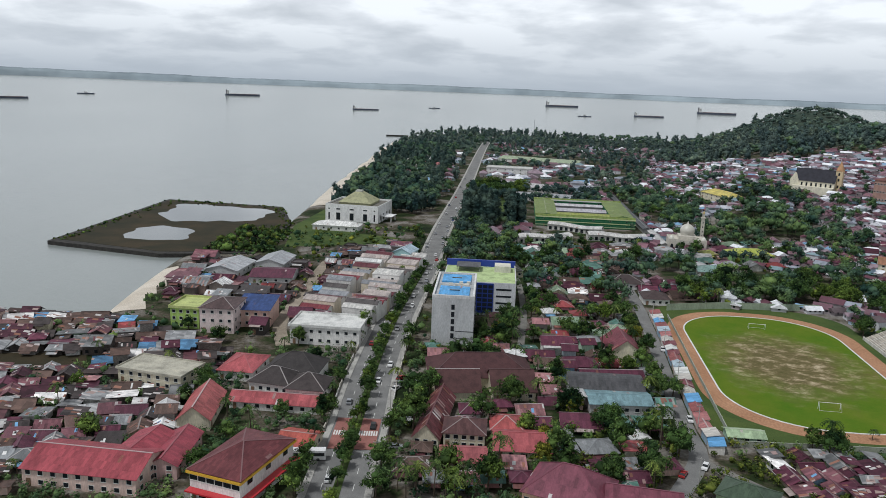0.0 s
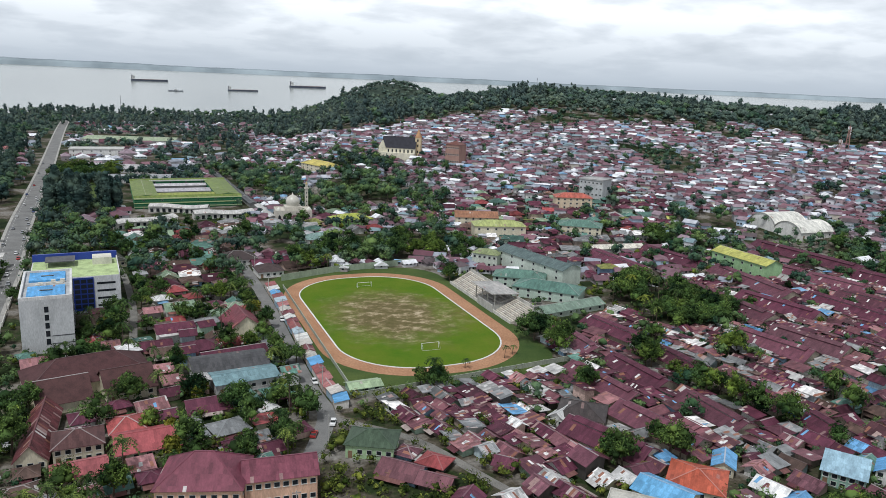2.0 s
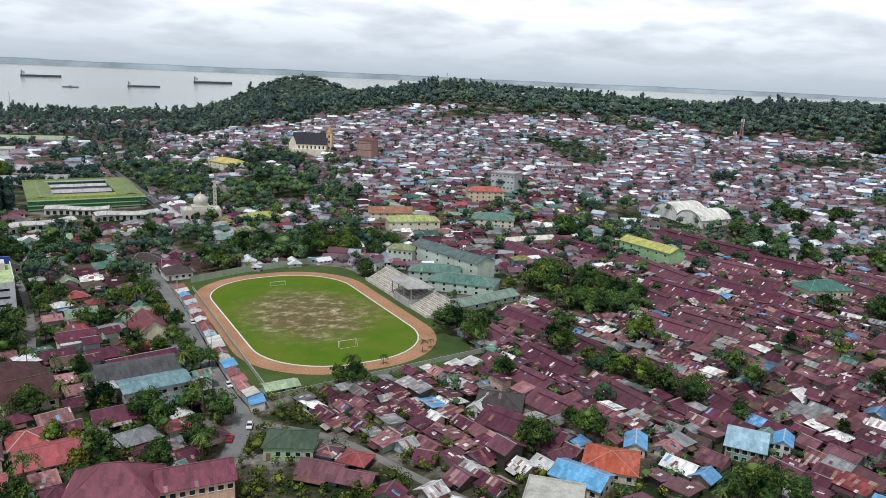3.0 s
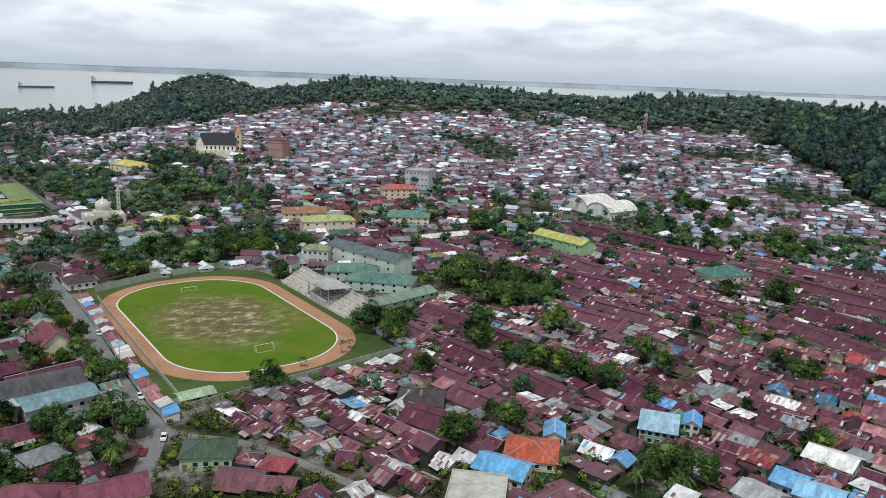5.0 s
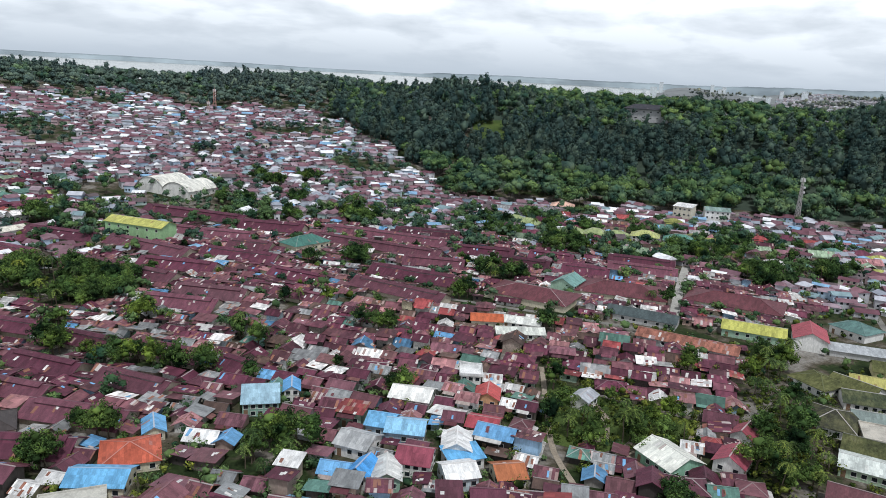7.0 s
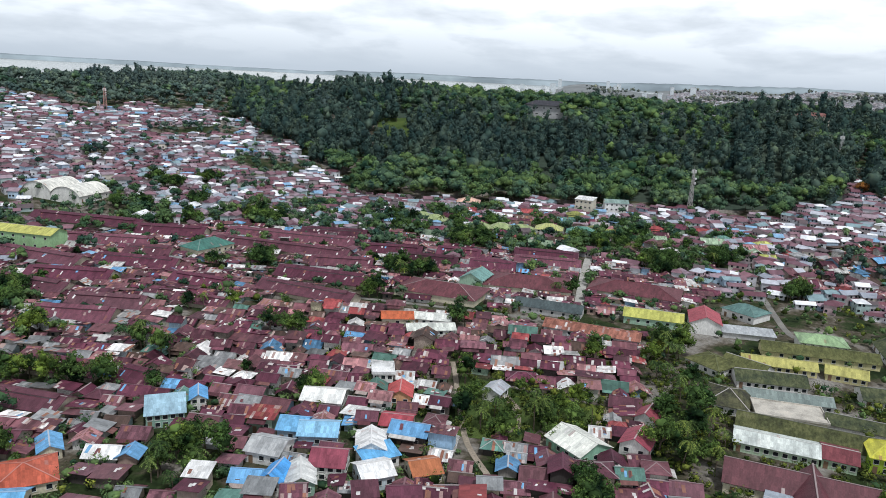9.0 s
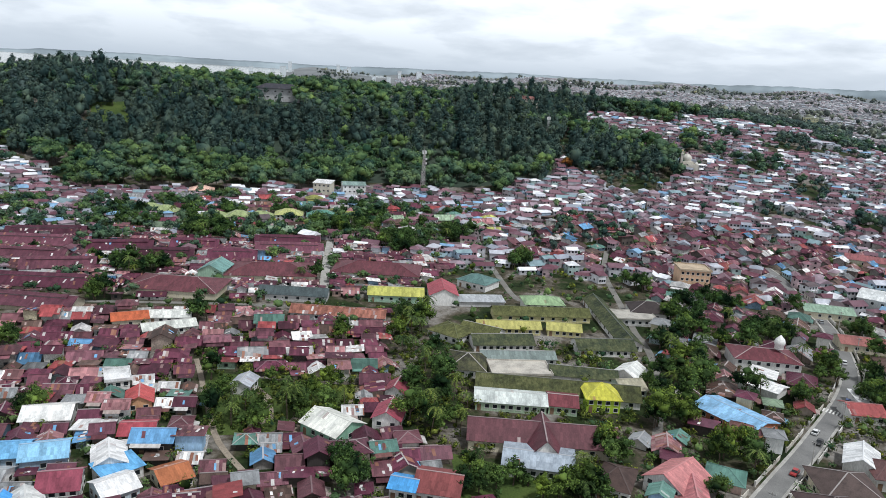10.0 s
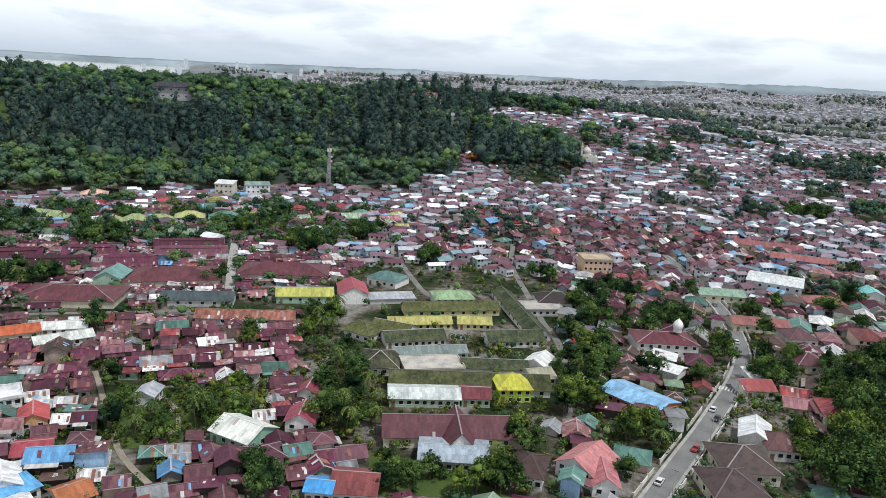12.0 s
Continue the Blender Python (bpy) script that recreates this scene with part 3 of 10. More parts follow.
def vault_roof(m, w, d, z, rise, over=0.4, thick=0.15, mat=0, cap=None, steps=12):
    """Barrel roof, axis along x."""
    hw, hd = w / 2 + over, d / 2 + over
    vs, fs = [], []
    for i in range(steps + 1):
        y, q = arch(i / steps, hd, rise)
        q += z
        vs += [(-hw, y, q), (hw, y, q), (-hw, y, q - thick), (hw, y, q - thick)]
    for i in range(steps):
        k, j = 4 * i, 4 * i + 4
        fs += [(k, k + 1, j + 1, j), (k + 2, j + 2, j + 3, k + 3), (k, j, j + 2, k + 2), (k + 1, k + 3, j + 3, j + 1)]
    m.shell(vs, fs, mat)


def loose_sheets(m, roof, w, d, z, rise, rnd, n, mat):
    """Odd metal sheets nailed or laid over a sloping roof."""
    for _ in range(n):
        lw, ll = rnd.uniform(0.5, 1.1), rnd.uniform(1.0, min(2.6, d * 0.42))
        x0 = rnd.uniform(-w / 2, w / 2 - lw)
        turn = rnd.uniform(-0.25, 0.25)
        if roof == "gable":
            side, y0 = rnd.choice((-1, 1)), rnd.uniform(0.1, max(0.15, d / 2 - ll * 0.8))
            at = [(x0 + u * lw + turn * v * ll, side * (y0 + v * ll)) for u, v in ((0, 0), (1, 0), (1, 1), (0, 1))]
            top = [(x, y, z + rise * (1 - abs(y) / (d / 2)) + 0.05) for x, y in at]
        elif roof == "shed":
            side, y0 = 1, rnd.uniform(-d / 2, d / 2 - ll)
            at = [(x0 + u * lw + turn * v * ll, y0 + v * ll) for u, v in ((0, 0), (1, 0), (1, 1), (0, 1))]
            top = [(x, y, z + rise * (y + d / 2 + 0.5) / (d + 1) + 0.05) for x, y in at]
        else:
            return
        low = [(x, y, q - 0.045) for x, y, q in top]
        fs = [(4, 5, 6, 7), (0, 1, 5, 4), (1, 2, 6, 5), (2, 3, 7, 6), (3, 0, 4, 7)]
        m.shell(low + top, fs if side > 0 else [f[::-1] for f in fs], mat)


ROOFS = {"gable": gable_roof, "hip": hip_roof, "shed": shed_roof, "flat": flat_roof, "vault": vault_roof}


def wall_mesh(w, d, h, roof, rise, base=1.5, mats=None):
    """Walls down into the ground, with gable ends where the roof needs them."""
    m = Mesh(M_WALL)
    hw, hd = w / 2, d / 2
    ring = [(-hw, -hd), (hw, -hd), (hw, hd), (-hw, hd)]
    pts = [(x, y, -base) for x, y in ring] + [(x, y, h - 0.02) for x, y in ring]
    fs = [(0, 1, 5, 4), (1, 2, 6, 5), (2, 3, 7, 6), (3, 0, 4, 7), (4, 5, 6, 7)]
    m.shell(pts, fs)
    if roof == "gable":
        for s in (-1, 1):
            m.face([(s * hw, -hd, h - 0.1), (s * hw, hd, h - 0.1), (s * hw, 0, h + rise - 0.12)][:: s])
    if roof == "shed":
        for s in (-1, 1):
            m.face([(s * hw, -hd, h - 0.1), (s * hw, hd, h - 0.1), (s * hw, hd, h + rise - 0.12)][:: s])
        m.face([(hw, hd, h - 0.1), (-hw, hd, h - 0.1), (-hw, hd, h + rise - 0.12), (hw, hd, h + rise - 0.12)])
    if roof == "vault":
        for s in (-1, 1):
            arc = [(s * hw, y, h - 0.1 + q) for y, q in (arch(i / 10, hd, rise - 0.1) for i in range(11))]
            m.face(arc[:: s])
    return m


def window_mesh(w=1.3, h=1.2):
    """A pane in a raised frame with a sill, facing -y, its back at y = 0."""
    m = Mesh(M_GLASS, M_PLAIN)
    m.box(-w / 2 - 0.1, w / 2 + 0.1, -0.07, 0.02, -h / 2 - 0.1, h / 2 + 0.1, 1)
    m.box(-w / 2, w / 2, -0.09, -0.06, -h / 2, h / 2, 0)
    m.box(-w / 2 - 0.16, w / 2 + 0.16, -0.16, 0.0, -h / 2 - 0.18, -h / 2 - 0.08, 1)
    return m.data("window")


WINDOW = window_mesh()
WINDOW_WIDE = window_mesh(2.2, 1.3)


def door_mesh():
    m = Mesh(M_PLAIN, M_GLASS)
    m.box(-0.5, 0.5, -0.07, 0.02, 0, 2.1)
    m.box(-0.6, -0.5, -0.11, 0.02, 0, 2.2)
    m.box(0.5, 0.6, -0.11, 0.02, 0, 2.2)
    m.box(-0.5, 0.5, -0.11, 0.02, 2.1, 2.2)
    return m.data("door")


DOOR = door_mesh()


def add_windows(ob, w, d, h, floors=1, per=(2, 1), wide=False, colour=(0.6, 0.6, 0.58), sides=(0, 1, 2, 3), door=True):
    me = WINDOW_WIDE if wide else WINDOW
    for s in sides:
        length, off = (w, d / 2) if s in (0, 2) else (d, w / 2)
        n = per[0] if s in (0, 2) else per[1]
        turn = pose(0, 0, 0, 0, 0, s * 90)
        for fl in range(floors):
            for i in range(n):
                x = (i + 0.5) / n * length - length / 2
                if door and s == 0 and fl == 0 and i == 0:
                    part("door", DOOR, ob, (0.22, 0.14, 0.09), m=turn @ pose(x, -off, 0.05))
                    continue
                part("window", me, ob, colour, m=turn @ pose(x, -off, (fl + 0.52) * h / floors))


def building(name, x, y, w, d, h, rot, roof="gable", rise=2.0, roof_c=MAROON, wall_c=(0.6, 0.58, 0.54), floors=1, per=(4, 2), label="", category="house", over=0.6, rmat=None, wide=False, wmat=None, door=True, z=None, group=""):
    """A free-standing building: wall, roof and windows as parts."""
    z = height(x, y) if z is None else z
    t = thing(name, label, category, pose(x, y, z, 0, 0, rot), group)
    wm = wall_mesh(w, d, h, roof, rise)
    if wmat:
        wm.mats = [wmat]
    wall = part("wall", wm, t, wall_c)
    rm = Mesh(rmat or M_ROOF, M_CAP)
    ROOFS[roof](rm, w, d, h, rise, over, cap=1)
    part("roof", rm, t, roof_c)
    if per:
        far = math.hypot(x, y) > 330
        sides = (0,) if far else (0, 1) if math.hypot(x, y) > 230 else (0, 1, 3)
        add_windows(wall, w, d, h, min(floors, 3), (min(per[0], 6 if far else 9), min(per[1], 3)), wide, door=door, sides=sides)
    FOOT.append((x, y, w + 1.5, d + 1.5, rot))
    return t


FOOT = []  # footprints already taken: x, y, width, depth, turn
# ---------------------------------------------------------------- kit: trees
def leaf_clump(m, rnd, c, radius, n, size, mat=0, flat=0.6):
    for _ in range(n):
        d = Vector((rnd.gauss(0, 1), rnd.gauss(0, 1), rnd.gauss(0, flat))).normalized() * radius * rnd.uniform(0.55, 1.1)
        p = Vector(c) + d
        up = (d.normalized() + Vector((rnd.uniform(-.6, .6), rnd.uniform(-.6, .6), rnd.uniform(0.0, 0.9)))).normalized()
        a = up.orthogonal().normalized()
        a = (a * math.cos(rnd.uniform(0, 6.28)) + up.cross(a) * math.sin(rnd.uniform(0, 6.28))).normalized()
        b = up.cross(a)
        s = size * rnd.uniform(0.6, 1.3)
        m.face([p - a * s, p + b * s * 0.7 + up * s * 0.15, p + a * s * 0.8 - b * s * 0.3], mat)


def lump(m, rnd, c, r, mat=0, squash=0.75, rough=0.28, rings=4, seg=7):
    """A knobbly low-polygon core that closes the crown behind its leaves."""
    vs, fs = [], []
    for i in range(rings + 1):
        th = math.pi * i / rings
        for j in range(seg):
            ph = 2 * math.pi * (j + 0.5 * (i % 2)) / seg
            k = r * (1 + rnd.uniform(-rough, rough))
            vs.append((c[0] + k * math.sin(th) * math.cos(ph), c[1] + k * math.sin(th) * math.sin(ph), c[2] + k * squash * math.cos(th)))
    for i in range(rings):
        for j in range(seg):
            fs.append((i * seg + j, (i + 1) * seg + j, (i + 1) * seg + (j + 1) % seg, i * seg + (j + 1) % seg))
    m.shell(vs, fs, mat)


def broad_tree(seed, mat, h=9.0, spread=4.2, clumps=64, leaves=24, size=0.36):
    """Trunk with limbs, and a crown of leaf clumps on uneven lobes. Returns two meshes."""
    rnd = random.Random(seed)
    trunk, crown = Mesh(M_BARK), Mesh(mat)
    lean = Vector((rnd.uniform(-.4, .4), rnd.uniform(-.4, .4), 0))
    fork = Vector((0, 0, h * 0.36)) + lean
    trunk.tube([(0, 0, -0.6), tuple(lean * 0.4 + Vector((0, 0, h * 0.18))), tuple(fork)], [0.34, 0.25, 0.2], 6)
    lobes = []
    n = rnd.choice((4, 5, 6))
    for i in range(n):
        a = 6.28 * i / n + rnd.uniform(-.5, .5)
        rad = spread * rnd.uniform(0.34, 0.62)
        c = fork + Vector((math.cos(a) * rad, math.sin(a) * rad, h * rnd.uniform(0.14, 0.36)))
        lobes.append((c, spread * rnd.uniform(0.40, 0.58)))
        trunk.tube([tuple(fork), tuple(fork.lerp(c, 0.5) + Vector((0, 0, -0.2))), tuple(c)], [0.15, 0.10, 0.04], 5)
    lobes.append((fork + Vector((rnd.uniform(-.5, .5), rnd.uniform(-.5, .5), h * 0.46)), spread * 0.5))
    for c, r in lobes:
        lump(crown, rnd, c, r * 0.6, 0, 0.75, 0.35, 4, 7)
    for _ in range(clumps):
        c, r = rnd.choice(lobes)
        d = Vector((rnd.gauss(0, 1), rnd.gauss(0, 1), rnd.gauss(0.25, 0.8))).normalized()
        leaf_clump(crown, rnd, c + d * r * rnd.uniform(0.62, 1.12), spread * rnd.uniform(0.12, 0.22), leaves, size)
    return trunk.data("trunk"), crown.data("crown", True)


def tall_tree(seed, h=17.0, spread=2.6):
    """Feathery casuarina: a tall stem with drooping dark tufts."""
    rnd = random.Random(seed)
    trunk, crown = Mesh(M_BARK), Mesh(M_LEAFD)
    trunk.tube([(0, 0, -0.6), (0.1, 0.1, h * 0.5), (0.2, -0.1, h * 0.96)], [0.3, 0.2, 0.04], 6)
    for i in range(11):
        k = i / 10
        z = h * (0.2 + 0.74 * k)
        wide = spread * (0.55 + 0.75 * math.sin(math.pi * (0.2 + 0.72 * k))) * rnd.uniform(0.8, 1.1)
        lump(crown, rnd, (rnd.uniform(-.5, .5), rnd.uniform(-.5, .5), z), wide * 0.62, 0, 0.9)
        for _ in range(4):
            a = rnd.uniform(0, 6.28)
            leaf_clump(crown, rnd, (math.cos(a) * wide * 0.72, math.sin(a) * wide * 0.72, z + rnd.uniform(-.6, .6)), 0.75, 11, 0.55, 0, 0.9)
    return trunk.data("trunk"), crown.data("crown", True)


def palm_tree(seed, h=8.0):
    rnd = random.Random(seed)
    trunk, crown = Mesh(M_BARK), Mesh(M_PALM)
    bend = Vector((rnd.uniform(-.9, .9), rnd.uniform(-.9, .9), 0))
    top = bend + Vector((0, 0, h))
    trunk.tube([(0, 0, -0.5), tuple(bend * 0.25 + Vector((0, 0, h * 0.4))), tuple(top)], [0.24, 0.17, 0.12], 6)
    for i in range(15):
        a = 6.28 * i / 15 * 2.4 + rnd.uniform(-.2, .2)
        tilt = rnd.uniform(-0.15, 0.95)
        length = rnd.uniform(2.7, 3.6)
        out = Vector((math.cos(a), math.sin(a), 0))
        side = Vector((-math.sin(a), math.cos(a), 0))
        pts = [top + out * (length * s) + Vector((0, 0, length * (tilt * s - (0.75 + 0.4 * tilt) * s * s))) for s in (0, 0.25, 0.5, 0.75, 1.0)]
        for p, q in zip(pts, pts[1:]):
            for sgn in (-1, 1):
                for f in (0.0, 0.5):
                    b0, b1 = p.lerp(q, f), p.lerp(q, f + 0.42)
                    tip = b0.lerp(b1, 0.9) + side * sgn * 0.62 + Vector((0, 0, -0.26)) + out * 0.15
                    crown.face([b0, b1, tip])
        crown.shell([tuple(p + side * w * 0.06) for p in pts for w in (-1, 1)], [(2 * i, 2 * i + 1, 2 * i + 3, 2 * i + 2) for i in range(4)])
    return trunk.data("trunk"), crown.data("crown", True)


KINDS = {
    "broad": [broad_tree(s, M_LEAF, 8.5 + s % 3, 3.9 + 0.4 * (s % 4)) for s in range(7)],
    "wide": [broad_tree(s, M_LEAF, 9.5, 6.2, 120, 30, 0.42) for s in range(20, 24)],
    "yellow": [broad_tree(s, M_LEAFY, 7.5, 3.6) for s in range(30, 32)],
    "dry": [broad_tree(s, M_LEAFO, 11, 5.0) for s in range(33, 34)],
    "tall": [tall_tree(s) for s in range(40, 44)],
    "palm": [palm_tree(s, 6.5 + 0.9 * (s % 4)) for s in range(50, 56)],
    "shrub": [broad_tree(s, M_LEAF, 3.4, 2.1, 26, 18, 0.26) for s in range(60, 64)],
}
TREE_LABEL = {
    "broad": ("green broadleaf tree with an uneven rounded crown", "tree"), "wide": ("large spreading rain tree with a broad dark crown", "tree"),
    "yellow": ("yellow-green leafy tree in the garden", "tree"), "tall": ("tall dark feathery casuarina tree", "tree"),
    "dry": ("large tree with dry orange-brown leaves", "tree"),
    "palm": ("coconut palm with arching green fronds", "palm tree"), "shrub": ("low round green shrub beside the houses", "shrub"),
}
TREE_NAME = {"palm": "palm_tree", "shrub": "shrub", "wide": "rain_tree", "tall": "casuarina", "yellow": "garden_tree"}
PLANTED = []
tree_rnd = random.Random(77)


TREES = []  # trees to stand: the nearest of each kind become things, the rest are joined


def tree(kind, x, y, scale=1.0, z=None):
    trunk, crown = tree_rnd.choice(KINDS[kind])
    z = height(x, y) if z is None else z
    s = scale * tree_rnd.uniform(0.88, 1.12)
    m = pose(x, y, z, 0, 0, tree_rnd.uniform(0, 360)) @ Matrix.Diagonal((s, s, s * tree_rnd.uniform(0.9, 1.12), 1))
    TREES.append((math.hypot(x, y), kind, trunk, crown, m))
    PLANTED.append((x, y))


def stand_trees(limit):
    """Trunk and crown under an empty for the nearest; one mesh for those past the limit."""
    count, rest = {}, []
    for _, kind, trunk, crown, m in sorted(TREES, key=lambda q: q[0]):
        name = TREE_NAME.get(kind, "tree")
        count[name] = count.get(name, 0) + 1
        if count[name] > limit:
            rest += [(trunk, m), (crown, m)]
            continue
        t = thing(name, *TREE_LABEL[kind], m)
        part("trunk", trunk, t)
        part("crown", crown, t)
    mats, shapes = [], {}
    joined = Mesh()
    for me, m in rest:
        if me.name not in shapes:
            co = np.empty(len(me.vertices) * 3)
            me.vertices.foreach_get("co", co)
            shapes[me.name] = co.reshape(-1, 3), [tuple(p.vertices) for p in me.polygons], me.materials[0]
        co, faces, mat = shapes[me.name]
        if mat not in mats:
            mats.append(mat)
        w = np.array(m)
        o = len(joined.v)
        joined.v.extend((co @ w[:3, :3].T + w[:3, 3]).tolist())
        joined.f.extend([tuple(o + i for i in f) for f in faces])
        joined.m.extend([mats.index(mat)] * len(faces))
    if rest:
        joined.mats = mats
        tagged(part("scattered_trees", joined, smooth_faces=True), "green broadleaf trees scattered between the farther houses", "trees", kind="stuff")


# ---------------------------------------------------------------- roads
ROADS = []  # centre line and half width, kept clear of houses


def smooth_line(pts, step=6.0):
    """Catmull-Rom through the points, sampled about every step metres."""
    out = []
    p = [Vector((*q, 0)) for q in pts]
    p = [p[0] * 2 - p[1]] + p + [p[-1] * 2 - p[-2]]
    for i in range(1, len(p) - 2):
        n = max(2, int((p[i + 1] - p[i]).length / step))
        for k in range(n):
            t = k / n
            a, b, c, d = p[i - 1:i + 3]
            out.append(0.5 * ((2 * b) + (c - a) * t + (2 * a - 5 * b + 4 * c - d) * t * t + (3 * b - a - 3 * c + d) * t ** 3))
    out.append(p[-2])
    return out


def side_of(line, i):
    d = (line[min(i + 1, len(line) - 1)] - line[max(i - 1, 0)]).normalized()
    return Vector((d.y, -d.x, 0))


def strip(name, line, left, right, low, top, mat, label, category, kind="structure", i0=0, i1=None, parent=None):
    """A slab along a line between two offsets (plus: to the right), with upright edges."""
    i1 = len(line) if i1 is None else i1
    vs, fs = [], []
    for i in range(i0, i1):
        s = side_of(line, i)
        a, b = line[i] + s * left, line[i] + s * right
        za, zb = height(a.x, a.y), height(b.x, b.y)
        z = max(za, zb)
        vs += [(a.x, a.y, z + low), (a.x, a.y, z + top), (b.x, b.y, z + top), (b.x, b.y, z + low)]
    for i in range(i1 - i0 - 1):
        k = 4 * i
        fs += [(k, k + 1, k + 5, k + 4), (k + 1, k + 2, k + 6, k + 5), (k + 2, k + 3, k + 7, k + 6)]
    fs += [(0, 3, 2, 1), (len(vs) - 4, len(vs) - 3, len(vs) - 2, len(vs) - 1)]
    m = Mesh(mat)
    m.shell(vs, fs)
    ob = part(name, m, parent)
    return ob if parent else tagged(ob, label, category, kind=kind)


BOULEVARD = smooth_line([(-27, 90), (-26, 182), (-25, 220), (-24.5, 269), (-20, 344), (-9, 454), (-0.5, 573), (21, 818), (66, 1385), (103, 1760)])
EAST = smooth_line([(112, -70), (159, -130), (184, -162), (217, -201), (244, -224), (287, -249), (335, -268), (371, -282), (392, -287)])
FIELD_ST = smooth_line([(105, 420), (98, 349), (89.5, 287), (84, 252), (80.5, 224), (78.5, 206), (66, 184), (50, 160), (40, 120)])
LANES = [smooth_line(p) for p in ([(284, -150), (264, -146), (240, -138), (215, -126), (190, -112)], [(470, -125), (415, -117), (344, -111), (330, -112)],
                                  [(430, -200), (382, -178), (323, -161), (284, -150)], [(79, 203), (96, 180), (104, 150), (112, 120)],
                                  [(-14, 455), (30, 452), (42, 420), (40, 350), (34, 300)], [(262, 30), (253, 28), (221, 22), (199, 17), (180, 8)], [(330, 92), (327, 40), (322, -10)], [(545, 95), (500, 60), (470, 30)], [(451, -28), (400, -23), (347, -19)], [(-64, 290), (-71, 315), (-72, 342), (-70, 380), (-71, 408), (-70, 440)])]
M_LANE = blotchy("worn_concrete_lane", (0.13, 0.125, 0.115), (0.24, 0.23, 0.21), 0.15, 0.9, fine=3.0)
SPLIT = next(i for i, p in enumerate(BOULEVARD) if p.y > 452)  # the median ends here
strip("road_boulevard_north", BOULEVARD, -5.8, 5.8, -0.4, 0.10, M_ASPHALT, "worn grey asphalt road running to the point", "road", i0=SPLIT - 1)
strip("road_boulevard_west", BOULEVARD, -7.6, -1.1, -0.4, 0.10, M_ASPHALT, "worn grey asphalt carriageway of the boulevard", "road", i1=SPLIT)
strip("road_boulevard_east", BOULEVARD, 1.1, 7.6, -0.4, 0.10, M_ASPHALT, "worn grey asphalt carriageway of the boulevard", "road", i1=SPLIT)
strip("median", BOULEVARD, -1.1, 1.1, -0.4, 0.28, M_LAWN, "raised planted median of the boulevard", "median", i1=SPLIT)
for side_, k_ in (("west", -1), ("east", 1)):
    a_, b_ = sorted((7.6 * k_, 9.6 * k_))
    strip("pavement_" + side_, BOULEVARD, a_, b_, -0.4, 0.26, M_PAVE, "pale concrete pavement along the boulevard", "pavement", i1=SPLIT)
    a_, b_ = sorted((5.8 * k_, 7.6 * k_))
    strip("pavement_north_" + side_, BOULEVARD, a_, b_, -0.4, 0.24, M_PAVE, "pale concrete pavement along the road", "pavement", i0=SPLIT - 1)
strip("road_east", EAST, -2.7, 2.7, -0.4, 0.10, M_ASPHALT, "grey asphalt town road", "road")
strip("pavement_town_road", EAST, -3.7, -2.7, -0.4, 0.2, M_PAVE, "narrow concrete pavement along the town road", "pavement")
strip("pavement_town_road_far", EAST, 2.7, 3.5, -0.4, 0.2, M_PAVE, "narrow concrete pavement along the town road", "pavement")
strip("road_field", FIELD_ST, -2.8, 2.8, -0.4, 0.10, M_ASPHALT, "narrow asphalt street beside the sports field", "road")
for k, ln in enumerate(LANES):
    lw_ = 0.9 if k == 5 else 3.0 if k == 9 else 2.3 if k == 8 else 1.5
    strip("road_lane_%d" % (k + 1), ln, -lw_, lw_, -0.4, 0.08 + 0.006 * k, M_DIRT if k in (5, 9) else M_PAVE if k == 8 else M_LANE, "grey concrete lane between the houses", "lane")
for ln, hw in [(BOULEVARD, 10), (EAST, 3.8), (FIELD_ST, 3.0)] + [(q, 2.0) for q in LANES]:
    ROADS.append((ln, hw))


def dashes(name, line, off, every, length, width, mat, z=0.115, i0=0, i1=None):
    """Painted marks: thin slabs 15 mm proud of the asphalt."""
    m = Mesh(mat)
    run, nxt = 0.0, 0.0
    i1 = len(line) - 1 if i1 is None else i1
    for i in range(i0, i1):
        a, b = line[i], line[i + 1]
        seg = (b - a).length
        s = side_of(line, i)
        d = (b - a).normalized()
        while nxt < run + seg:
            p = a + d * (nxt - run) + s * off
            q = p + d * length
            zz = height(p.x, p.y) + z
            m.face([(p.x - s.x * width, p.y - s.y * width, zz), (p.x + s.x * width, p.y + s.y * width, zz), (q.x + s.x * width, q.y + s.y * width, zz), (q.x - s.x * width, q.y - s.y * width, zz)])
            nxt += every
        run += seg
    tagged(part(name, m), "white painted lane dashes on the asphalt", "road marking", kind="structure")


dashes("trim_lane_marks", BOULEVARD, -4.3, 9.0, 3.4, 0.09, M_WHITE, i1=110)
dashes("trim_lane_marks", BOULEVARD, 4.3, 9.0, 3.4, 0.09, M_WHITE, i1=110)

# ---------------------------------------------------------------- sports field
FIELD_C, FIELD_TURN = (141.5, 290.0), -7.0


def oval(hw, hl, r, n=12):
    """Rounded rectangle, half width hw, half length hl, corner radius r."""
    pts = []
    for cx, cy, a0 in ((hw - r, hl - r, 0), (-hw + r, hl - r, 90), (-hw + r, -hl + r, 180), (hw - r, -hl + r, 270)):
        for i in range(n + 1):
            a = radians(a0 + 90 * i / n)
            pts.append((cx + r * math.cos(a), cy + r * math.sin(a)))
    return pts


def slab(m, pts, z0, z1, mat=0):
    n = len(pts)
    m.shell([(x, y, z0) for x, y in pts] + [(x, y, z1) for x, y in pts], [tuple(range(n, 2 * n))] + [(i, (i + 1) % n, n + (i + 1) % n, n + i) for i in range(n)], mat)


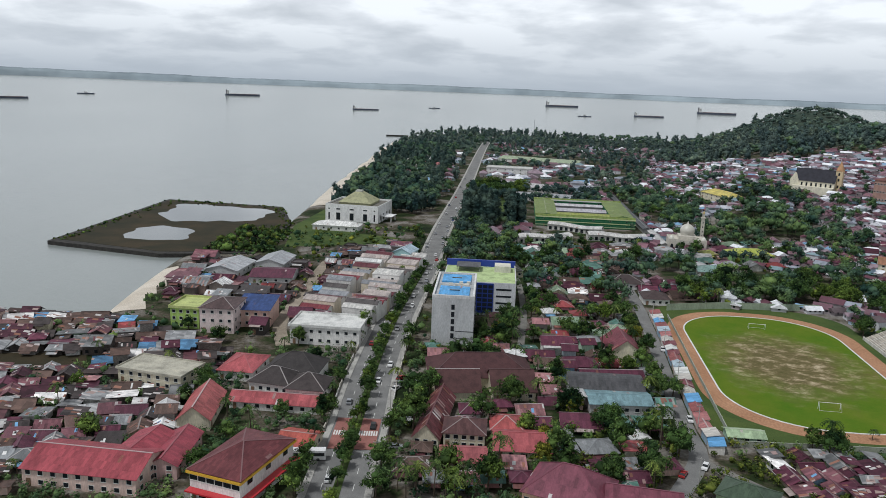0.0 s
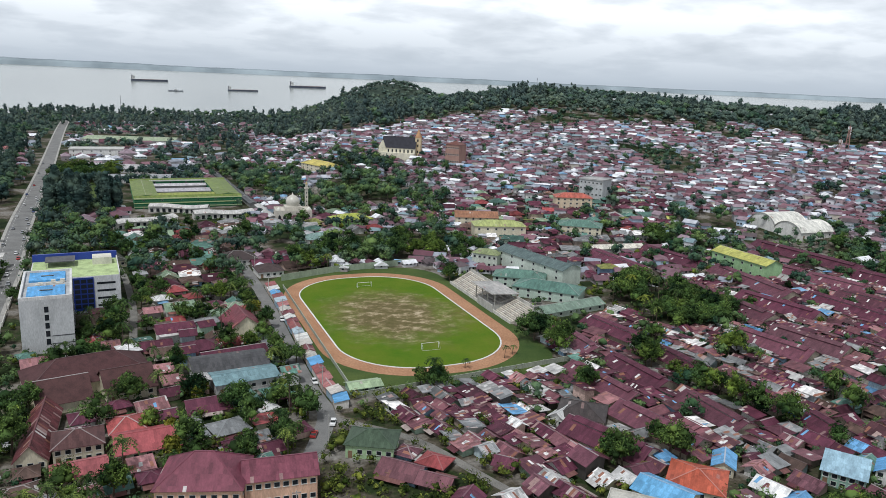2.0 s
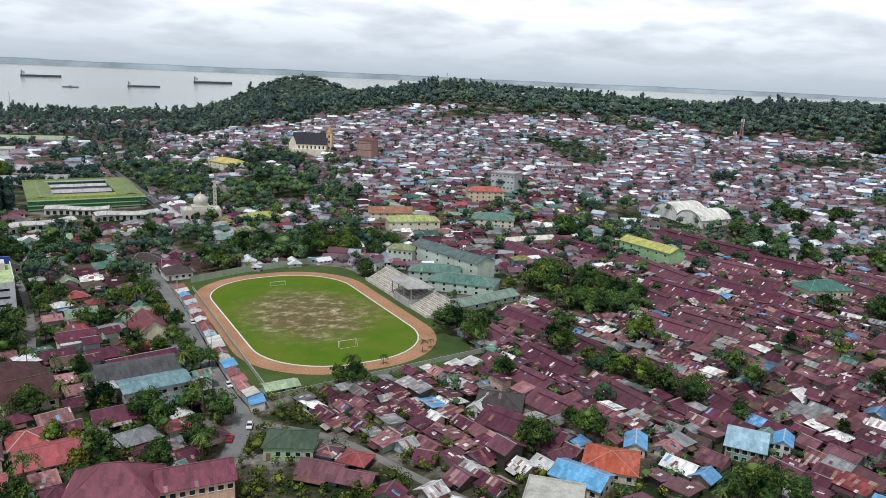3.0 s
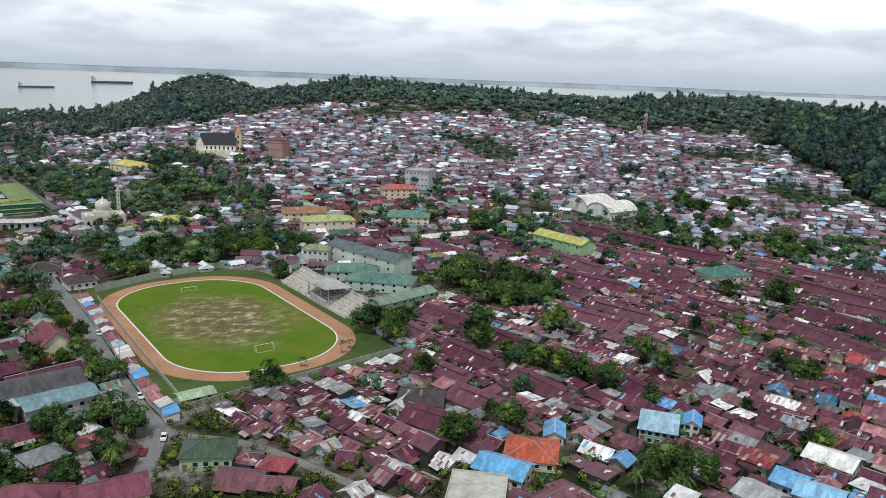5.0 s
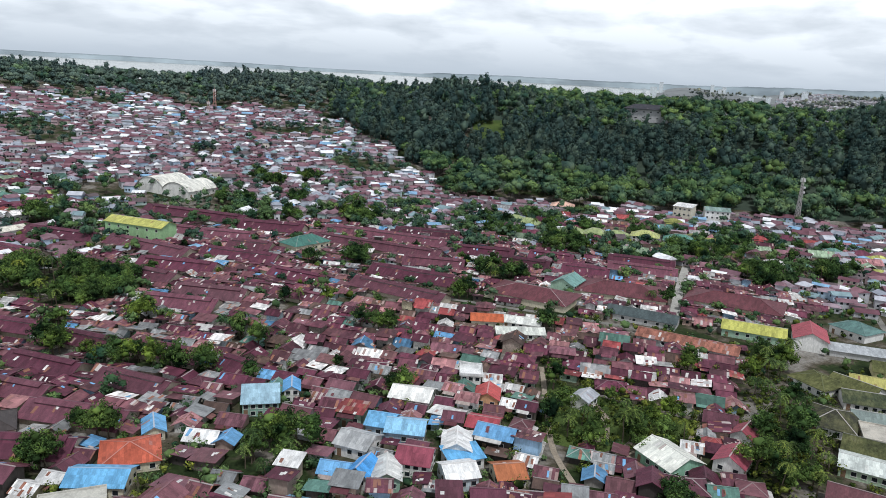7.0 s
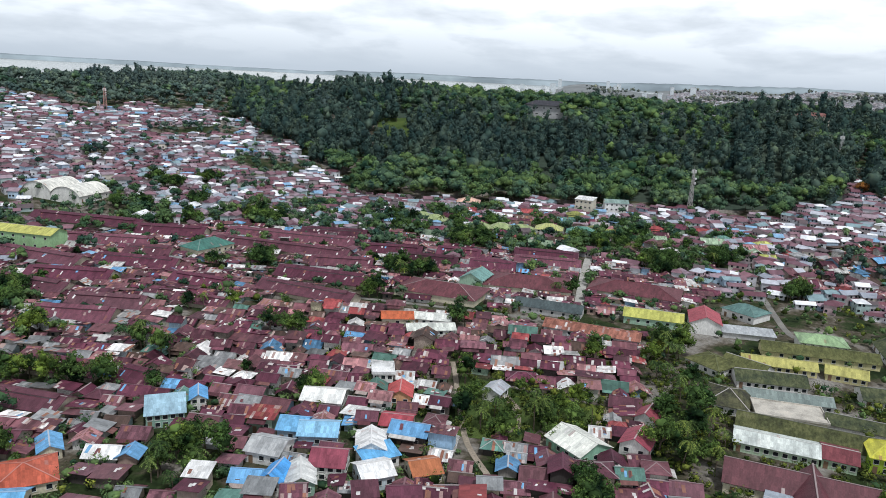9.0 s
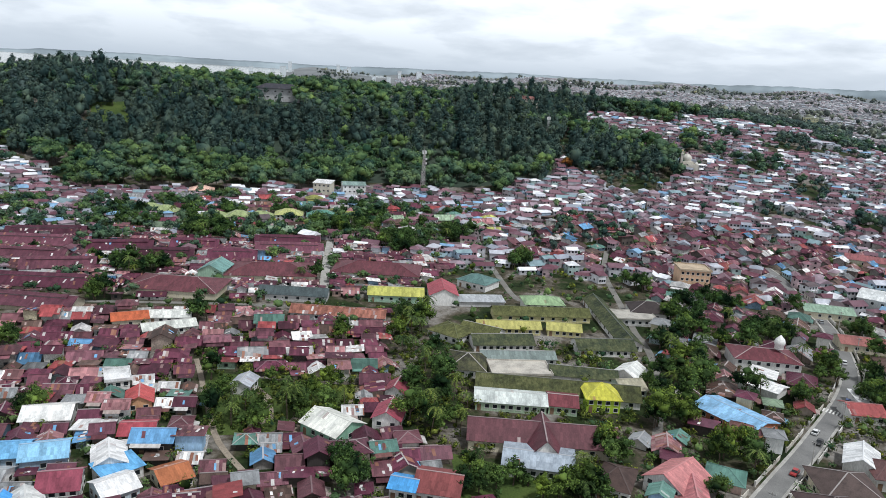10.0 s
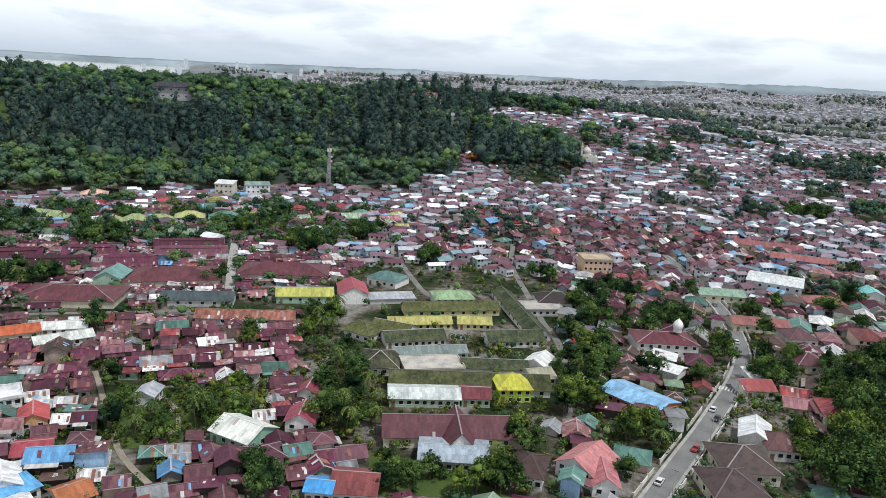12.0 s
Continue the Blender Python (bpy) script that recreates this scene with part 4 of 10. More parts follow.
def ring(m, a, b, z0, z1, mat=0):
    n = len(a)
    m.shell([(x, y, z1) for x, y in a] + [(x, y, z1) for x, y in b] + [(x, y, z0) for x, y in a] + [(x, y, z0) for x, y in b],
            [(i, (i + 1) % n, n + (i + 1) % n, n + i) for i in range(n)] + [(2 * n + i, 2 * n + (i + 1) % n, (i + 1) % n, i) for i in range(n)] + [(n + i, n + (i + 1) % n, 3 * n + (i + 1) % n, 3 * n + i) for i in range(n)], mat)


# pitch: green at the ends and edges, worn to straw and bare earth in the middle
M_PITCH, n_, l_, b_ = material("worn_football_grass", 0.95, 0, 0.05)
tc_ = n_.new("ShaderNodeTexCoord")
sp_ = n_.new("ShaderNodeSeparateXYZ"); l_.new(tc_.outputs["Object"], sp_.inputs[0])
big_ = noisy(n_, l_, 0.045, 5, 0.65)
gr_ = ramp(n_, (0.30, (0.066, 0.140, 0.010)), (0.56, (0.108, 0.156, 0.016)), (0.75, (0.145, 0.140, 0.036)))
l_.new(big_.outputs["Fac"], gr_.inputs[0])
# distance from the worn middle, stretched along the pitch
vm_ = n_.new("ShaderNodeVectorMath"); vm_.operation = "MULTIPLY"; vm_.inputs[1].default_value = (1 / 33, 1 / 40, 0)
l_.new(tc_.outputs["Object"], vm_.inputs[0])
ln_ = n_.new("ShaderNodeVectorMath"); ln_.operation = "LENGTH"; l_.new(vm_.outputs[0], ln_.inputs[0])
wob_ = noisy(n_, l_, 0.07, 6, 0.7)
ad_ = n_.new("ShaderNodeMath"); ad_.operation = "MULTIPLY_ADD"; ad_.inputs[1].default_value = 1.3; l_.new(wob_.outputs["Fac"], ad_.inputs[0]); l_.new(ln_.outputs["Value"], ad_.inputs[2])
wr_ = ramp(n_, (0.85, (1, 1, 1)), (1.0, (0.62, 0.62, 0.62)), (1.35, (0, 0, 0)))
wr2_ = n_.new("ShaderNodeMapRange"); wr2_.inputs["From Min"].default_value, wr2_.inputs["From Max"].default_value = 1.1, 1.75; wr2_.inputs["To Min"].default_value, wr2_.inputs["To Max"].default_value = 1, 0
l_.new(ad_.outputs[0], wr2_.inputs["Value"])
st_ = noisy(n_, l_, 0.16, 7, 0.75, "Object", (0.75, 1.15, 1))
str_ = ramp(n_, (0.34, (0.085, 0.082, 0.03)), (0.50, (0.14, 0.115, 0.055)), (0.56, (0.27, 0.22, 0.13)), (0.66, (0.50, 0.42, 0.30)))
l_.new(st_.outputs["Fac"], str_.inputs[0])
cm_ = mix(n_, l_, "MIX", wr2_.outputs[0], gr_.outputs[0], str_.outputs[0])
fg_ = noisy(n_, l_, 3.0, 3, 0.6)
fr_ = ramp(n_, (0.3, (0.8, 0.8, 0.8)), (0.7, (1.2, 1.2, 1.2)))
l_.new(fg_.outputs["Fac"], fr_.inputs[0])
l_.new(mix(n_, l_, "MULTIPLY", 1.0, cm_, fr_.outputs[0]), b_.inputs["Base Color"])

FIELD_M = pose(*FIELD_C, 0, 0, 0, FIELD_TURN)
field_ground = Mesh(M_LAWN); slab(field_ground, oval(46.5, 80, 24), -0.5, 0.02)
tagged(part("field_verge", field_ground, m=FIELD_M), "green grass verge round the running track", "grass", kind="structure")
track = Mesh(M_CLAY); ring(track, oval(41.5, 71.5, 37), oval(34.4, 64.4, 30.5), -0.3, 0.07)
tagged(part("running_track", track, m=FIELD_M), "orange-red clay running track round the pitch", "running track", kind="structure")
pitch = Mesh(M_PITCH); slab(pitch, oval(33.9, 63.9, 30), -0.3, 0.06)
tagged(part("football_pitch", pitch, m=FIELD_M), "football pitch of green grass worn bare in the middle", "football pitch", kind="structure")
kerb = Mesh(M_WHITE); ring(kerb, oval(34.5, 64.5, 30.6), oval(33.9, 63.9, 30), -0.3, 0.22)
tagged(part("track_kerb", kerb, m=FIELD_M), "white concrete kerb inside the track", "kerb", kind="structure")


def football_goal(y, face):
    t = thing("football_goal", "white tubular football goal without a net", "goal", FIELD_M @ pose(0.5, y, 0.06, 0, 0, 0 if face > 0 else 180), "goals of the pitch")
    for x in (-3.66, 3.66):
        p = Mesh(M_PLAIN); p.tube([(x, 0, 0), (x, 0, 2.44)], [0.08, 0.08], 8); part("post", p, t, (0.8, 0.8, 0.8))
        p = Mesh(M_PLAIN); p.tube([(x, 0, 2.4), (x, 0.9, 2.3), (x, 1.9, 0)], [0.04, 0.04, 0.04], 6); part("brace", p, t, (0.75, 0.75, 0.75))
    p = Mesh(M_PLAIN); p.tube([(-3.74, 0, 2.44), (3.74, 0, 2.44)], [0.08, 0.08], 8); part("crossbar", p, t, (0.8, 0.8, 0.8))
    p = Mesh(M_PLAIN); p.tube([(-3.66, 1.9, 0.05), (3.66, 1.9, 0.05)], [0.04, 0.04], 6); part("ground_bar", p, t, (0.75, 0.75, 0.75))


football_goal(45.5, 1)
football_goal(-45.5, -1)
# ---------------------------------------------------------------- larger buildings, one by one
building("school", -91.0, 183.4, 31.5, 16.3, 5.2, -7, "gable", 3.0, (0.29, 0.060, 0.075), (0.66, 0.50, 0.44), 2, (16, 4), "pink and cream two-storey school with a long red metal roof", "building")
building("school_wing", -82.1, 192.1, 18.0, 12.1, 4.4, 80, "gable", 2.4, (0.30, 0.06, 0.08), (0.62, 0.42, 0.40), 2, (5, 2), "school wing with a pinkish red metal roof", "building")
building("school_wing", -73.1, 192.6, 20.0, 8.2, 4.4, 89, "gable", 2.0, (0.27, 0.055, 0.075), (0.62, 0.42, 0.40), 2, (4, 2), "school wing with a red metal roof", "building")
building("office_building", -50.9, 181.7, 15.1, 24.6, 9.0, -20, "hip", 3.5, (0.13, 0.04, 0.045), (0.72, 0.71, 0.69), 2, (6, 5), "white office with a dark maroon hipped roof", "building", wide=True)
building("assembly_hall", -75.2, 222.2, 21.8, 9.8, 4.1, 94, "gable", 4.0, (0.36, 0.10, 0.10), (0.62, 0.57, 0.44), 1, (4, 4), "cream hall with a steep pinkish red roof", "building")
building("arcade", -53.0, 231.7, 30.2, 8.9, 3.0, -5, "gable", 1.8, (0.36, 0.09, 0.10), (0.72, 0.71, 0.69), 1, (8, 1), "low arcade with a pinkish red metal roof", "building")
building("concrete_block", -98.7, 250.1, 25.4, 13.5, 5.2, -16, "flat", 0.5, (0.42, 0.40, 0.33), (0.62, 0.57, 0.44), 2, (7, 3), "cream concrete block with a flat weathered roof", "building", rmat=M_CONC)
building("shophouse", -46.8, 300.9, 29.0, 17.5, 7.5, -5, "flat", 0.8, (0.6, 0.6, 0.58), (0.72, 0.71, 0.69), 2, (8, 2), "long white two-storey shop building", "building", rmat=M_CONC)
building("guest_house", -109.5, 315.4, 12.6, 16.0, 9.0, -5, "flat", 0.9, (0.45, 0.5, 0.2), (0.36, 0.52, 0.14), 3, (4, 3), "lime-green three-storey guest house", "building", rmat=M_CONC)
building("apartment_house", -94.6, 311.6, 14.5, 18.0, 11.0, -2, "hip", 2.5, (0.09, 0.06, 0.06), (0.66, 0.55, 0.53), 4, (4, 3), "pale pink four-storey house with a dark hipped roof", "building")
building("warehouse", -82.4, 320.9, 15.5, 18.0, 8.0, -1, "shed", 2.0, (0.03, 0.06, 0.18), (0.62, 0.42, 0.36), 2, (4, 2), "warehouse with a deep blue metal roof", "building")
building("warehouse", -118.9, 407.5, 26.0, 18.1, 4.4, 82, "gable", 2.5, (0.38, 0.39, 0.41), (0.5, 0.5, 0.5), 1, (4, 2), "warehouse with a pale grey metal roof", "building")
building("warehouse", -97.7, 425.1, 24.0, 16.5, 4.4, 85, "gable", 2.5, (0.33, 0.34, 0.36), (0.5, 0.5, 0.5), 1, (4, 2), "warehouse with a grey metal roof", "building")
building("warehouse", -91.8, 396.0, 22.4, 22.0, 3.7, 2, "gable", 2.0, MAROON, (0.5, 0.5, 0.5), 1, (4, 2), "warehouse with a maroon metal roof", "building")
building("corner_shop", -22.9, 445.2, 14.0, 10.9, 8.0, 72, "gable", 2.5, (0.35, 0.45, 0.52), (0.36, 0.55, 0.56), 2, (3, 2), "turquoise corner shop with a pale blue roof", "building")
building("villa", -57.0, 246.5, 14.7, 12.0, 4.1, -13, "hip", 4.2, (0.050, 0.042, 0.042), (0.72, 0.71, 0.69), 1, (5, 2), "large villa with a black-grey hipped roof", "building", rmat=M_TILE)
building("villa", -44.6, 242.3, 13.1, 12.0, 4.1, -6, "hip", 4.0, (0.055, 0.045, 0.045), (0.72, 0.71, 0.69), 1, (5, 2), "large villa with a black-grey hipped roof", "building", rmat=M_TILE)
building("villa", -51.8, 257.6, 19.0, 15.0, 4.8, -7, "hip", 5.0, (0.045, 0.04, 0.04), (0.72, 0.71, 0.69), 1, None, "villa wing with a black-grey hipped roof", "building", rmat=M_TILE)
building("red_house", -72.0, 260.6, 12.6, 17.8, 3.7, -7, "hip", 3.0, (0.36, 0.09, 0.10), (0.72, 0.71, 0.69), 1, (4, 2), "house with a pinkish red hipped roof", "building")
building("pool_house", -40.5, 203.1, 10.2, 12.3, 3.0, -10, "gable", 2.0, (0.40, 0.10, 0.08), (0.62, 0.57, 0.44), 1, (4, 2), "low house with a bright red roof", "building")
building("palace_hall", 6.2, 248.9, 15.2, 16.0, 3.7, 5, "gable", 5.0, (0.075, 0.035, 0.035), (0.62, 0.57, 0.44), 1, None, "large hall with a steep dark maroon tiled roof", "building", rmat=M_TILE)
building("palace_hall", 25.6, 250.5, 15.0, 16.0, 3.7, 5, "gable", 5.0, (0.075, 0.035, 0.035), (0.62, 0.57, 0.44), 1, (4, 2), "hall wing with a dark maroon tiled roof", "building", rmat=M_TILE)
building("palace_hall", 14.7, 262.9, 37.8, 20.0, 4.1, 5, "hip", 6.0, (0.075, 0.033, 0.035), (0.62, 0.57, 0.44), 1, None, "broad hall with a dark maroon tiled roof", "building", rmat=M_TILE)
building("hall", -0.8, 222.5, 32.1, 7.7, 3.3, 81, "gable", 4.0, (0.12, 0.04, 0.045), (0.62, 0.57, 0.44), 1, (3, 6), "long hall with a weathered maroon roof", "building", rmat=M_RUST)
building("office_house", 8.5, 211.8, 12.3, 10.9, 4.8, -4, "hip", 2.6, (0.10, 0.05, 0.05), (0.62, 0.57, 0.44), 2, (5, 2), "cream two-storey house with a dark roof", "building")
building("red_house", 7.7, 197.6, 12.7, 9.5, 3.0, -0, "gable", 2.0, (0.33, 0.10, 0.11), (0.62, 0.57, 0.44), 1, (4, 2), "house with a red metal roof", "building")
building("red_house", 25.4, 207.4, 16.4, 14.0, 3.0, -2, "gable", 2.4, (0.34, 0.09, 0.10), (0.62, 0.57, 0.44), 1, (5, 2), "house with a red metal roof", "building")
building("red_house", 21.7, 219.2, 9.6, 11.2, 3.0, -1, "hip", 2.2, (0.36, 0.09, 0.09), (0.62, 0.57, 0.44), 1, (3, 2), "small house with a bright red hipped roof", "building")
building("hangar", 59.2, 252.4, 25.4, 15.5, 3.7, -3, "vault", 3.0, (0.07, 0.07, 0.075), (0.5, 0.5, 0.5), 1, None, "long shed with a dark grey curved roof", "building")
building("hangar", 61.4, 239.7, 20.9, 12.1, 4.1, -0, "gable", 1.2, (0.17, 0.27, 0.30), (0.5, 0.5, 0.5), 1, (6, 2), "long shed with a faded teal roof", "building")
building("workshop", 64.0, 263.9, 23.1, 8.5, 3.0, 3, "gable", 1.8, MAROON, (0.5, 0.5, 0.5), 1, (5, 1), "workshop with a maroon roof", "building")
building("gable_house", 75.1, 295.5, 18.0, 13.4, 3.7, 89, "gable", 5.0, (0.17, 0.045, 0.06), (0.62, 0.57, 0.44), 1, (3, 2), "house with a steep maroon gabled roof", "building")
building("city_hall", 51.4, 167.6, 17.6, 9.9, 8.0, -12, "gable", 3.0, (0.17, 0.05, 0.075), (0.66, 0.42, 0.30), 2, (8, 3), "salmon two-storey office with a wine-red roof", "building")
building("city_hall", 34.1, 172.5, 20.1, 15.7, 8.0, -24, "hip", 6.0, (0.17, 0.05, 0.075), (0.66, 0.42, 0.30), 2, (8, 4), "broad office with a wine-red hipped roof", "building")
building("green_house", 82.3, 179.1, 13.6, 10.7, 4.1, -35, "hip", 2.6, (0.06, 0.09, 0.06), (0.36, 0.50, 0.30), 1, (5, 3), "green house with a dark green hipped roof", "building")
building("kiosk_shed", 97.0, 219.6, 11.1, 6.3, 2.2, -5, "gable", 1.0, (0.34, 0.44, 0.28), (0.36, 0.52, 0.40), 1, (3, 1), "pale green shed at the field gate", "building")
building("villa", 198.5, 476.6, 26.6, 16.0, 5.2, 1, "hip", 3.0, (0.36, 0.40, 0.08), (0.25, 0.45, 0.18), 2, (8, 3), "green house with a yellow-green hipped roof", "building")
building("villa", 258.1, 693.9, 45.3, 18.0, 5.2, -77, "hip", 4.0, (0.50, 0.42, 0.12), (0.62, 0.57, 0.44), 2, (6, 3), "cream hall with a golden hipped roof", "building")
building("villa", 32.3, 427.6, 24.8, 22.0, 3.7, 9, "hip", 4.0, (0.045, 0.05, 0.04), (0.62, 0.57, 0.44), 1, (6, 3), "broad house with a blackish hipped roof", "building", rmat=M_TILE)
building("villa", 102.2, 407.6, 19.1, 15.0, 3.3, -3, "hip", 3.5, (0.06, 0.045, 0.045), (0.72, 0.71, 0.69), 1, (4, 3), "house with a dark hipped roof", "building", rmat=M_TILE)
building("villa", 110.6, 376.4, 12.9, 13.0, 3.3, -3, "hip", 3.0, (0.07, 0.05, 0.05), (0.72, 0.71, 0.69), 1, (4, 3), "house with a dark hipped roof", "building", rmat=M_TILE)
building("villa", 162.5, 439.5, 17.5, 14.0, 3.3, -13, "hip", 3.0, (0.20, 0.30, 0.28), (0.72, 0.71, 0.69), 1, (4, 3), "house with a grey-green hipped roof", "building")
building("white_hall", 81.7, 965.1, 57.5, 26.0, 8.0, -9, "flat", 0.6, (0.5, 0.5, 0.48), (0.72, 0.71, 0.69), 2, (12, 4), "long white hall beside the boulevard", "building", rmat=M_CONC)
building("depot", 93.9, 816.3, 72.5, 34.0, 4.4, -29, "gable", 2.5, (0.40, 0.39, 0.40), (0.5, 0.5, 0.5), 1, None, "depot with long grey roofs", "building")
building("depot", 94.9, 737.2, 60.6, 24.0, 4.4, -13, "gable", 2.5, (0.30, 0.31, 0.33), (0.5, 0.5, 0.5), 1, None, "depot with long grey roofs", "building")
building("depot", 142.6, 1131.7, 121.2, 50.0, 4.4, -23, "gable", 3.0, (0.30, 0.36, 0.24), (0.72, 0.71, 0.69), 1, None, "depot with pale green roofs", "building")
building("school", 245.3, 322.5, 54.8, 13.0, 10.0, -85, "gable", 2.5, (0.10, 0.14, 0.14), (0.50, 0.56, 0.50), 3, (14, 3), "green-white three-storey school with a dark teal roof", "building")
building("school", 232.0, 351.5, 14.9, 12.0, 8.0, -52, "hip", 2.0, (0.24, 0.28, 0.14), (0.5, 0.55, 0.48), 2, (5, 3), "pale green school wing with an olive roof", "building")
building("school", 226.5, 286.4, 33.2, 16.0, 5.2, -52, "hip", 3.0, (0.10, 0.19, 0.16), (0.45, 0.55, 0.48), 2, (10, 4), "green school block with teal hipped roofs", "building")
building("school", 225.7, 310.7, 26.6, 13.0, 5.2, -41, "hip", 3.0, (0.11, 0.20, 0.165), (0.45, 0.55, 0.48), 2, (8, 3), "green school block with teal hipped roofs", "building")
building("long_shed", 220.3, 262.7, 36.1, 10.0, 3.0, 3, "gable", 2.0, (0.19, 0.26, 0.21), (0.45, 0.52, 0.45), 1, (8, 2), "long shed with a grey-green roof", "building")
building("school", 366.7, 282.0, 40.3, 13.0, 9.0, -94, "gable", 2.6, (0.42, 0.42, 0.12), (0.30, 0.48, 0.26), 2, (9, 3), "green school with an olive-yellow roof", "building")
building("public_building", 278.0, 410.5, 34.3, 16.0, 8.0, -23, "hip", 3.0, (0.36, 0.40, 0.16), (0.62, 0.57, 0.44), 2, (7, 3), "cream office with an olive hipped roof", "building")
building("public_building", 283.2, 447.7, 29.9, 18.0, 5.2, -27, "gable", 3.0, (0.30, 0.15, 0.09), (0.62, 0.57, 0.44), 2, (7, 3), "office with a brown roof", "building")
building("public_building", 336.4, 396.0, 29.4, 18.0, 5.2, -43, "hip", 3.5, (0.11, 0.20, 0.165), (0.62, 0.57, 0.44), 2, (6, 3), "office with a teal hipped roof", "building")
building("long_shed", 325.5, 347.1, 35.7, 10.0, 3.7, -12, "gable", 1.6, (0.60, 0.57, 0.50), (0.72, 0.71, 0.69), 1, None, "long shed with a whitish roof", "building")
building("meeting_hall", 388.0, 187.0, 25.0, 15.0, 4.4, -25, "hip", 4.0, (0.06, 0.16, 0.135), (0.62, 0.57, 0.44), 1, (6, 3), "hall with a teal hipped roof", "building")
building("apartment_block", 409.0, 466.8, 20.7, 16.0, 14.0, -66, "flat", 0.8, (0.4, 0.4, 0.4), (0.48, 0.49, 0.5), 4, (6, 3), "grey concrete four-storey block", "building", rmat=M_CONC)
building("school", 371.0, 448.3, 28.0, 14.0, 9.0, -29, "hip", 3.0, (0.42, 0.12, 0.09), (0.62, 0.52, 0.38), 3, (9, 3), "cream school with a red hipped roof", "building")
building("apartment_block", 364.0, 617.0, 15.0, 13.0, 19.0, -60, "hip", 3.0, (0.16, 0.07, 0.06), (0.36, 0.22, 0.18), 4, (6, 4), "unfinished brown brick block", "building")
building("blue_roof_house", 139.0, 121.5, 14.0, 10.0, 3.7, -71, "gable", 2.0, (0.14, 0.36, 0.60), (0.62, 0.57, 0.44), 1, (4, 3), "cream house with a bright blue roof", "building")
building("flat_house", 123.8, 116.7, 13.5, 14.0, 4.4, -51, "flat", 0.5, (0.45, 0.44, 0.4), (0.62, 0.57, 0.44), 2, (5, 3), "cream house with a flat concrete roof", "building", rmat=M_CONC)
building("red_house", 152.8, 123.6, 14.3, 14.0, 3.0, -53, "hip", 2.5, (0.42, 0.10, 0.06), (0.62, 0.57, 0.44), 1, (4, 3), "house with a bright orange-red roof", "building")
building("blue_roof_house", 167.5, 127.2, 9.0, 5.6, 3.0, 38, "gable", 1.5, (0.15, 0.36, 0.62), (0.62, 0.57, 0.44), 1, (3, 2), "house with a bright blue metal roof", "building")
building("blue_roof_house", 193.1, 107.6, 10.7, 11.0, 4.4, -62, "shed", 1.4, (0.30, 0.45, 0.55), (0.25, 0.4, 0.33), 2, (5, 3), "two-storey house with a pale blue roof", "building")
building("blue_roof_house", 204.1, 102.5, 8.0, 4.6, 4.4, 26, "gable", 1.4, (0.12, 0.33, 0.62), (0.72, 0.71, 0.69), 2, (3, 2), "house with a bright blue roof", "building")
building("patched_house", 144.2, 170.3, 9.0, 6.1, 3.0, 23, "gable", 2.0, (0.5, 0.5, 0.5), (0.72, 0.71, 0.69), 1, (3, 2), "house with a grey-white roof", "building")
building("dark_house", 150.3, 168.6, 14.3, 13.0, 3.7, -46, "hip", 3.0, (0.06, 0.05, 0.05), (0.62, 0.57, 0.44), 1, None, "house with a weathered black hipped roof", "building")
building("white_hall", 216.4, 65.4, 12.8, 11.0, 3.0, -88, "gable", 2.0, (0.70, 0.70, 0.68), (0.72, 0.71, 0.69), 1, (4, 2), "hall with a white metal roof", "building")
building("blue_roof_house", 192.8, 67.2, 7.8, 9.0, 4.1, -87, "gable", 2.0, (0.16, 0.38, 0.62), (0.3,0.4,0.5), 1, (3, 2), "house with a bright blue gabled roof", "building")
building("blue_roof_house", 191.7, 59.4, 10.7, 10.0, 4.1, -81, "gable", 2.0, (0.24, 0.46, 0.66), (0.3,0.4,0.5), 1, (3, 2), "house with a light blue roof", "building")
building("pink_house", 175.8, 51.5, 8.9, 10.0, 4.4, -85, "gable", 2.4, (0.24, 0.06, 0.09), (0.72, 0.71, 0.69), 2, (4, 3), "two-storey house with a wine-red roof", "building")
building("grey_house", 179.7, 69.7, 9.7, 10.0, 3.7, -96, "gable", 2.0, (0.38, 0.39, 0.40), (0.72, 0.71, 0.69), 1, (3, 2), "house with a grey metal roof", "building")
building("blue_roof_house", 165.2, 62.5, 8.0, 5.7, 4.1, -5, "gable", 2.0, (0.08, 0.30, 0.66), (0.72, 0.71, 0.69), 1, (3, 2), "small house with a strong blue roof", "building")
building("white_house", 166.4, 56.4, 10.0, 6.9, 4.1, 19, "gable", 1.8, (0.56, 0.57, 0.56), (0.3, 0.45, 0.35), 1, (3, 2), "house with a whitish roof", "building")
building("white_house", 187.7, 43.2, 10.0, 7.8, 4.1, 13, "gable", 2.0, (0.68, 0.68, 0.68), (0.72, 0.71, 0.69), 1, (3, 2), "house with a white gabled roof", "building")
building("blue_roof_house", 182.8, 40.2, 9.9, 7.0, 3.3, -53, "shed", 1.0, (0.14, 0.38, 0.66), (0.72, 0.71, 0.69), 1, (3, 1), "low house with a bright blue roof", "building")
building("white_house", 173.1, 39.0, 8.4, 9.0, 4.1, -57, "gable", 1.8, (0.72, 0.72, 0.72), (0.5, 0.58, 0.62), 1, (3, 3), "house with white and blue metal roofs", "building")
building("orange_house", 179.4, 26.9, 7.6, 9.0, 3.0, -62, "gable", 1.8, (0.36, 0.13, 0.06), (0.62, 0.57, 0.44), 1, (4, 2), "house with an orange-brown roof", "building")
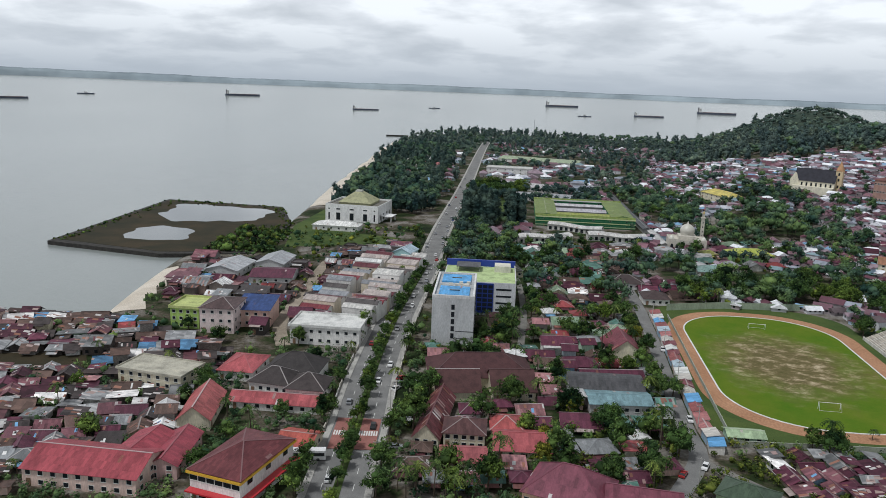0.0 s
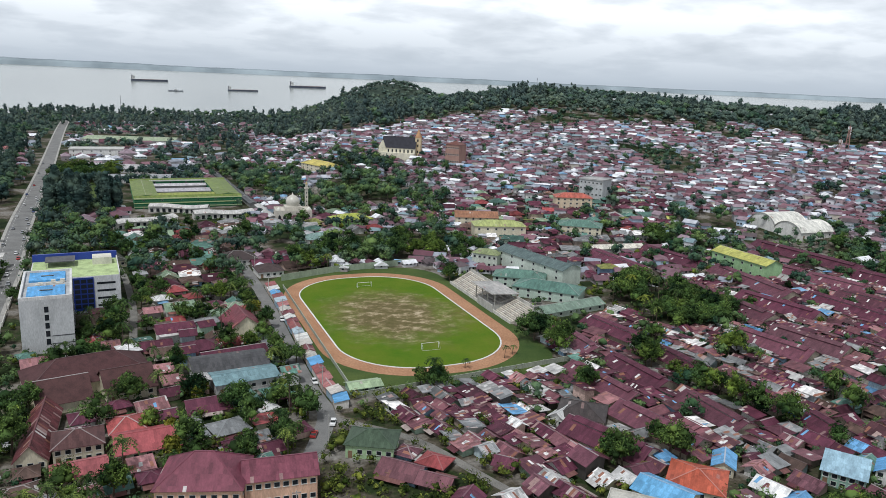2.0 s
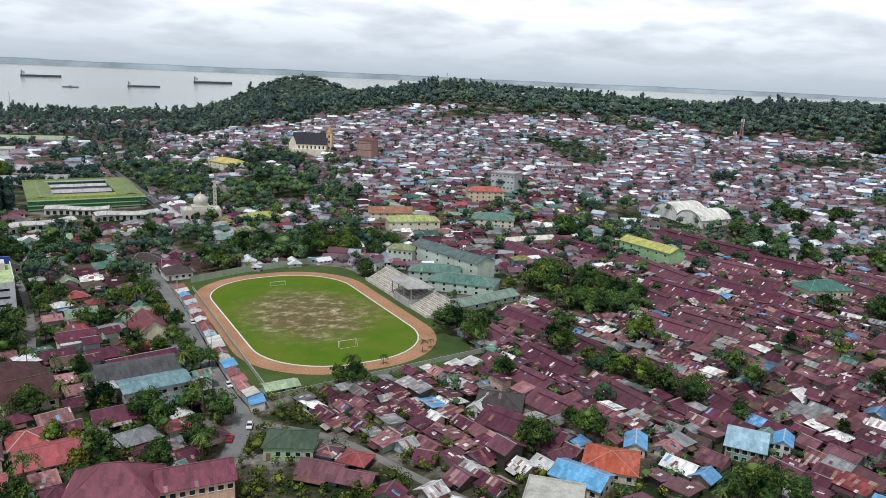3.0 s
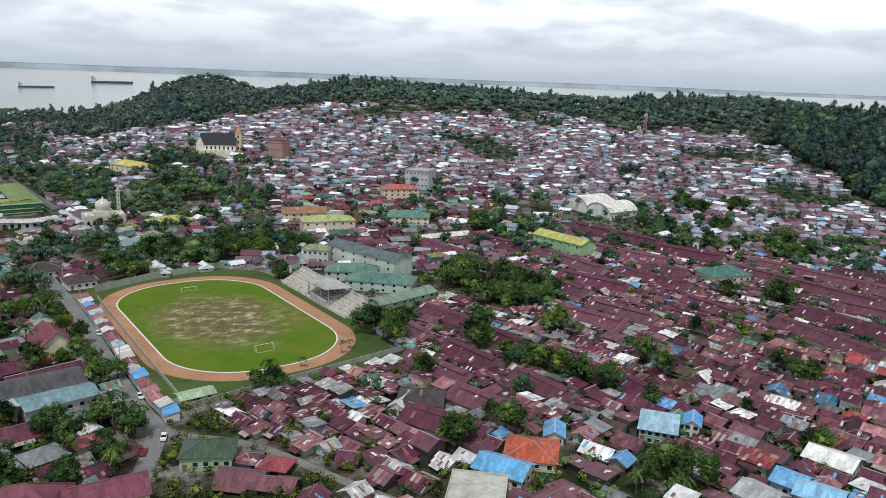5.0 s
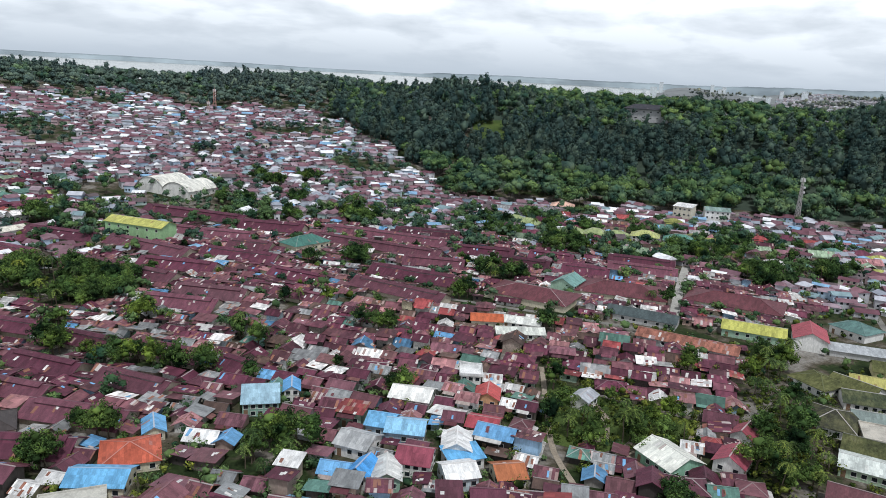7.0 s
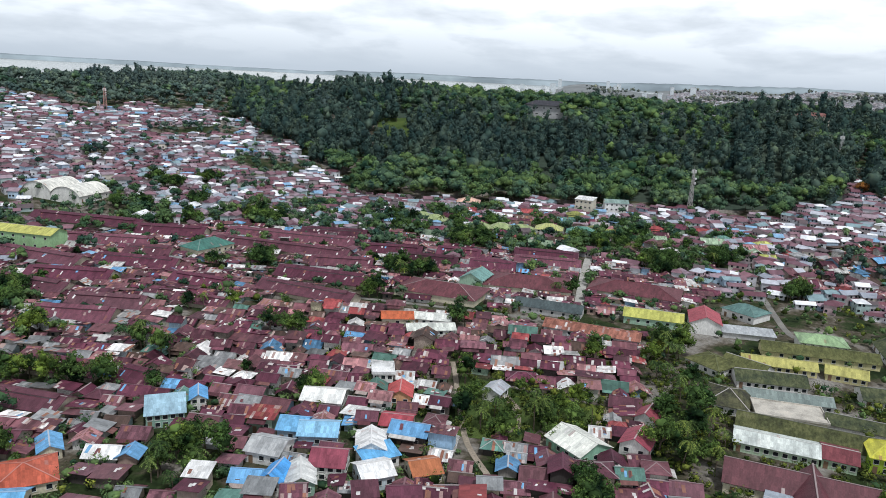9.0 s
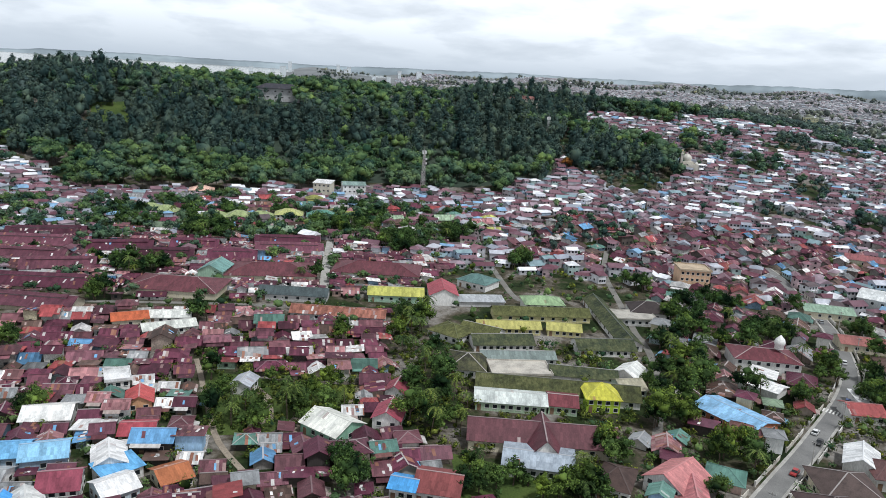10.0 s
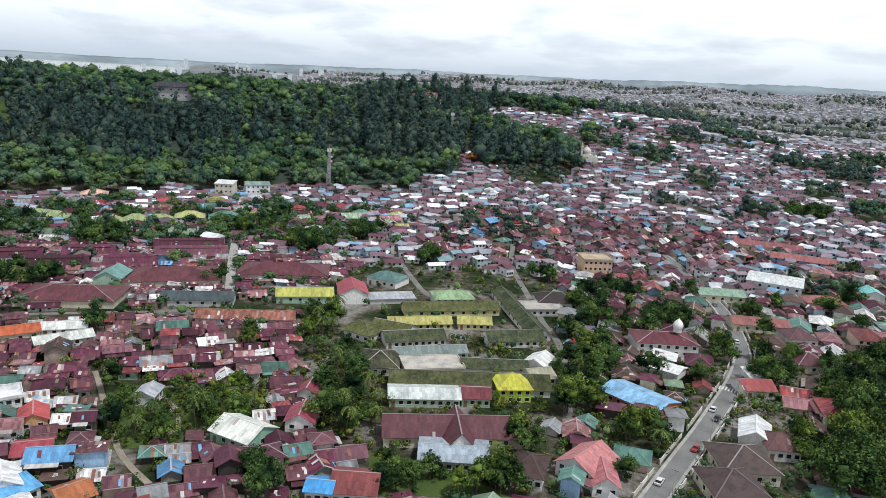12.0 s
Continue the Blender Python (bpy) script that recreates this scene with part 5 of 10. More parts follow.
building("red_house", 204.6, 39.1, 8.9, 9.0, 3.0, -90, "gable", 1.6, (0.34, 0.07, 0.09), (0.62, 0.57, 0.44), 1, (3, 2), "house with a red metal roof", "building")
building("red_house", 223.9, 42.2, 9.0, 7.3, 3.7, 8, "gable", 2.0, (0.42, 0.08, 0.08), (0.62, 0.36, 0.2), 1, (3, 2), "orange house with a bright red roof", "building")
building("orange_house", 299.9, 59.3, 13.0, 10.0, 3.7, -76, "gable", 1.6, (0.42, 0.11, 0.05), (0.62, 0.57, 0.44), 1, (3, 2), "house with an orange roof", "building")
building("white_house", 236.4, 51.0, 6.7, 9.0, 5.2, -76, "flat", 0.6, (0.66, 0.66, 0.66), (0.72, 0.71, 0.69), 2, (3, 3), "white two-storey house with a flat roof", "building", rmat=M_CONC)
building("white_shed", 290.7, 43.4, 19.5, 8.0, 3.0, -71, "gable", 1.6, (0.55, 0.57, 0.53), (0.72, 0.71, 0.69), 1, (5, 1), "long shed with a pale roof", "building")
building("white_shed", 304.0, 44.5, 15.6, 8.0, 3.0, -90, "gable", 1.6, (0.62, 0.63, 0.60), (0.72, 0.71, 0.69), 1, (5, 1), "long shed with a whitish roof", "building")
building("community_hall", 202.4, -14.7, 14.1, 12.0, 3.7, -138, "gable", 2.6, (0.66, 0.67, 0.62), (0.25, 0.45, 0.33), 1, (4, 4), "green hall with a whitish metal roof", "building")
building("grey_house", 234.0, 11.9, 8.0, 6.2, 3.7, -19, "gable", 1.4, (0.36, 0.38, 0.42), (0.72, 0.71, 0.69), 1, (2, 2), "house with a grey-blue roof", "building")
building("red_house", 208.0, -32.2, 10.0, 8.3, 3.7, -20, "gable", 2.4, (0.30, 0.07, 0.10), (0.72, 0.71, 0.69), 1, (3, 2), "house with a wine-red gabled roof", "building")
building("red_house", 227.7, -37.4, 8.0, 6.3, 3.0, -23, "gable", 2.0, (0.24, 0.06, 0.08), (0.72, 0.71, 0.69), 1, (2, 2), "small house with a wine-red roof", "building")
building("maroon_house", 167.8, -39.9, 11.2, 12.0, 3.7, -111, "gable", 2.4, (0.20, 0.06, 0.06), (0.72, 0.71, 0.69), 1, (4, 2), "white house with maroon roofs", "building")
building("blue_roof_house", 168.1, -30.9, 6.4, 7.0, 3.7, -113, "gable", 1.2, (0.08, 0.30, 0.62), (0.72, 0.71, 0.69), 1, (3, 2), "house with a strong blue roof", "building")
building("long_barrack", 334.6, -5.0, 30.7, 11.0, 3.3, -101, "gable", 2.2, (0.065, 0.085, 0.09), (0.5, 0.5, 0.5), 1, (12, 2), "long building with a dark slate roof", "building")
building("school", 333.2, -51.7, 25.3, 12.0, 3.7, -98, "gable", 2.4, (0.42, 0.42, 0.11), (0.36, 0.52, 0.40), 1, (10, 2), "green school with an olive-yellow roof", "building")
building("clinic", 331.9, -73.7, 18.0, 12.9, 5.2, -7, "gable", 3.0, (0.32, 0.07, 0.09), (0.72, 0.71, 0.69), 2, (5, 3), "white two-storey clinic with a red roof", "building")
building("rusty_barrack", 305.2, -23.3, 39.6, 9.0, 3.3, -103, "gable", 2.2, (0.28, 0.12, 0.09), (0.5, 0.5, 0.5), 1, (12, 2), "long barrack with a patched rusty roof", "building", rmat=M_RUST)
building("green_house", 369.4, 32.6, 16.0, 11.9, 5.2, -15, "gable", 3.0, (0.15, 0.28, 0.26), (0.36, 0.52, 0.40), 2, (3, 5), "green house with a teal gabled roof", "building")
building("barrack_block", 347.0, 46.7, 40.9, 24.0, 3.3, -103, "hip", 3.5, (0.12, 0.04, 0.05), (0.62, 0.57, 0.44), 1, None, "broad barrack with a maroon hipped roof", "building")
building("barrack_block", 373.2, 6.1, 43.7, 26.0, 3.3, -92, "hip", 3.5, (0.12, 0.04, 0.05), (0.62, 0.57, 0.44), 1, None, "broad barrack with a maroon hipped roof", "building")
building("barrack_block", 376.4, -48.1, 44.3, 24.0, 3.3, -103, "hip", 3.5, (0.12, 0.04, 0.05), (0.62, 0.57, 0.44), 1, None, "broad barrack with a maroon hipped roof", "building")
building("bungalow", 528.3, 88.7, 16.0, 12.0, 3.0, -91, "hip", 3.6, (0.30, 0.36, 0.17), (0.72, 0.71, 0.69), 1, (4, 2), "white bungalow with a pale olive hipped roof", "building")
building("bungalow", 522.2, 78.2, 16.1, 12.0, 3.0, -92, "hip", 3.6, (0.30, 0.36, 0.17), (0.72, 0.71, 0.69), 1, (4, 2), "white bungalow with a pale olive hipped roof", "building")
building("bungalow", 508.4, 45.9, 16.3, 12.0, 3.0, -93, "hip", 3.6, (0.30, 0.36, 0.17), (0.72, 0.71, 0.69), 1, (4, 2), "white bungalow with a pale olive hipped roof", "building")
building("bungalow", 509.9, 29.6, 16.7, 12.0, 3.0, -92, "hip", 3.6, (0.30, 0.36, 0.17), (0.72, 0.71, 0.69), 1, (4, 2), "white bungalow with a pale olive hipped roof", "building")
building("bungalow", 509.2, 15.1, 17.0, 12.0, 3.0, -92, "hip", 3.6, (0.30, 0.36, 0.17), (0.72, 0.71, 0.69), 1, (4, 2), "white bungalow with a pale olive hipped roof", "building")
building("bungalow", 513.3, -3.1, 18.2, 13.0, 4.4, -92, "hip", 3.5, (0.38, 0.40, 0.16), (0.72, 0.71, 0.69), 2, (4, 2), "white house with a pale olive hipped roof", "building")
building("bungalow", 512.7, -25.6, 20.8, 14.0, 3.7, -93, "hip", 4.0, (0.10, 0.24, 0.19), (0.72, 0.71, 0.69), 1, (4, 2), "house with a teal hipped roof", "building")
building("tall_house", 609.1, -31.0, 14.1, 12.0, 12.0, -109, "shed", 1.4, (0.66, 0.66, 0.66), (0.6, 0.56, 0.46), 3, (4, 2), "cream three-storey house with a white roof", "building")
building("tall_house", 611.4, -55.1, 18.5, 12.0, 11.0, -87, "gable", 2.0, (0.20, 0.28, 0.26), (0.72, 0.71, 0.69), 3, (5, 2), "white three-storey house with a grey-green roof", "building")
building("peach_house", 602.7, 63.3, 18.1, 13.0, 4.4, -88, "hip", 3.0, (0.62, 0.40, 0.32), (0.72, 0.71, 0.69), 2, (4, 2), "white house with a peach-pink roof", "building")
building("hospital_ward", 304.4, -113.2, 43.4, 10.0, 3.0, -96, "gable", 2.5, (0.105, 0.115, 0.045), (0.6, 0.55, 0.3), 1, (12, 2), "long hospital ward with a mossy olive roof", "building", rmat=M_MOSS)
building("hospital_ward", 287.8, -93.2, 26.6, 8.0, 3.0, -96, "gable", 2.0, (0.38, 0.36, 0.12), (0.6, 0.55, 0.3), 1, (9, 2), "hospital ward with a yellowish roof", "building")
building("hospital_ward", 284.1, -116.7, 14.0, 8.0, 3.0, -105, "gable", 2.0, (0.38, 0.36, 0.12), (0.6, 0.55, 0.3), 1, (5, 2), "hospital ward with a yellowish roof", "building")
building("hospital_ward", 282.4, -68.1, 15.1, 14.0, 3.0, -138, "hip", 2.5, (0.105, 0.115, 0.045), (0.72, 0.71, 0.69), 1, (4, 3), "hospital wing with a mossy olive roof", "building", rmat=M_MOSS)
building("hospital_ward", 281.6, -80.3, 16.3, 11.0, 3.0, -129, "gable", 2.5, (0.105, 0.115, 0.045), (0.72, 0.71, 0.69), 1, (4, 3), "hospital wing with a mossy olive roof", "building", rmat=M_MOSS)
building("hospital_ward", 270.5, -85.4, 24.1, 11.0, 3.0, -92, "gable", 2.5, (0.035, 0.055, 0.042), (0.72, 0.71, 0.69), 1, (9, 2), "hospital ward with a dark mossy roof", "building", rmat=M_MOSS)
building("hospital_ward", 263.5, -125.9, 23.3, 12.0, 3.0, -95, "gable", 2.5, (0.035, 0.055, 0.042), (0.72, 0.71, 0.69), 1, (8, 2), "hospital ward with a dark mossy roof", "building", rmat=M_MOSS)
building("hospital_ward", 254.4, -87.1, 27.9, 8.0, 3.0, -95, "gable", 1.6, (0.18, 0.22, 0.21), (0.55, 0.57, 0.55), 1, (11, 2), "hospital ward with a faded teal roof", "building")
building("hospital_ward", 240.6, -83.6, 21.0, 12.0, 3.3, -96, "flat", 0.4, (0.46, 0.43, 0.38), (0.62, 0.57, 0.44), 1, (8, 2), "flat-roofed beige hospital block", "building", rmat=M_CONC)
building("hospital_ward", 249.1, -66.5, 13.0, 18.0, 3.0, -105, "hip", 3.0, (0.05, 0.05, 0.045), (0.72, 0.71, 0.69), 1, (4, 3), "hospital wing with a blackened roof", "building", rmat=M_MOSS)
building("hospital_ward", 224.1, -91.9, 54.7, 12.0, 3.0, -106, "gable", 3.0, (0.055, 0.065, 0.03), (0.72, 0.71, 0.69), 1, (20, 2), "long hospital ward with a mossy dark roof", "building", rmat=M_MOSS)
building("hospital_ward", 236.3, -106.3, 23.6, 9.0, 3.0, -107, "gable", 2.0, (0.035, 0.055, 0.042), (0.72, 0.71, 0.69), 1, None, "hospital wing with a dark roof", "building", rmat=M_MOSS)
building("hospital_ward", 294.1, -142.5, 62.8, 9.0, 3.0, 172, "gable", 2.5, (0.035, 0.055, 0.042), (0.72, 0.71, 0.69), 1, (10, 2), "hospital wing with a dark green roof", "building", rmat=M_MOSS)
building("clinic", 217.5, -73.4, 22.9, 11.0, 3.3, -104, "gable", 1.6, (0.52, 0.56, 0.54), (0.45, 0.58, 0.42), 1, (10, 2), "pale green clinic with a whitish metal roof", "building")
building("clinic", 214.2, -90.2, 9.2, 11.0, 3.3, -107, "gable", 1.6, (0.17, 0.05, 0.06), (0.45, 0.58, 0.42), 1, (4, 2), "pale green clinic with a maroon roof", "building")
building("clinic", 215.4, -103.9, 11.0, 12.0, 4.8, -101, "hip", 3.5, (0.50, 0.48, 0.06), (0.40, 0.56, 0.05), 2, (4, 3), "lime-green house with a yellow hipped roof", "building")
building("long_school", 190.1, -74.7, 42.7, 12.0, 3.7, -104, "gable", 4.0, (0.11, 0.04, 0.05), (0.62, 0.57, 0.44), 1, (18, 2), "long school with a maroon roof", "building")
building("long_school", 186.0, -73.8, 18.0, 9.0, 3.9, -14, "gable", 4.6, (0.11, 0.04, 0.05), (0.74, 0.72, 0.68), 1, (4, 2), "school porch with a maroon roof", "building")
building("steel_shed", 177.6, -69.7, 18.8, 13.0, 3.7, -110, "gable", 1.4, (0.33, 0.38, 0.44), (0.5, 0.5, 0.5), 1, (8, 2), "shed with a pale blue-grey metal roof", "building")
building("white_house", 236.1, -124.5, 11.0, 9.0, 3.3, -48, "gable", 2.2, (0.66, 0.67, 0.65), (0.72, 0.71, 0.69), 1, (2, 2), "house with a white gabled roof", "building")
building("white_house", 225.2, -118.8, 9.1, 10.0, 3.0, -87, "gable", 2.0, (0.34, 0.32, 0.24), (0.5, 0.58, 0.48), 1, (3, 2), "house with a faded roof", "building")
building("carport", 325.5, -90.7, 21.4, 9.0, 2.6, -93, "shed", 0.6, (0.36, 0.38, 0.40), (0.5, 0.5, 0.5), 1, None, "low carport with a grey roof", "building")
building("green_office", 316.9, -118.3, 18.2, 13.0, 4.4, -97, "hip", 2.5, (0.25, 0.36, 0.20), (0.6, 0.62, 0.56), 2, (6, 2), "pale office with a light green roof", "building")
building("teal_house", 354.6, -97.0, 16.5, 14.0, 3.7, -135, "hip", 3.0, (0.10, 0.18, 0.17), (0.72, 0.71, 0.69), 1, (4, 2), "house with a dark teal roof", "building")
building("dark_house", 307.3, -167.8, 18.9, 15.0, 3.7, -105, "hip", 3.5, (0.045, 0.035, 0.035), (0.72, 0.71, 0.69), 1, (4, 2), "house with a blackish hipped roof", "building", rmat=M_TILE)
building("unfinished_house", 299.0, -155.6, 18.4, 12.0, 3.3, -98, "flat", 0.3, (0.40, 0.38, 0.34), (0.5, 0.5, 0.5), 1, (6, 2), "unfinished grey concrete house", "building", rmat=M_CONC)
building("blue_hall", 200.1, -144.4, 22.3, 14.0, 3.3, -158, "gable", 1.6, (0.24, 0.44, 0.66), (0.5, 0.2, 0.12), 1, (7, 3), "hall with a faded blue metal roof", "building")
building("white_villa", 245.5, -185.3, 24.6, 16.0, 5.2, -109, "hip", 2.5, (0.13, 0.04, 0.05), (0.72, 0.71, 0.69), 2, (7, 3), "white villa with a maroon hipped roof", "building")
building("white_canopy", 223.3, -170.1, 15.0, 9.0, 3.0, -147, "gable", 0.8, (0.70, 0.70, 0.70), (0.72, 0.71, 0.69), 1, None, "canopy with a bright white roof", "building")
building("white_warehouse", 310.8, -302.1, 27.1, 24.0, 8.0, -136, "gable", 1.4, (0.56, 0.58, 0.58), (0.55, 0.58, 0.57), 2, (6, 3), "white-green warehouse with a pale roof", "building")
building("pink_house", 163.3, -103.7, 14.0, 11.3, 4.4, -59, "gable", 3.0, (0.48, 0.20, 0.20), (0.72, 0.71, 0.69), 2, (4, 3), "white house with a pinkish red roof", "building")
building("pink_house", 155.6, -104.4, 11.0, 7.0, 3.7, -23, "gable", 2.4, (0.46, 0.18, 0.19), (0.72, 0.71, 0.69), 1, (3, 2), "house wing with a pinkish red roof", "building")
building("brown_house", 165.1, -87.3, 8.3, 13.0, 3.7, -124, "hip", 3.0, (0.07, 0.045, 0.04), (0.72, 0.71, 0.69), 1, (4, 2), "house with a dark brown hipped roof", "building", rmat=M_TILE)
building("brown_house", 187.6, -138.7, 6.9, 12.0, 3.3, -129, "hip", 3.0, (0.17, 0.07, 0.06), (0.62, 0.57, 0.44), 1, (3, 2), "house with a red-brown hipped roof", "building")
building("white_house", 168.4, -165.4, 13.0, 8.7, 4.1, -41, "gable", 2.2, (0.66, 0.67, 0.68), (0.72, 0.71, 0.69), 1, (3, 3), "house with a white metal roof", "building")
building("brown_house", 161.2, -167.8, 9.4, 12.0, 3.7, -113, "hip", 3.0, (0.12, 0.06, 0.06), (0.72, 0.71, 0.69), 1, (4, 2), "white house with a brown roof", "building")
building("old_house", 155.0, -149.1, 15.6, 17.0, 3.7, -109, "hip", 4.0, (0.09, 0.065, 0.06), (0.62, 0.57, 0.44), 1, (4, 3), "old house with a weathered brown roof", "building", rmat=M_TILE)
building("old_house", 144.4, -136.8, 14.3, 15.0, 3.7, -106, "hip", 4.0, (0.08, 0.055, 0.055), (0.62, 0.57, 0.44), 1, (4, 3), "old house with a dark weathered roof", "building", rmat=M_TILE)
building("red_house", 200.2, -192.7, 11.3, 11.0, 3.3, -106, "gable", 2.0, (0.30, 0.08, 0.08), (0.72, 0.71, 0.69), 1, (3, 2), "house with a red metal roof", "building")
building("white_house", 208.6, -202.9, 10.8, 8.0, 3.0, -106, "shed", 1.0, (0.68, 0.68, 0.68), (0.72, 0.71, 0.69), 1, (3, 1), "low house with a white roof", "building")
building("maroon_house", 216.3, -232.3, 12.2, 13.0, 3.7, -108, "hip", 3.0, (0.12, 0.05, 0.06), (0.62, 0.57, 0.44), 1, (3, 2), "house with a maroon hipped roof", "building")
building("maroon_house", 242.1, -252.1, 12.5, 13.0, 3.7, -106, "hip", 3.0, (0.12, 0.06, 0.07), (0.72, 0.71, 0.69), 1, (3, 2), "house with a dull maroon hipped roof", "building")
building("red_house", 260.8, -247.3, 24.9, 12.0, 3.7, -113, "gable", 2.0, (0.27, 0.11, 0.10), (0.62, 0.57, 0.44), 1, (6, 2), "long house with a faded red roof", "building")
building("teal_house", 305.7, -261.6, 22.8, 13.0, 3.7, -112, "gable", 2.0, (0.24, 0.34, 0.26), (0.62, 0.57, 0.44), 1, (5, 2), "house with a grey-green roof", "building")
building("red_house", 284.8, -309.0, 19.7, 13.0, 3.7, -112, "hip", 2.4, (0.32, 0.13, 0.12), (0.62, 0.57, 0.44), 1, (4, 2), "house with a faded coral roof", "building")
building("cream_house", 232.5, -281.0, 10.6, 16.0, 5.2, -122, "hip", 3.0, (0.16, 0.05, 0.05), (0.66, 0.52, 0.42), 2, (4, 2), "cream two-storey house with a maroon roof", "building")
building("shop_building", 358.6, -218.2, 16.0, 14.0, 10.0, -105, "flat", 0.6, (0.45, 0.36, 0.26), (0.62, 0.42, 0.28), 3, (6, 3), "orange-cream three-storey shop block", "building", rmat=M_CONC)
building("long_school", 355.9, -364.5, 36.6, 12.0, 4.4, -131, "gable", 2.4, (0.30, 0.12, 0.115), (0.2,0.3,0.5), 2, (10, 2), "blue school with an orange-red roof", "building")
building("long_school", 388.6, -366.1, 41.4, 12.0, 4.4, -129, "gable", 2.4, (0.26, 0.10, 0.105), (0.62, 0.57, 0.44), 1, (10, 2), "school with a dull red roof", "building")
building("teal_house", 291.5, -349.2, 13.0, 10.5, 4.4, -31, "gable", 2.0, (0.20, 0.50, 0.48), (0.72, 0.71, 0.69), 1, (3, 2), "house with a turquoise roof", "building")
building("sports_hall", 476.1, 343.8, 29.0, 23.4, 4.5, -8, "vault", 6.0, (0.66, 0.65, 0.60), (0.70, 0.69, 0.66), 1, None, "sports hall with a cream barrel roof", "building")
building("sports_hall", 472.8, 320.4, 29.0, 23.4, 4.5, -8, "vault", 6.0, (0.66, 0.65, 0.60), (0.70, 0.69, 0.66), 1, (5, 3), "sports hall with a cream barrel roof", "building")
# ---------------------------------------------------------------- landmarks with a shape of their own
def box_part(name, parent, x0, x1, y0, y1, z0, z1, mat, colour=None, label=""):
    m = Mesh(mat)
    m.box(x0, x1, y0, y1, z0, z1)
    return part(name, m, parent, colour, label)


def parapet(parent, w, d, z, colour, up=1.1, thick=0.35, mat=None):
    m = Mesh(mat or M_WALL)
    hw, hd = w / 2, d / 2
    m.box(-hw, hw, -hd, -hd + thick, z, z + up)
    m.box(-hw, hw, hd - thick, hd, z, z + up)
    m.box(-hw, -hw + thick, -hd + thick, hd - thick, z, z + up)
    m.box(hw - thick, hw, -hd + thick, hd - thick, z, z + up)
    return part("parapet", m, parent, colour)


def hotel():
    t = thing("hotel", "pale grey hotel tower with bright blue roof panels", "hotel", pose(6, 317, 0, 0, 0, -3.5))
    grey = (0.50, 0.51, 0.52)
    w, d, h = 17.5, 40, 20.5
    wall = box_part("wall", t, -w / 2, w / 2, -d / 2, d / 2, -1.5, h, M_WALL, grey)
    parapet(t, w, d, h + 0.004, (0.62, 0.62, 0.62), 1.2, 0.8)
    box_part("roof_deck", t, -w / 2 + 0.8, w / 2 - 0.8, -d / 2 + 0.8, d / 2 - 0.8, h + 0.004, h + 0.08, M_CONC, (0.42, 0.43, 0.44))
    for y0, y1 in ((-17, -3), (5, 18)):
        r = box_part("roof_panel", t, -6.4, 6.4, y0, y1, h + 0.1, h + 0.75, M_ROOF, (0.10, 0.34, 0.66), "bright blue metal roof panel")
        box_part("skylight", r, -2.2, 2.2, (y0 + y1) / 2 - 0.5, (y0 + y1) / 2 + 0.5, h + 0.75, h + 1.0, M_GLASS)
    m = Mesh(M_PLAIN)
    rnd = random.Random(4)
    for i in range(12):
        x, y = rnd.uniform(-5.5, 5.5), rnd.uniform(-2, 4)
        m.box(x, x + 1.6, y, y + 1.0, h + 0.1, h + rnd.uniform(0.6, 1.5))
    part("roof_units", m, t, (0.6, 0.58, 0.52), "jumble of pale roof machines")
    for i in range(5):
        box_part("window", wall, -0.7, 0.7, -d / 2 - 0.05, -d / 2 + 0.05, 3.2 + 3.1 * i, 5.4 + 3.1 * i, M_GLASS)
    for z in (6.2, 3.2):
        box_part("band", wall, 1.3, w / 2, -d / 2 - 0.06, -d / 2 + 0.02, z, z + 0.35, M_PLAIN, (0.08, 0.08, 0.09))
    for k in range(6):
        for i in range(8):
            box_part("window", wall, w / 2 - 0.03, w / 2 + 0.05, -17 + 4.3 * i, -15 + 4.3 * i, 2.5 + 3 * k, 4.1 + 3 * k, M_GLASS)
    # blue wing behind it
    t2 = thing("hotel_wing", "hotel wing with a blue glass front and green roof deck", "hotel", pose(18.5, 359, 0, 0, 0, -4))
    w, d, h = 35, 33, 16
    wall = box_part("wall", t2, -w / 2, w / 2, -d / 2, d / 2, -1.5, h, M_WALL, (0.60, 0.61, 0.63))
    box_part("roof_deck", t2, -w / 2 + 0.4, w / 2 - 0.4, -d / 2 + 0.4, d / 2 - 1.2, h + 0.004, h + 0.1, M_CONC, (0.42, 0.52, 0.26), "pale green roof deck")
    box_part("back_parapet", t2, -w / 2, w / 2, d / 2 - 1.0, d / 2, h, h + 3.4, M_PAINT, (0.02, 0.05, 0.32), "deep blue parapet wall")
    box_part("side_parapet", t2, w / 2 - 0.4, w / 2, -d / 2, d / 2 - 1.0, h, h + 1.3, M_WALL, (0.62, 0.62, 0.62))
    box_part("roof_room", t2, 7, 15, 4, 12, h + 0.1, h + 3.2, M_WALL, (0.6, 0.58, 0.5))
    box_part("roof_shade", t2, -12, 0, 2, 13, h + 2.6, h + 2.9, M_ROOF, (0.08, 0.08, 0.09), "dark roof canopy")
    for x in (-11.5, -0.5):
        for y in (2.5, 12.5):
            box_part("canopy_post", t2, x - 0.1, x + 0.1, y - 0.1, y + 0.1, h + 0.1, h + 2.6, M_PLAIN, (0.3, 0.3, 0.3))
    g = box_part("glass_front", wall, -6, 7, -d / 2 - 0.3, -d / 2 + 0.1, 1, h - 0.4, M_PAINT, (0.015, 0.04, 0.24), "dark blue glass front")
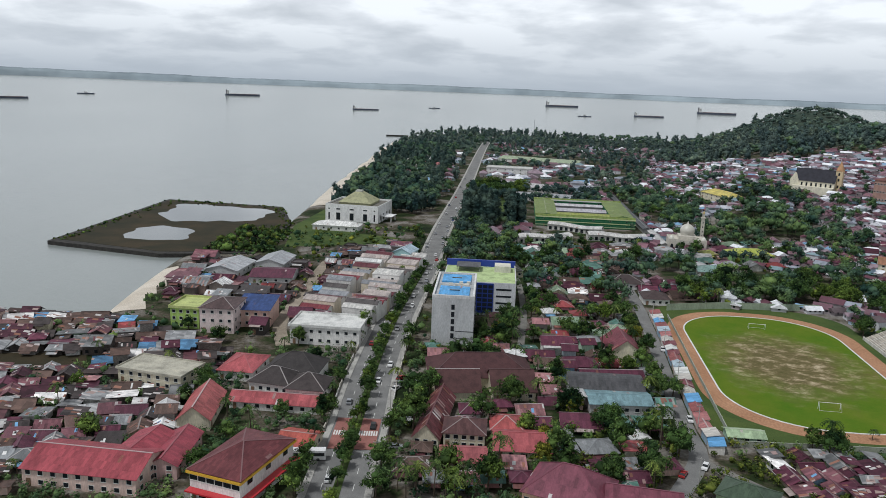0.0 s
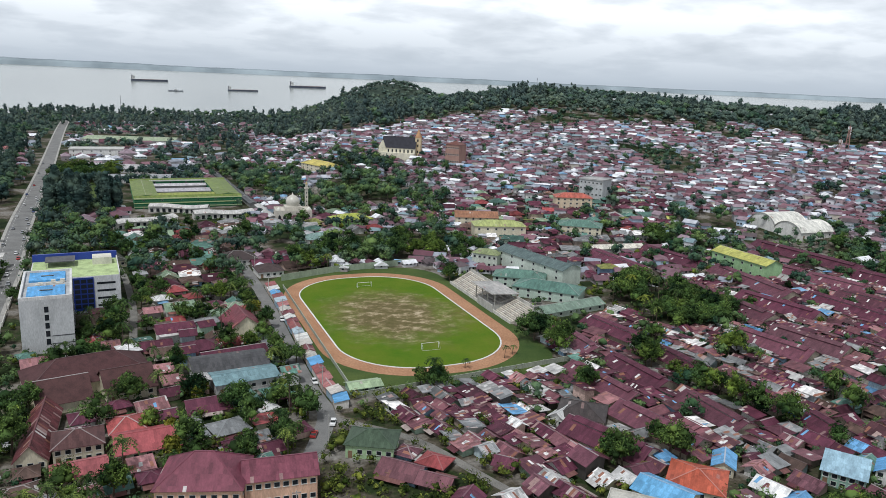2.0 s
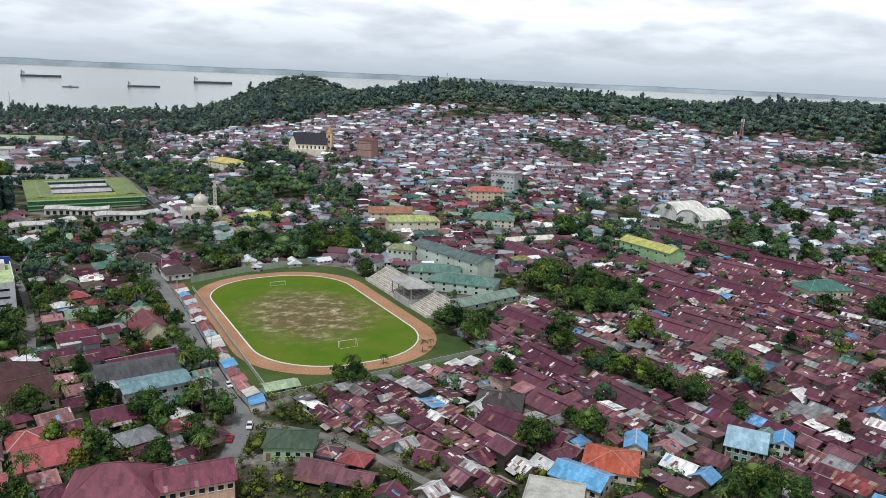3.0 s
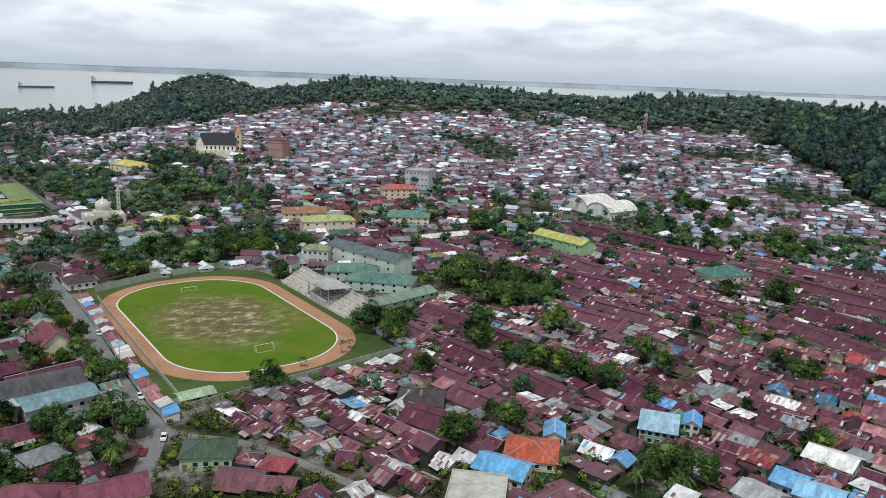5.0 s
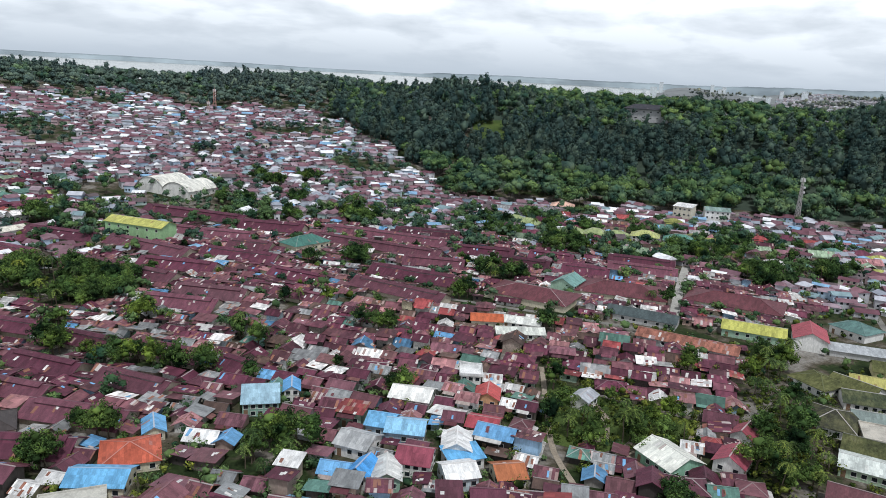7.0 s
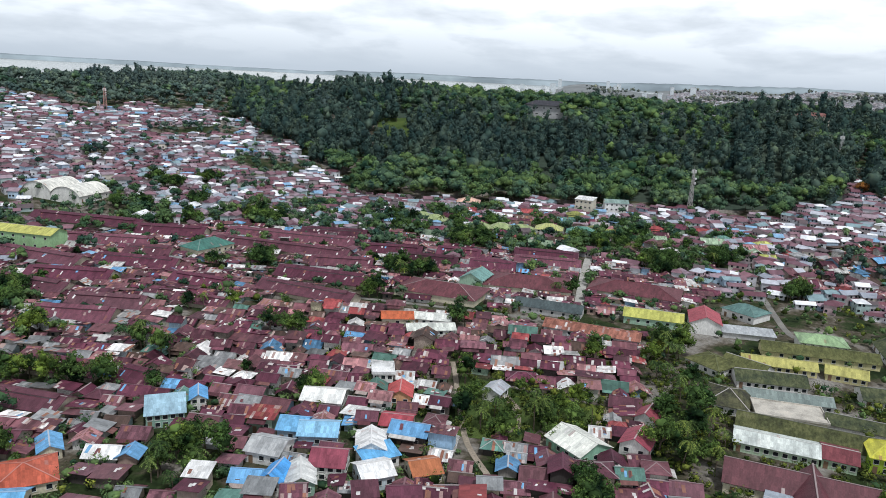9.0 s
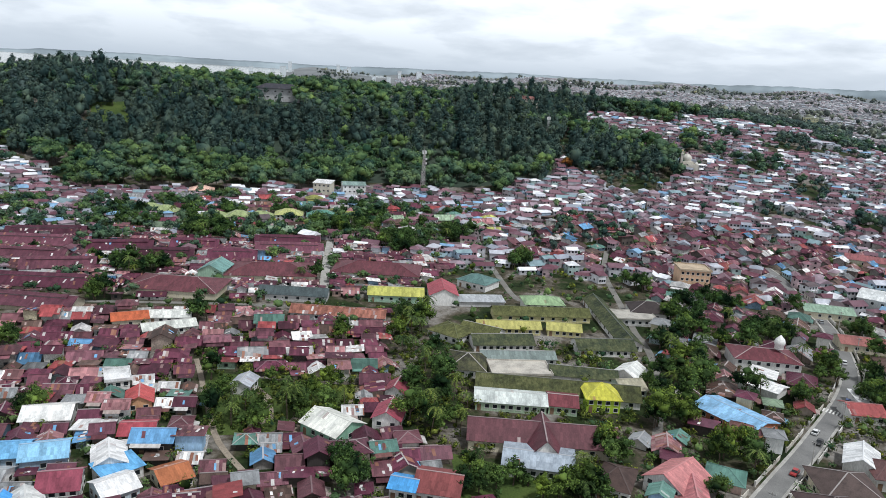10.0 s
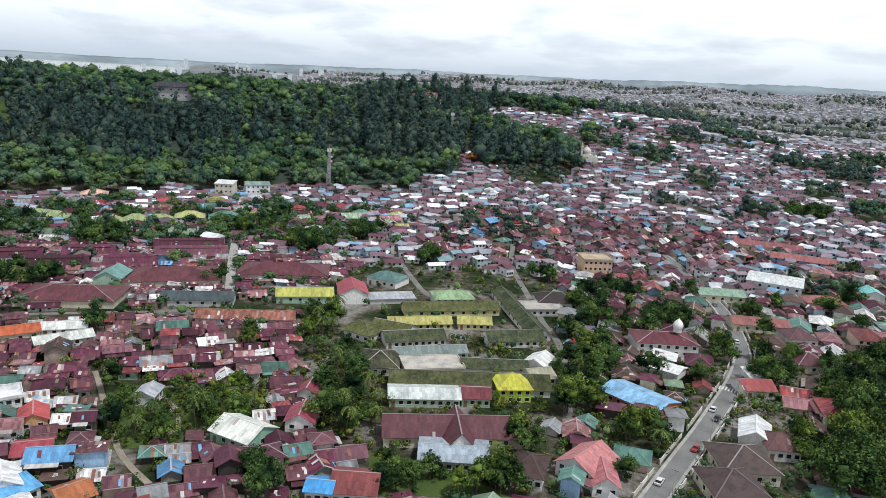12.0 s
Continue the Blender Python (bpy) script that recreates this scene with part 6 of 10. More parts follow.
    for k in range(6):
        for i in range(5):
            box_part("pane", g, -5.7 + 2.55 * i, -3.6 + 2.55 * i, -d / 2 - 0.36, -d / 2 - 0.28, 2.2 + 2.2 * k, 3.8 + 2.2 * k, M_GLASS)
    for k in range(4):
        box_part("window", wall, 8.2, 15.5, -d / 2 - 0.06, -d / 2 + 0.04, 2.4 + 3.3 * k, 3.3 + 3.3 * k, M_GLASS)
    FOOT.append((6, 317, 21, 43, -3.5)); FOOT.append((18.5, 359, 38, 36, -4))


def white_office():
    t = thing("government_office", "white office with a stepped olive pyramid roof", "office", pose(-69, 597, 0, 0, 0, -11))
    w, d, h = 43, 40, 12
    wall = box_part("wall", t, -w / 2, w / 2, -d / 2, d / 2, -1.5, h, M_WALL, (0.74, 0.74, 0.73))
    parapet(t, w, d, h + 0.004, (0.74, 0.74, 0.73), 1.4, 0.5)
    box_part("roof_deck", t, -w / 2 + 0.5, w / 2 - 0.5, -d / 2 + 0.5, d / 2 - 0.5, h + 0.004, h + 0.15, M_CONC, (0.16, 0.15, 0.13))
    m = Mesh(M_TILE)
    a, b = 13.5, 3.0
    m.shell([(-a, -a, h + 2), (a, -a, h + 2), (a, a, h + 2), (-a, a, h + 2), (-b, -b, h + 9.5), (b, -b, h + 9.5), (b, b, h + 9.5), (-b, b, h + 9.5)], [(0, 1, 5, 4), (1, 2, 6, 5), (2, 3, 7, 6), (3, 0, 4, 7), (4, 5, 6, 7)])
    m.box(-a + 0.6, a - 0.6, -a + 0.6, a - 0.6, h + 0.1, h + 2)
    r = part("pyramid_roof", m, t, (0.33, 0.33, 0.20), "olive-grey pyramid roof")
    box_part("lantern", r, -2.6, 2.6, -2.6, 2.6, h + 9.504, h + 10.6, M_WALL, (0.5, 0.5, 0.45))
    for x in (-18.5, -11, 0, 11, 18.5):
        ww = 1.2 if abs(x) > 15 else 3.2
        box_part("window", wall, x - ww / 2, x + ww / 2, -d / 2 - 0.06, -d / 2 + 0.04, 1.0, 6.6, M_GLASS)
        box_part("window", wall, x - ww / 2, x + ww / 2, -d / 2 - 0.06, -d / 2 + 0.04, 9.0, 10.0, M_GLASS)
    for y in (-14, -5, 5, 14):
        box_part("window", wall, w / 2 - 0.04, w / 2 + 0.06, y - 1, y + 1, 1.5, 6.0, M_GLASS)
    box_part("porch_roof", t, w / 2, w / 2 + 9, -12, 2, 4.2, 4.7, M_CONC, (0.7, 0.7, 0.7))
    for x in (w / 2 + 1, w / 2 + 8):
        for y in (-11, 1):
            box_part("porch_post", t, x - 0.3, x + 0.3, y - 0.3, y + 0.3, 0, 4.2, M_WALL, (0.7, 0.7, 0.7))
    FOOT.append((-69, 597, 60, 48, -11))
    building("annex", -79, 545, 34, 14, 4, -8, "hip", 2.4, (0.66, 0.66, 0.64), (0.62, 0.62, 0.6), 1, (6, 2), "white annex with a pale hipped roof", "annex")


for x_, y_, w_, d_, h_, c_, q_ in ((-30, 1116, 46, 26, 6, (0.58, 0.57, 0.56), "whitish"), (-42, 1002, 40, 22, 5, (0.52, 0.46, 0.45), "pale pink"), (-22, 1010, 30, 18, 5, (0.34, 0.14, 0.14), "faded red"), (-38, 1060, 34, 20, 5, (0.60, 0.60, 0.58), "white")):
    building("beach_hall", x_, y_, w_, d_, h_, 4, "gable", 2.4, c_, (0.68, 0.66, 0.63), 1, (6, 2), "long %s-roofed hall between the road and the beach" % q_, "building")
jetty_ = Mesh(M_STONE); jetty_.box(-24, 24, -3, 3, -6, 0.9)
tagged(part("jetty", jetty_, m=pose(-110, 1650, 0, 0, 0, 6)), "dark stone jetty running out from the point", "jetty", kind="structure")


def mosque(x, y, z, s, label, minaret):
    t = thing("mosque", label, "mosque", pose(x, y, z, 0, 0, -12))
    white = (0.52, 0.49, 0.43)
    w, d, h = 30 * s, 22 * s, 8 * s
    wall = box_part("wall", t, -w / 2, w / 2, -d / 2, d / 2, -2, h, M_WALL, white)
    parapet(t, w, d, h + 0.004, white, 0.8 * s, 0.3)
    box_part("upper_wall", t, -7 * s, 7 * s, -7 * s, 7 * s, h, h + 3 * s, M_WALL, white)
    m = Mesh(M_PAINT)
    zb = h + 3 * s
    m.lathe([(5.2 * s, zb), (5.2 * s, zb + 1.5 * s), (5.9 * s, zb + 3.0 * s), (5.7 * s, zb + 5.0 * s), (4.5 * s, zb + 7 * s), (2.6 * s, zb + 8.6 * s), (0.6 * s, zb + 9.6 * s), (0.12 * s, zb + 11.5 * s), (0.0, zb + 11.6 * s)], 20)
    part("dome", m, t, (0.52, 0.50, 0.44), "pale cream dome", smooth_faces=True)
    for i in range(7):
        mm = Mesh(M_GLASS)
        px = (-12 + 4 * i) * s
        pts = [(px - 1.1 * s, -d / 2 - 0.05, 0.3), (px + 1.1 * s, -d / 2 - 0.05, 0.3), (px + 1.1 * s, -d / 2 - 0.05, 3.6 * s), (px + 0.75 * s, -d / 2 - 0.05, 4.5 * s), (px, -d / 2 - 0.05, 5.1 * s), (px - 0.75 * s, -d / 2 - 0.05, 4.5 * s), (px - 1.1 * s, -d / 2 - 0.05, 3.6 * s)]
        mm.face(pts)
        mm.face([(q[0], q[1] + 0.04, q[2]) for q in pts][::-1])
        part("arch", mm, wall)
    for sx in (-1, 1):
        mm = Mesh(M_PAINT)
        mm.lathe([(1.6 * s, h), (1.8 * s, h + 1.2 * s), (1.3 * s, h + 2.6 * s), (0.1, h + 3.6 * s), (0, h + 4 * s)], 12, 0, (sx * (w / 2 - 2.4 * s), -d / 2 + 2.4 * s))
        part("small_dome", mm, t, (0.68, 0.67, 0.6), smooth_faces=True)
    FOOT.append((x, y, w + 4, d + 4, -12))
    mx, my, mh = minaret
    t = thing("minaret", "slender white minaret with a small golden cap", "minaret", pose(mx, my, z, 0, 0, -12))
    box_part("shaft", t, -1.3 * s, 1.3 * s, -1.3 * s, 1.3 * s, -2, mh * 0.78, M_WALL, white)
    box_part("balcony", t, -1.9 * s, 1.9 * s, -1.9 * s, 1.9 * s, mh * 0.78, mh * 0.81, M_WALL, white)
    box_part("upper_shaft", t, -0.9 * s, 0.9 * s, -0.9 * s, 0.9 * s, mh * 0.81, mh * 0.91, M_WALL, white)
    mm = Mesh(M_PAINT)
    mm.lathe([(1.2 * s, mh * 0.91), (1.0 * s, mh * 0.94), (0.1, mh), (0, mh)], 10)
    part("cap", mm, t, (0.42, 0.32, 0.14), "golden cap", smooth_faces=True)
    for k in range(5):
        box_part("window", t, -0.35 * s, 0.35 * s, -1.36 * s, -1.28 * s, mh * (0.12 + 0.13 * k), mh * (0.12 + 0.13 * k) + 1.4 * s, M_GLASS)


def church():
    z = height(334, 676)
    t = thing("church", "cream church with a steep black roof and square tower", "church", pose(334, 676, z, 0, 0, -40))
    cream = (0.68, 0.64, 0.52)
    w, d, h = 34, 15, 11
    wall = part("wall", wall_mesh(w, d, h, "gable", 10), t, cream)
    r = Mesh(M_TILE); gable_roof(r, w, d, h, 10, 0.5)
    part("roof", r, t, (0.03, 0.03, 0.04), "steep black tiled roof")
    for k in range(8):
        mm = Mesh(M_GLASS)
        px = -14 + 4 * k
        mm.box(px - 0.7, px + 0.7, -d / 2 - 0.06, -d / 2 + 0.02, 4, 9)
        part("window", mm, wall)
    box_part("aisle", t, -w / 2, w / 2, -d / 2 - 5, -d / 2, -2, 6, M_WALL, cream)
    front = Mesh(M_WALL)
    front.shell([(-w / 2 - 3, -8, -2), (-w / 2 + 4, -8, -2), (-w / 2 + 4, -8, 11), (-w / 2 + 0.5, -8, 17), (-w / 2 - 3, -8, 11), (-w / 2 - 3, 6, -2), (-w / 2 + 4, 6, -2), (-w / 2 + 4, 6, 11), (-w / 2 + 0.5, 6, 17), (-w / 2 - 3, 6, 11)], [(0, 1, 2, 3, 4), (9, 8, 7, 6, 5), (1, 6, 7, 2), (5, 0, 4, 9), (2, 7, 8, 3), (3, 8, 9, 4)])
    part("front_gable", front, t, (0.70, 0.66, 0.52))
    tw = box_part("tower", t, w / 2 - 1, w / 2 + 4.5, -3, 2.5, -2, 21, M_WALL, (0.62, 0.50, 0.32))
    cap = Mesh(M_TILE)
    cap.shell([(w / 2 - 1.3, -3.3, 21), (w / 2 + 4.8, -3.3, 21), (w / 2 + 4.8, 2.8, 21), (w / 2 - 1.3, 2.8, 21), (w / 2 + 1.75, -0.25, 30)], [(0, 1, 4), (1, 2, 4), (2, 3, 4), (3, 0, 4), (3, 2, 1, 0)])
    part("spire", cap, t, (0.45, 0.26, 0.14))
    for zz in (6, 12, 17):
        box_part("window", tw, w / 2 + 1, w / 2 + 2.4, -3.06, -2.96, zz, zz + 2.4, M_GLASS)
    FOOT.append((334, 676, 48, 30, -40))


def grandstand():
    t = thing("grandstand", "pale concrete grandstand with a roofed middle section", "grandstand", FIELD_M)
    pale = (0.52, 0.48, 0.42)
    for y0, y1 in ((6, 41), (-27, -10)):
        for k in range(12):
            box_part("tier", t, 46 + 0.92 * k, 46 + 0.92 * (k + 1), y0, y1, -0.3, 0.9 + 0.46 * k, M_CONC, tuple(c * (1.0 if k % 2 else 0.82) for c in pale))
        n = int((y1 - y0) / 7)
        for j in range(1, n + 1):
            m = Mesh(M_CONC)
            yy = y0 + (y1 - y0) * j / (n + 1)
            for k in range(12):
                m.box(46 + 0.92 * k, 46 + 0.92 * (k + 0.5), yy - 0.5, yy + 0.5, 0.9 + 0.46 * k, 1.13 + 0.46 * k)
            part("stair", m, t, (0.62, 0.6, 0.56))
        box_part("back_wall", t, 57.04, 57.4, y0, y1, -0.3, 7.4, M_CONC, (0.5, 0.49, 0.46))
        box_part("front_wall", t, 45.5, 45.96, y0, y1, -0.3, 1.5, M_CONC, (0.6, 0.58, 0.54))
    base = box_part("middle_block", t, 45, 57, -9.9, 5.9, -0.3, 3.6, M_CONC, (0.42, 0.42, 0.40))
    for k in range(5):
        box_part("tier", t, 47 + 2 * k, 49 + 2 * k, -9, 5, 3.604, 4.0 + 0.5 * k, M_CONC, (0.34, 0.33, 0.32))
    m = Mesh(M_ROOF)
    m.shell([(43.5, -12, 9.6), (58, -12, 8.6), (58, 11, 8.6), (43.5, 11, 9.6), (43.5, -12, 9.3), (58, -12, 8.3), (58, 11, 8.3), (43.5, 11, 9.3)], [(0, 1, 2, 3), (7, 6, 5, 4), (0, 4, 5, 1), (1, 5, 6, 2), (2, 6, 7, 3), (3, 7, 4, 0)])
    part("canopy", m, t, (0.36, 0.35, 0.34), "grey sheet-metal canopy")
    for x, top in ((46, 9.2), (57, 8.4)):
        for y in (-10.5, -3, 3, 9.5):
            box_part("column", t, x - 0.2, x + 0.2, y - 0.2, y + 0.2, 0, top, M_CONC, (0.42, 0.42, 0.40))
    FOOT.append((FIELD_C[0] + 52, FIELD_C[1] - 2, 18, 74, FIELD_TURN))


def boundary_wall(points, h, colour, label):
    t = thing("boundary_wall", label, "wall")
    for (ax, ay), (bx, by) in zip(points, points[1:]):
        n = max(1, int(math.hypot(bx - ax, by - ay) / 9))
        for k in range(n):
            p, q = (ax + (bx - ax) * k / n, ay + (by - ay) * k / n), (ax + (bx - ax) * (k + 1) / n, ay + (by - ay) * (k + 1) / n)
            ln = math.hypot(q[0] - p[0], q[1] - p[1])
            m = Mesh(M_WALL)
            m.box(0.25, ln - 0.25, -0.09, 0.09, -0.6, h)
            m.box(0.2, ln - 0.2, -0.14, 0.14, h, h + 0.12)
            mt = pose(*p, height(*p), 0, 0, math.degrees(math.atan2(q[1] - p[1], q[0] - p[0])))
            part("panel", m, t, colour, m=mt)
            m = Mesh(M_WALL)
            m.box(-0.22, 0.22, -0.22, 0.22, -0.6, h + 0.3)
            part("pillar", m, t, colour, m=mt)


def lattice_tower(x, y, h, base, colour, label, name="cell_tower", dishes=True):
    z = height(x, y)
    t = thing(name, label, "tower", pose(x, y, z, 0, 0, 20))
    top = base * 0.3

    def at(sx, sy, k):
        b = base + (top - base) * k
        return (sx * b, sy * b, h * k)
    corners = ((-1, -1), (1, -1), (1, 1), (-1, 1))
    for sx, sy in corners:
        m = Mesh(M_PLAIN); m.tube([at(sx, sy, 0), at(sx, sy, 1)], [0.16, 0.12], 5); part("leg", m, t, colour)
    n = int(h / 4)
    for i in range(n):
        m = Mesh(M_PLAIN)
        for (ax, ay), (bx, by) in zip(corners, corners[1:] + corners[:1]):
            m.tube([at(ax, ay, i / n), at(bx, by, (i + 1) / n)], [0.08, 0.08], 4)
            m.tube([at(bx, by, i / n), at(ax, ay, (i + 1) / n)], [0.08, 0.08], 4)
            m.tube([at(ax, ay, (i + 1) / n), at(bx, by, (i + 1) / n)], [0.08, 0.08], 4)
        tagged(part("bracing", m, t, colour), kind="stuff")
    if dishes:
        for k in range(6):
            a = k * 1.05
            m = Mesh(M_PLAIN)
            m.box(math.cos(a) * 1.6 - 0.25, math.cos(a) * 1.6 + 0.25, math.sin(a) * 1.6 - 0.2, math.sin(a) * 1.6 + 0.2, h - 3.2, h - 0.4)
            part("antenna", m, t, (0.7, 0.7, 0.7), "white panel antenna")
        for k in (0.7, 0.8):
            m = Mesh(M_PLAIN); m.lathe([(0.0, 0), (0.9, 0.12), (0.95, 0.5), (0, 0.5)], 12)
            part("dish", m, t, (0.68, 0.68, 0.68), "white dish", m=pose(-1.2, -1.2, h * k, 90, 0, 30))
    m = Mesh(M_PLAIN); m.tube([(0, 0, h - 1), (0, 0, h + 3.5)], [0.07, 0.04], 5); part("rod", m, t, colour)


def pole(x, y, h, r, colour, label, name="mast"):
    t = thing(name, label, "mast", pose(x, y, height(x, y)))
    m = Mesh(M_PLAIN); m.tube([(0, 0, -1), (0, 0, h)], [r, r * 0.6], 8); part("shaft", m, t, colour)
    m = Mesh(M_PLAIN); m.lathe([(r * 1.5, h * 0.9), (r * 1.5, h * 0.93)], 8); part("collar", m, t, colour)


shop_rnd = random.Random(6)


def shop_terrace(x, y, rot, units, depth, label):
    """A row of narrow shophouses, wall to wall, each with its own roof."""
    c, s = math.cos(radians(rot)), math.sin(radians(rot))
    u = 0.0
    for _ in range(units):
        w = shop_rnd.choice((5.5, 6.5, 7.5, 8.5))
        d = depth * shop_rnd.uniform(0.8, 1.05)
        px, py = x + (u + w / 2) * c, y + (u + w / 2) * s
        col, word = shop_rnd.choice((((0.60, 0.60, 0.59), "whitish"), ((0.13, 0.045, 0.055), "dark maroon"), ((0.18, 0.045, 0.055), "maroon"), ((0.50, 0.49, 0.47), "pale grey"), ((0.24, 0.25, 0.27), "grey"), ((0.40, 0.35, 0.33), "beige"), ((0.10, 0.09, 0.09), "blackened")))
        kind = shop_rnd.choice(("gable", "shed", "gable", "gable"))
        wall = shop_rnd.choice(((0.74, 0.73, 0.71), (0.70, 0.69, 0.66), (0.66, 0.58, 0.46), (0.62, 0.60, 0.58)))
        building("shophouse", px, py, d, w - 0.05, shop_rnd.uniform(5.0, 8.4), rot + 90 if kind == "gable" else rot - 90, kind, 1.2 if kind != "flat" else 0.7, col, wall, 2, (2, 1), "narrow two-storey shophouse with a %s roof" % word, "shophouse", over=0.15 if kind != "flat" else 0.0, rmat=M_CONC if kind == "flat" else None, door=False, group="shophouse row")
        u += w


# covered market: four wings round a court with lower halls in it
MARKET_TURN = -5.5
OLIVE_ROOF, EMERALD = (0.145, 0.195, 0.045), (0.04, 0.19, 0.085)


def in_market(u, v):
    c, q = math.cos(radians(MARKET_TURN)), math.sin(radians(MARKET_TURN))
    return 112 + u * c - v * q, 588 + u * q + v * c


for u_, v_, w_, d_, r_, per_ in ((0, 5, 78, 10, 0, (14, 2)), (0, 99, 78, 9, 0, (8, 2)), (-30.5, 52, 84, 17, 90, (8, 2)), (30.5, 52, 84, 17, 90, (8, 2))):
    building("market_wing", *in_market(u_, v_), w_, d_, 7.8, MARKET_TURN + r_, "gable", 1.3, OLIVE_ROOF, EMERALD, 2, per_, "green two-storey market wing with an olive metal roof", "building", group="market wings round the court")
front_ = next(o for o in scene.objects if o.name == "market_wing")
for z_, c_ in ((7.7, (0.50, 0.56, 0.30)), (5.6, (0.03, 0.14, 0.07)), (4.3, (0.42, 0.52, 0.26)), (2.6, (0.03, 0.14, 0.07)), (1.4, (0.34, 0.46, 0.26))):
    m_ = Mesh(M_PAINT); m_.box(-39.4, 39.4, -5.75, -5.05, z_ - 0.35, z_ + 0.35); part("facade_band", m_, front_, c_, "painted band along the front")
building("market_hall", *in_market(0, 23), 42, 24, 6.4, MARKET_TURN, "gable", 1.6, (0.26, 0.29, 0.07), EMERALD, 1, None, "market hall with a yellow-green roof in the court", "building")
building("market_hall", *in_market(0, 53), 42, 18, 6.0, MARKET_TURN, "gable", 1.2, (0.40, 0.39, 0.42), (0.30, 0.30, 0.30), 1, None, "market hall with a pale grey roof in the court", "building")
building("market_hall", *in_market(0, 82), 42, 14, 6.0, MARKET_TURN, "gable", 1.0, (0.46, 0.45, 0.47), (0.30, 0.30, 0.30), 1, None, "market hall with a pale grey roof in the court", "building")
m_ = Mesh(M_PAINT); m_.box(-24, 24, -5.2, -4.9, 7.3, 8.4); part("fascia", m_, [o for o in scene.objects if o.name.startswith("market_wing")][1], (0.62, 0.63, 0.58), "pale fascia board towards the court")
building("covered_walk", 163.5, 666, 190, 5.5, 3.4, 86, "gable", 1.0, (0.07, 0.075, 0.08), (0.25, 0.25, 0.25), 1, None, "very long narrow covered walk with a dark roof", "building")
building("covered_walk", 157.0, 541, 52, 4.5, 3.2, 86, "gable", 0.9, (0.46, 0.46, 0.45), (0.4, 0.4, 0.4), 1, None, "narrow covered walk with a pale roof", "building")


def wavy_hall(a, b, depth, bow, label):
    """A long market hall whose pale roof snakes in plan."""
    (ax, ay), (bx, by) = a, b
    length = math.hypot(bx - ax, by - ay)
    turn = math.degrees(math.atan2(by - ay, bx - ax))
    t = thing("market_hall", label, "building", pose((ax + bx) / 2, (ay + by) / 2, height((ax + bx) / 2, (ay + by) / 2), 0, 0, turn))
    n, k = 20, 6
    roof, wall = Mesh(M_ROOF), Mesh(M_WALL)
    grid, feet = [], []
    for i in range(n + 1):
        x = length * (i / n - 0.5)
        off = bow * math.sin(2 * math.pi * i / n)
        for e in range(k + 1):
            y, q = arch(e / k, depth / 2, 1.5)
            grid.append((x, y + off, 4.2 + q + 0.4 * math.sin(2 * math.pi * i / n + 1)))
        feet += [(x, off - depth * 0.42, -1.5), (x, off + depth * 0.42, -1.5), (x, off + depth * 0.42, 4.2), (x, off - depth * 0.42, 4.2)]
    w = k + 1
    top = len(grid)
    grid += [(x, y, q - 0.15) for x, y, q in grid]
    fs = [(i * w + e, (i + 1) * w + e, (i + 1) * w + e + 1, i * w + e + 1) for i in range(n) for e in range(k)]
    fs += [(top + i * w + e, top + i * w + e + 1, top + (i + 1) * w + e + 1, top + (i + 1) * w + e) for i in range(n) for e in range(k)]
    fs += [(i * w, top + i * w, top + (i + 1) * w, (i + 1) * w) for i in range(n)] + [(i * w + k, (i + 1) * w + k, top + (i + 1) * w + k, top + i * w + k) for i in range(n)]
    roof.shell(grid, fs, 0)
    part("roof", roof, t, (0.50, 0.49, 0.475), "curved pale metal roof")
    fs = [(4 * i, 4 * i + 4, 4 * i + 7, 4 * i + 3) for i in range(n)] + [(4 * i + 1, 4 * i + 2, 4 * i + 6, 4 * i + 5) for i in range(n)] + [(0, 3, 2, 1), (4 * n, 4 * n + 1, 4 * n + 2, 4 * n + 3)]
    wall.shell(feet, fs, 0)
    w_ = part("wall", wall, t, (0.58, 0.57, 0.54))
    for i in range(1, n, 2):
        x, off = length * (i / n - 0.5), bow * math.sin(2 * math.pi * i / n)
        m = Mesh(M_GLASS)
        m.box(x - 1.1, x + 1.1, off - depth * 0.42 - 0.22, off - depth * 0.42 + 0.3, 0.4, 3.0)
        part("shop_opening", m, w_)
    FOOT.append(((ax + bx) / 2, (ay + by) / 2, length + 2, depth + 2 * bow, turn))


wavy_hall((51, 520), (91, 534), 12, 2.0, "long market hall with a snaking pale grey roof")
wavy_hall((82, 579), (121, 563), 10, 1.6, "low market hall with a snaking pale grey roof")
wavy_hall((105, 540), (147, 538), 12, 2.2, "white market hall with a snaking pale roof")


shop_terrace(-58, 326, 76, 4, 15, "row")
shop_terrace(-38, 322, 76, 7, 16, "row")
shop_terrace(-33, 368, 77, 6, 18, "row")
shop_terrace(-54, 362, 77, 5, 15, "row")
shop_terrace(-24, 412, 76, 4, 16, "row")
shop_terrace(-44, 408, 77, 5, 16, "row")


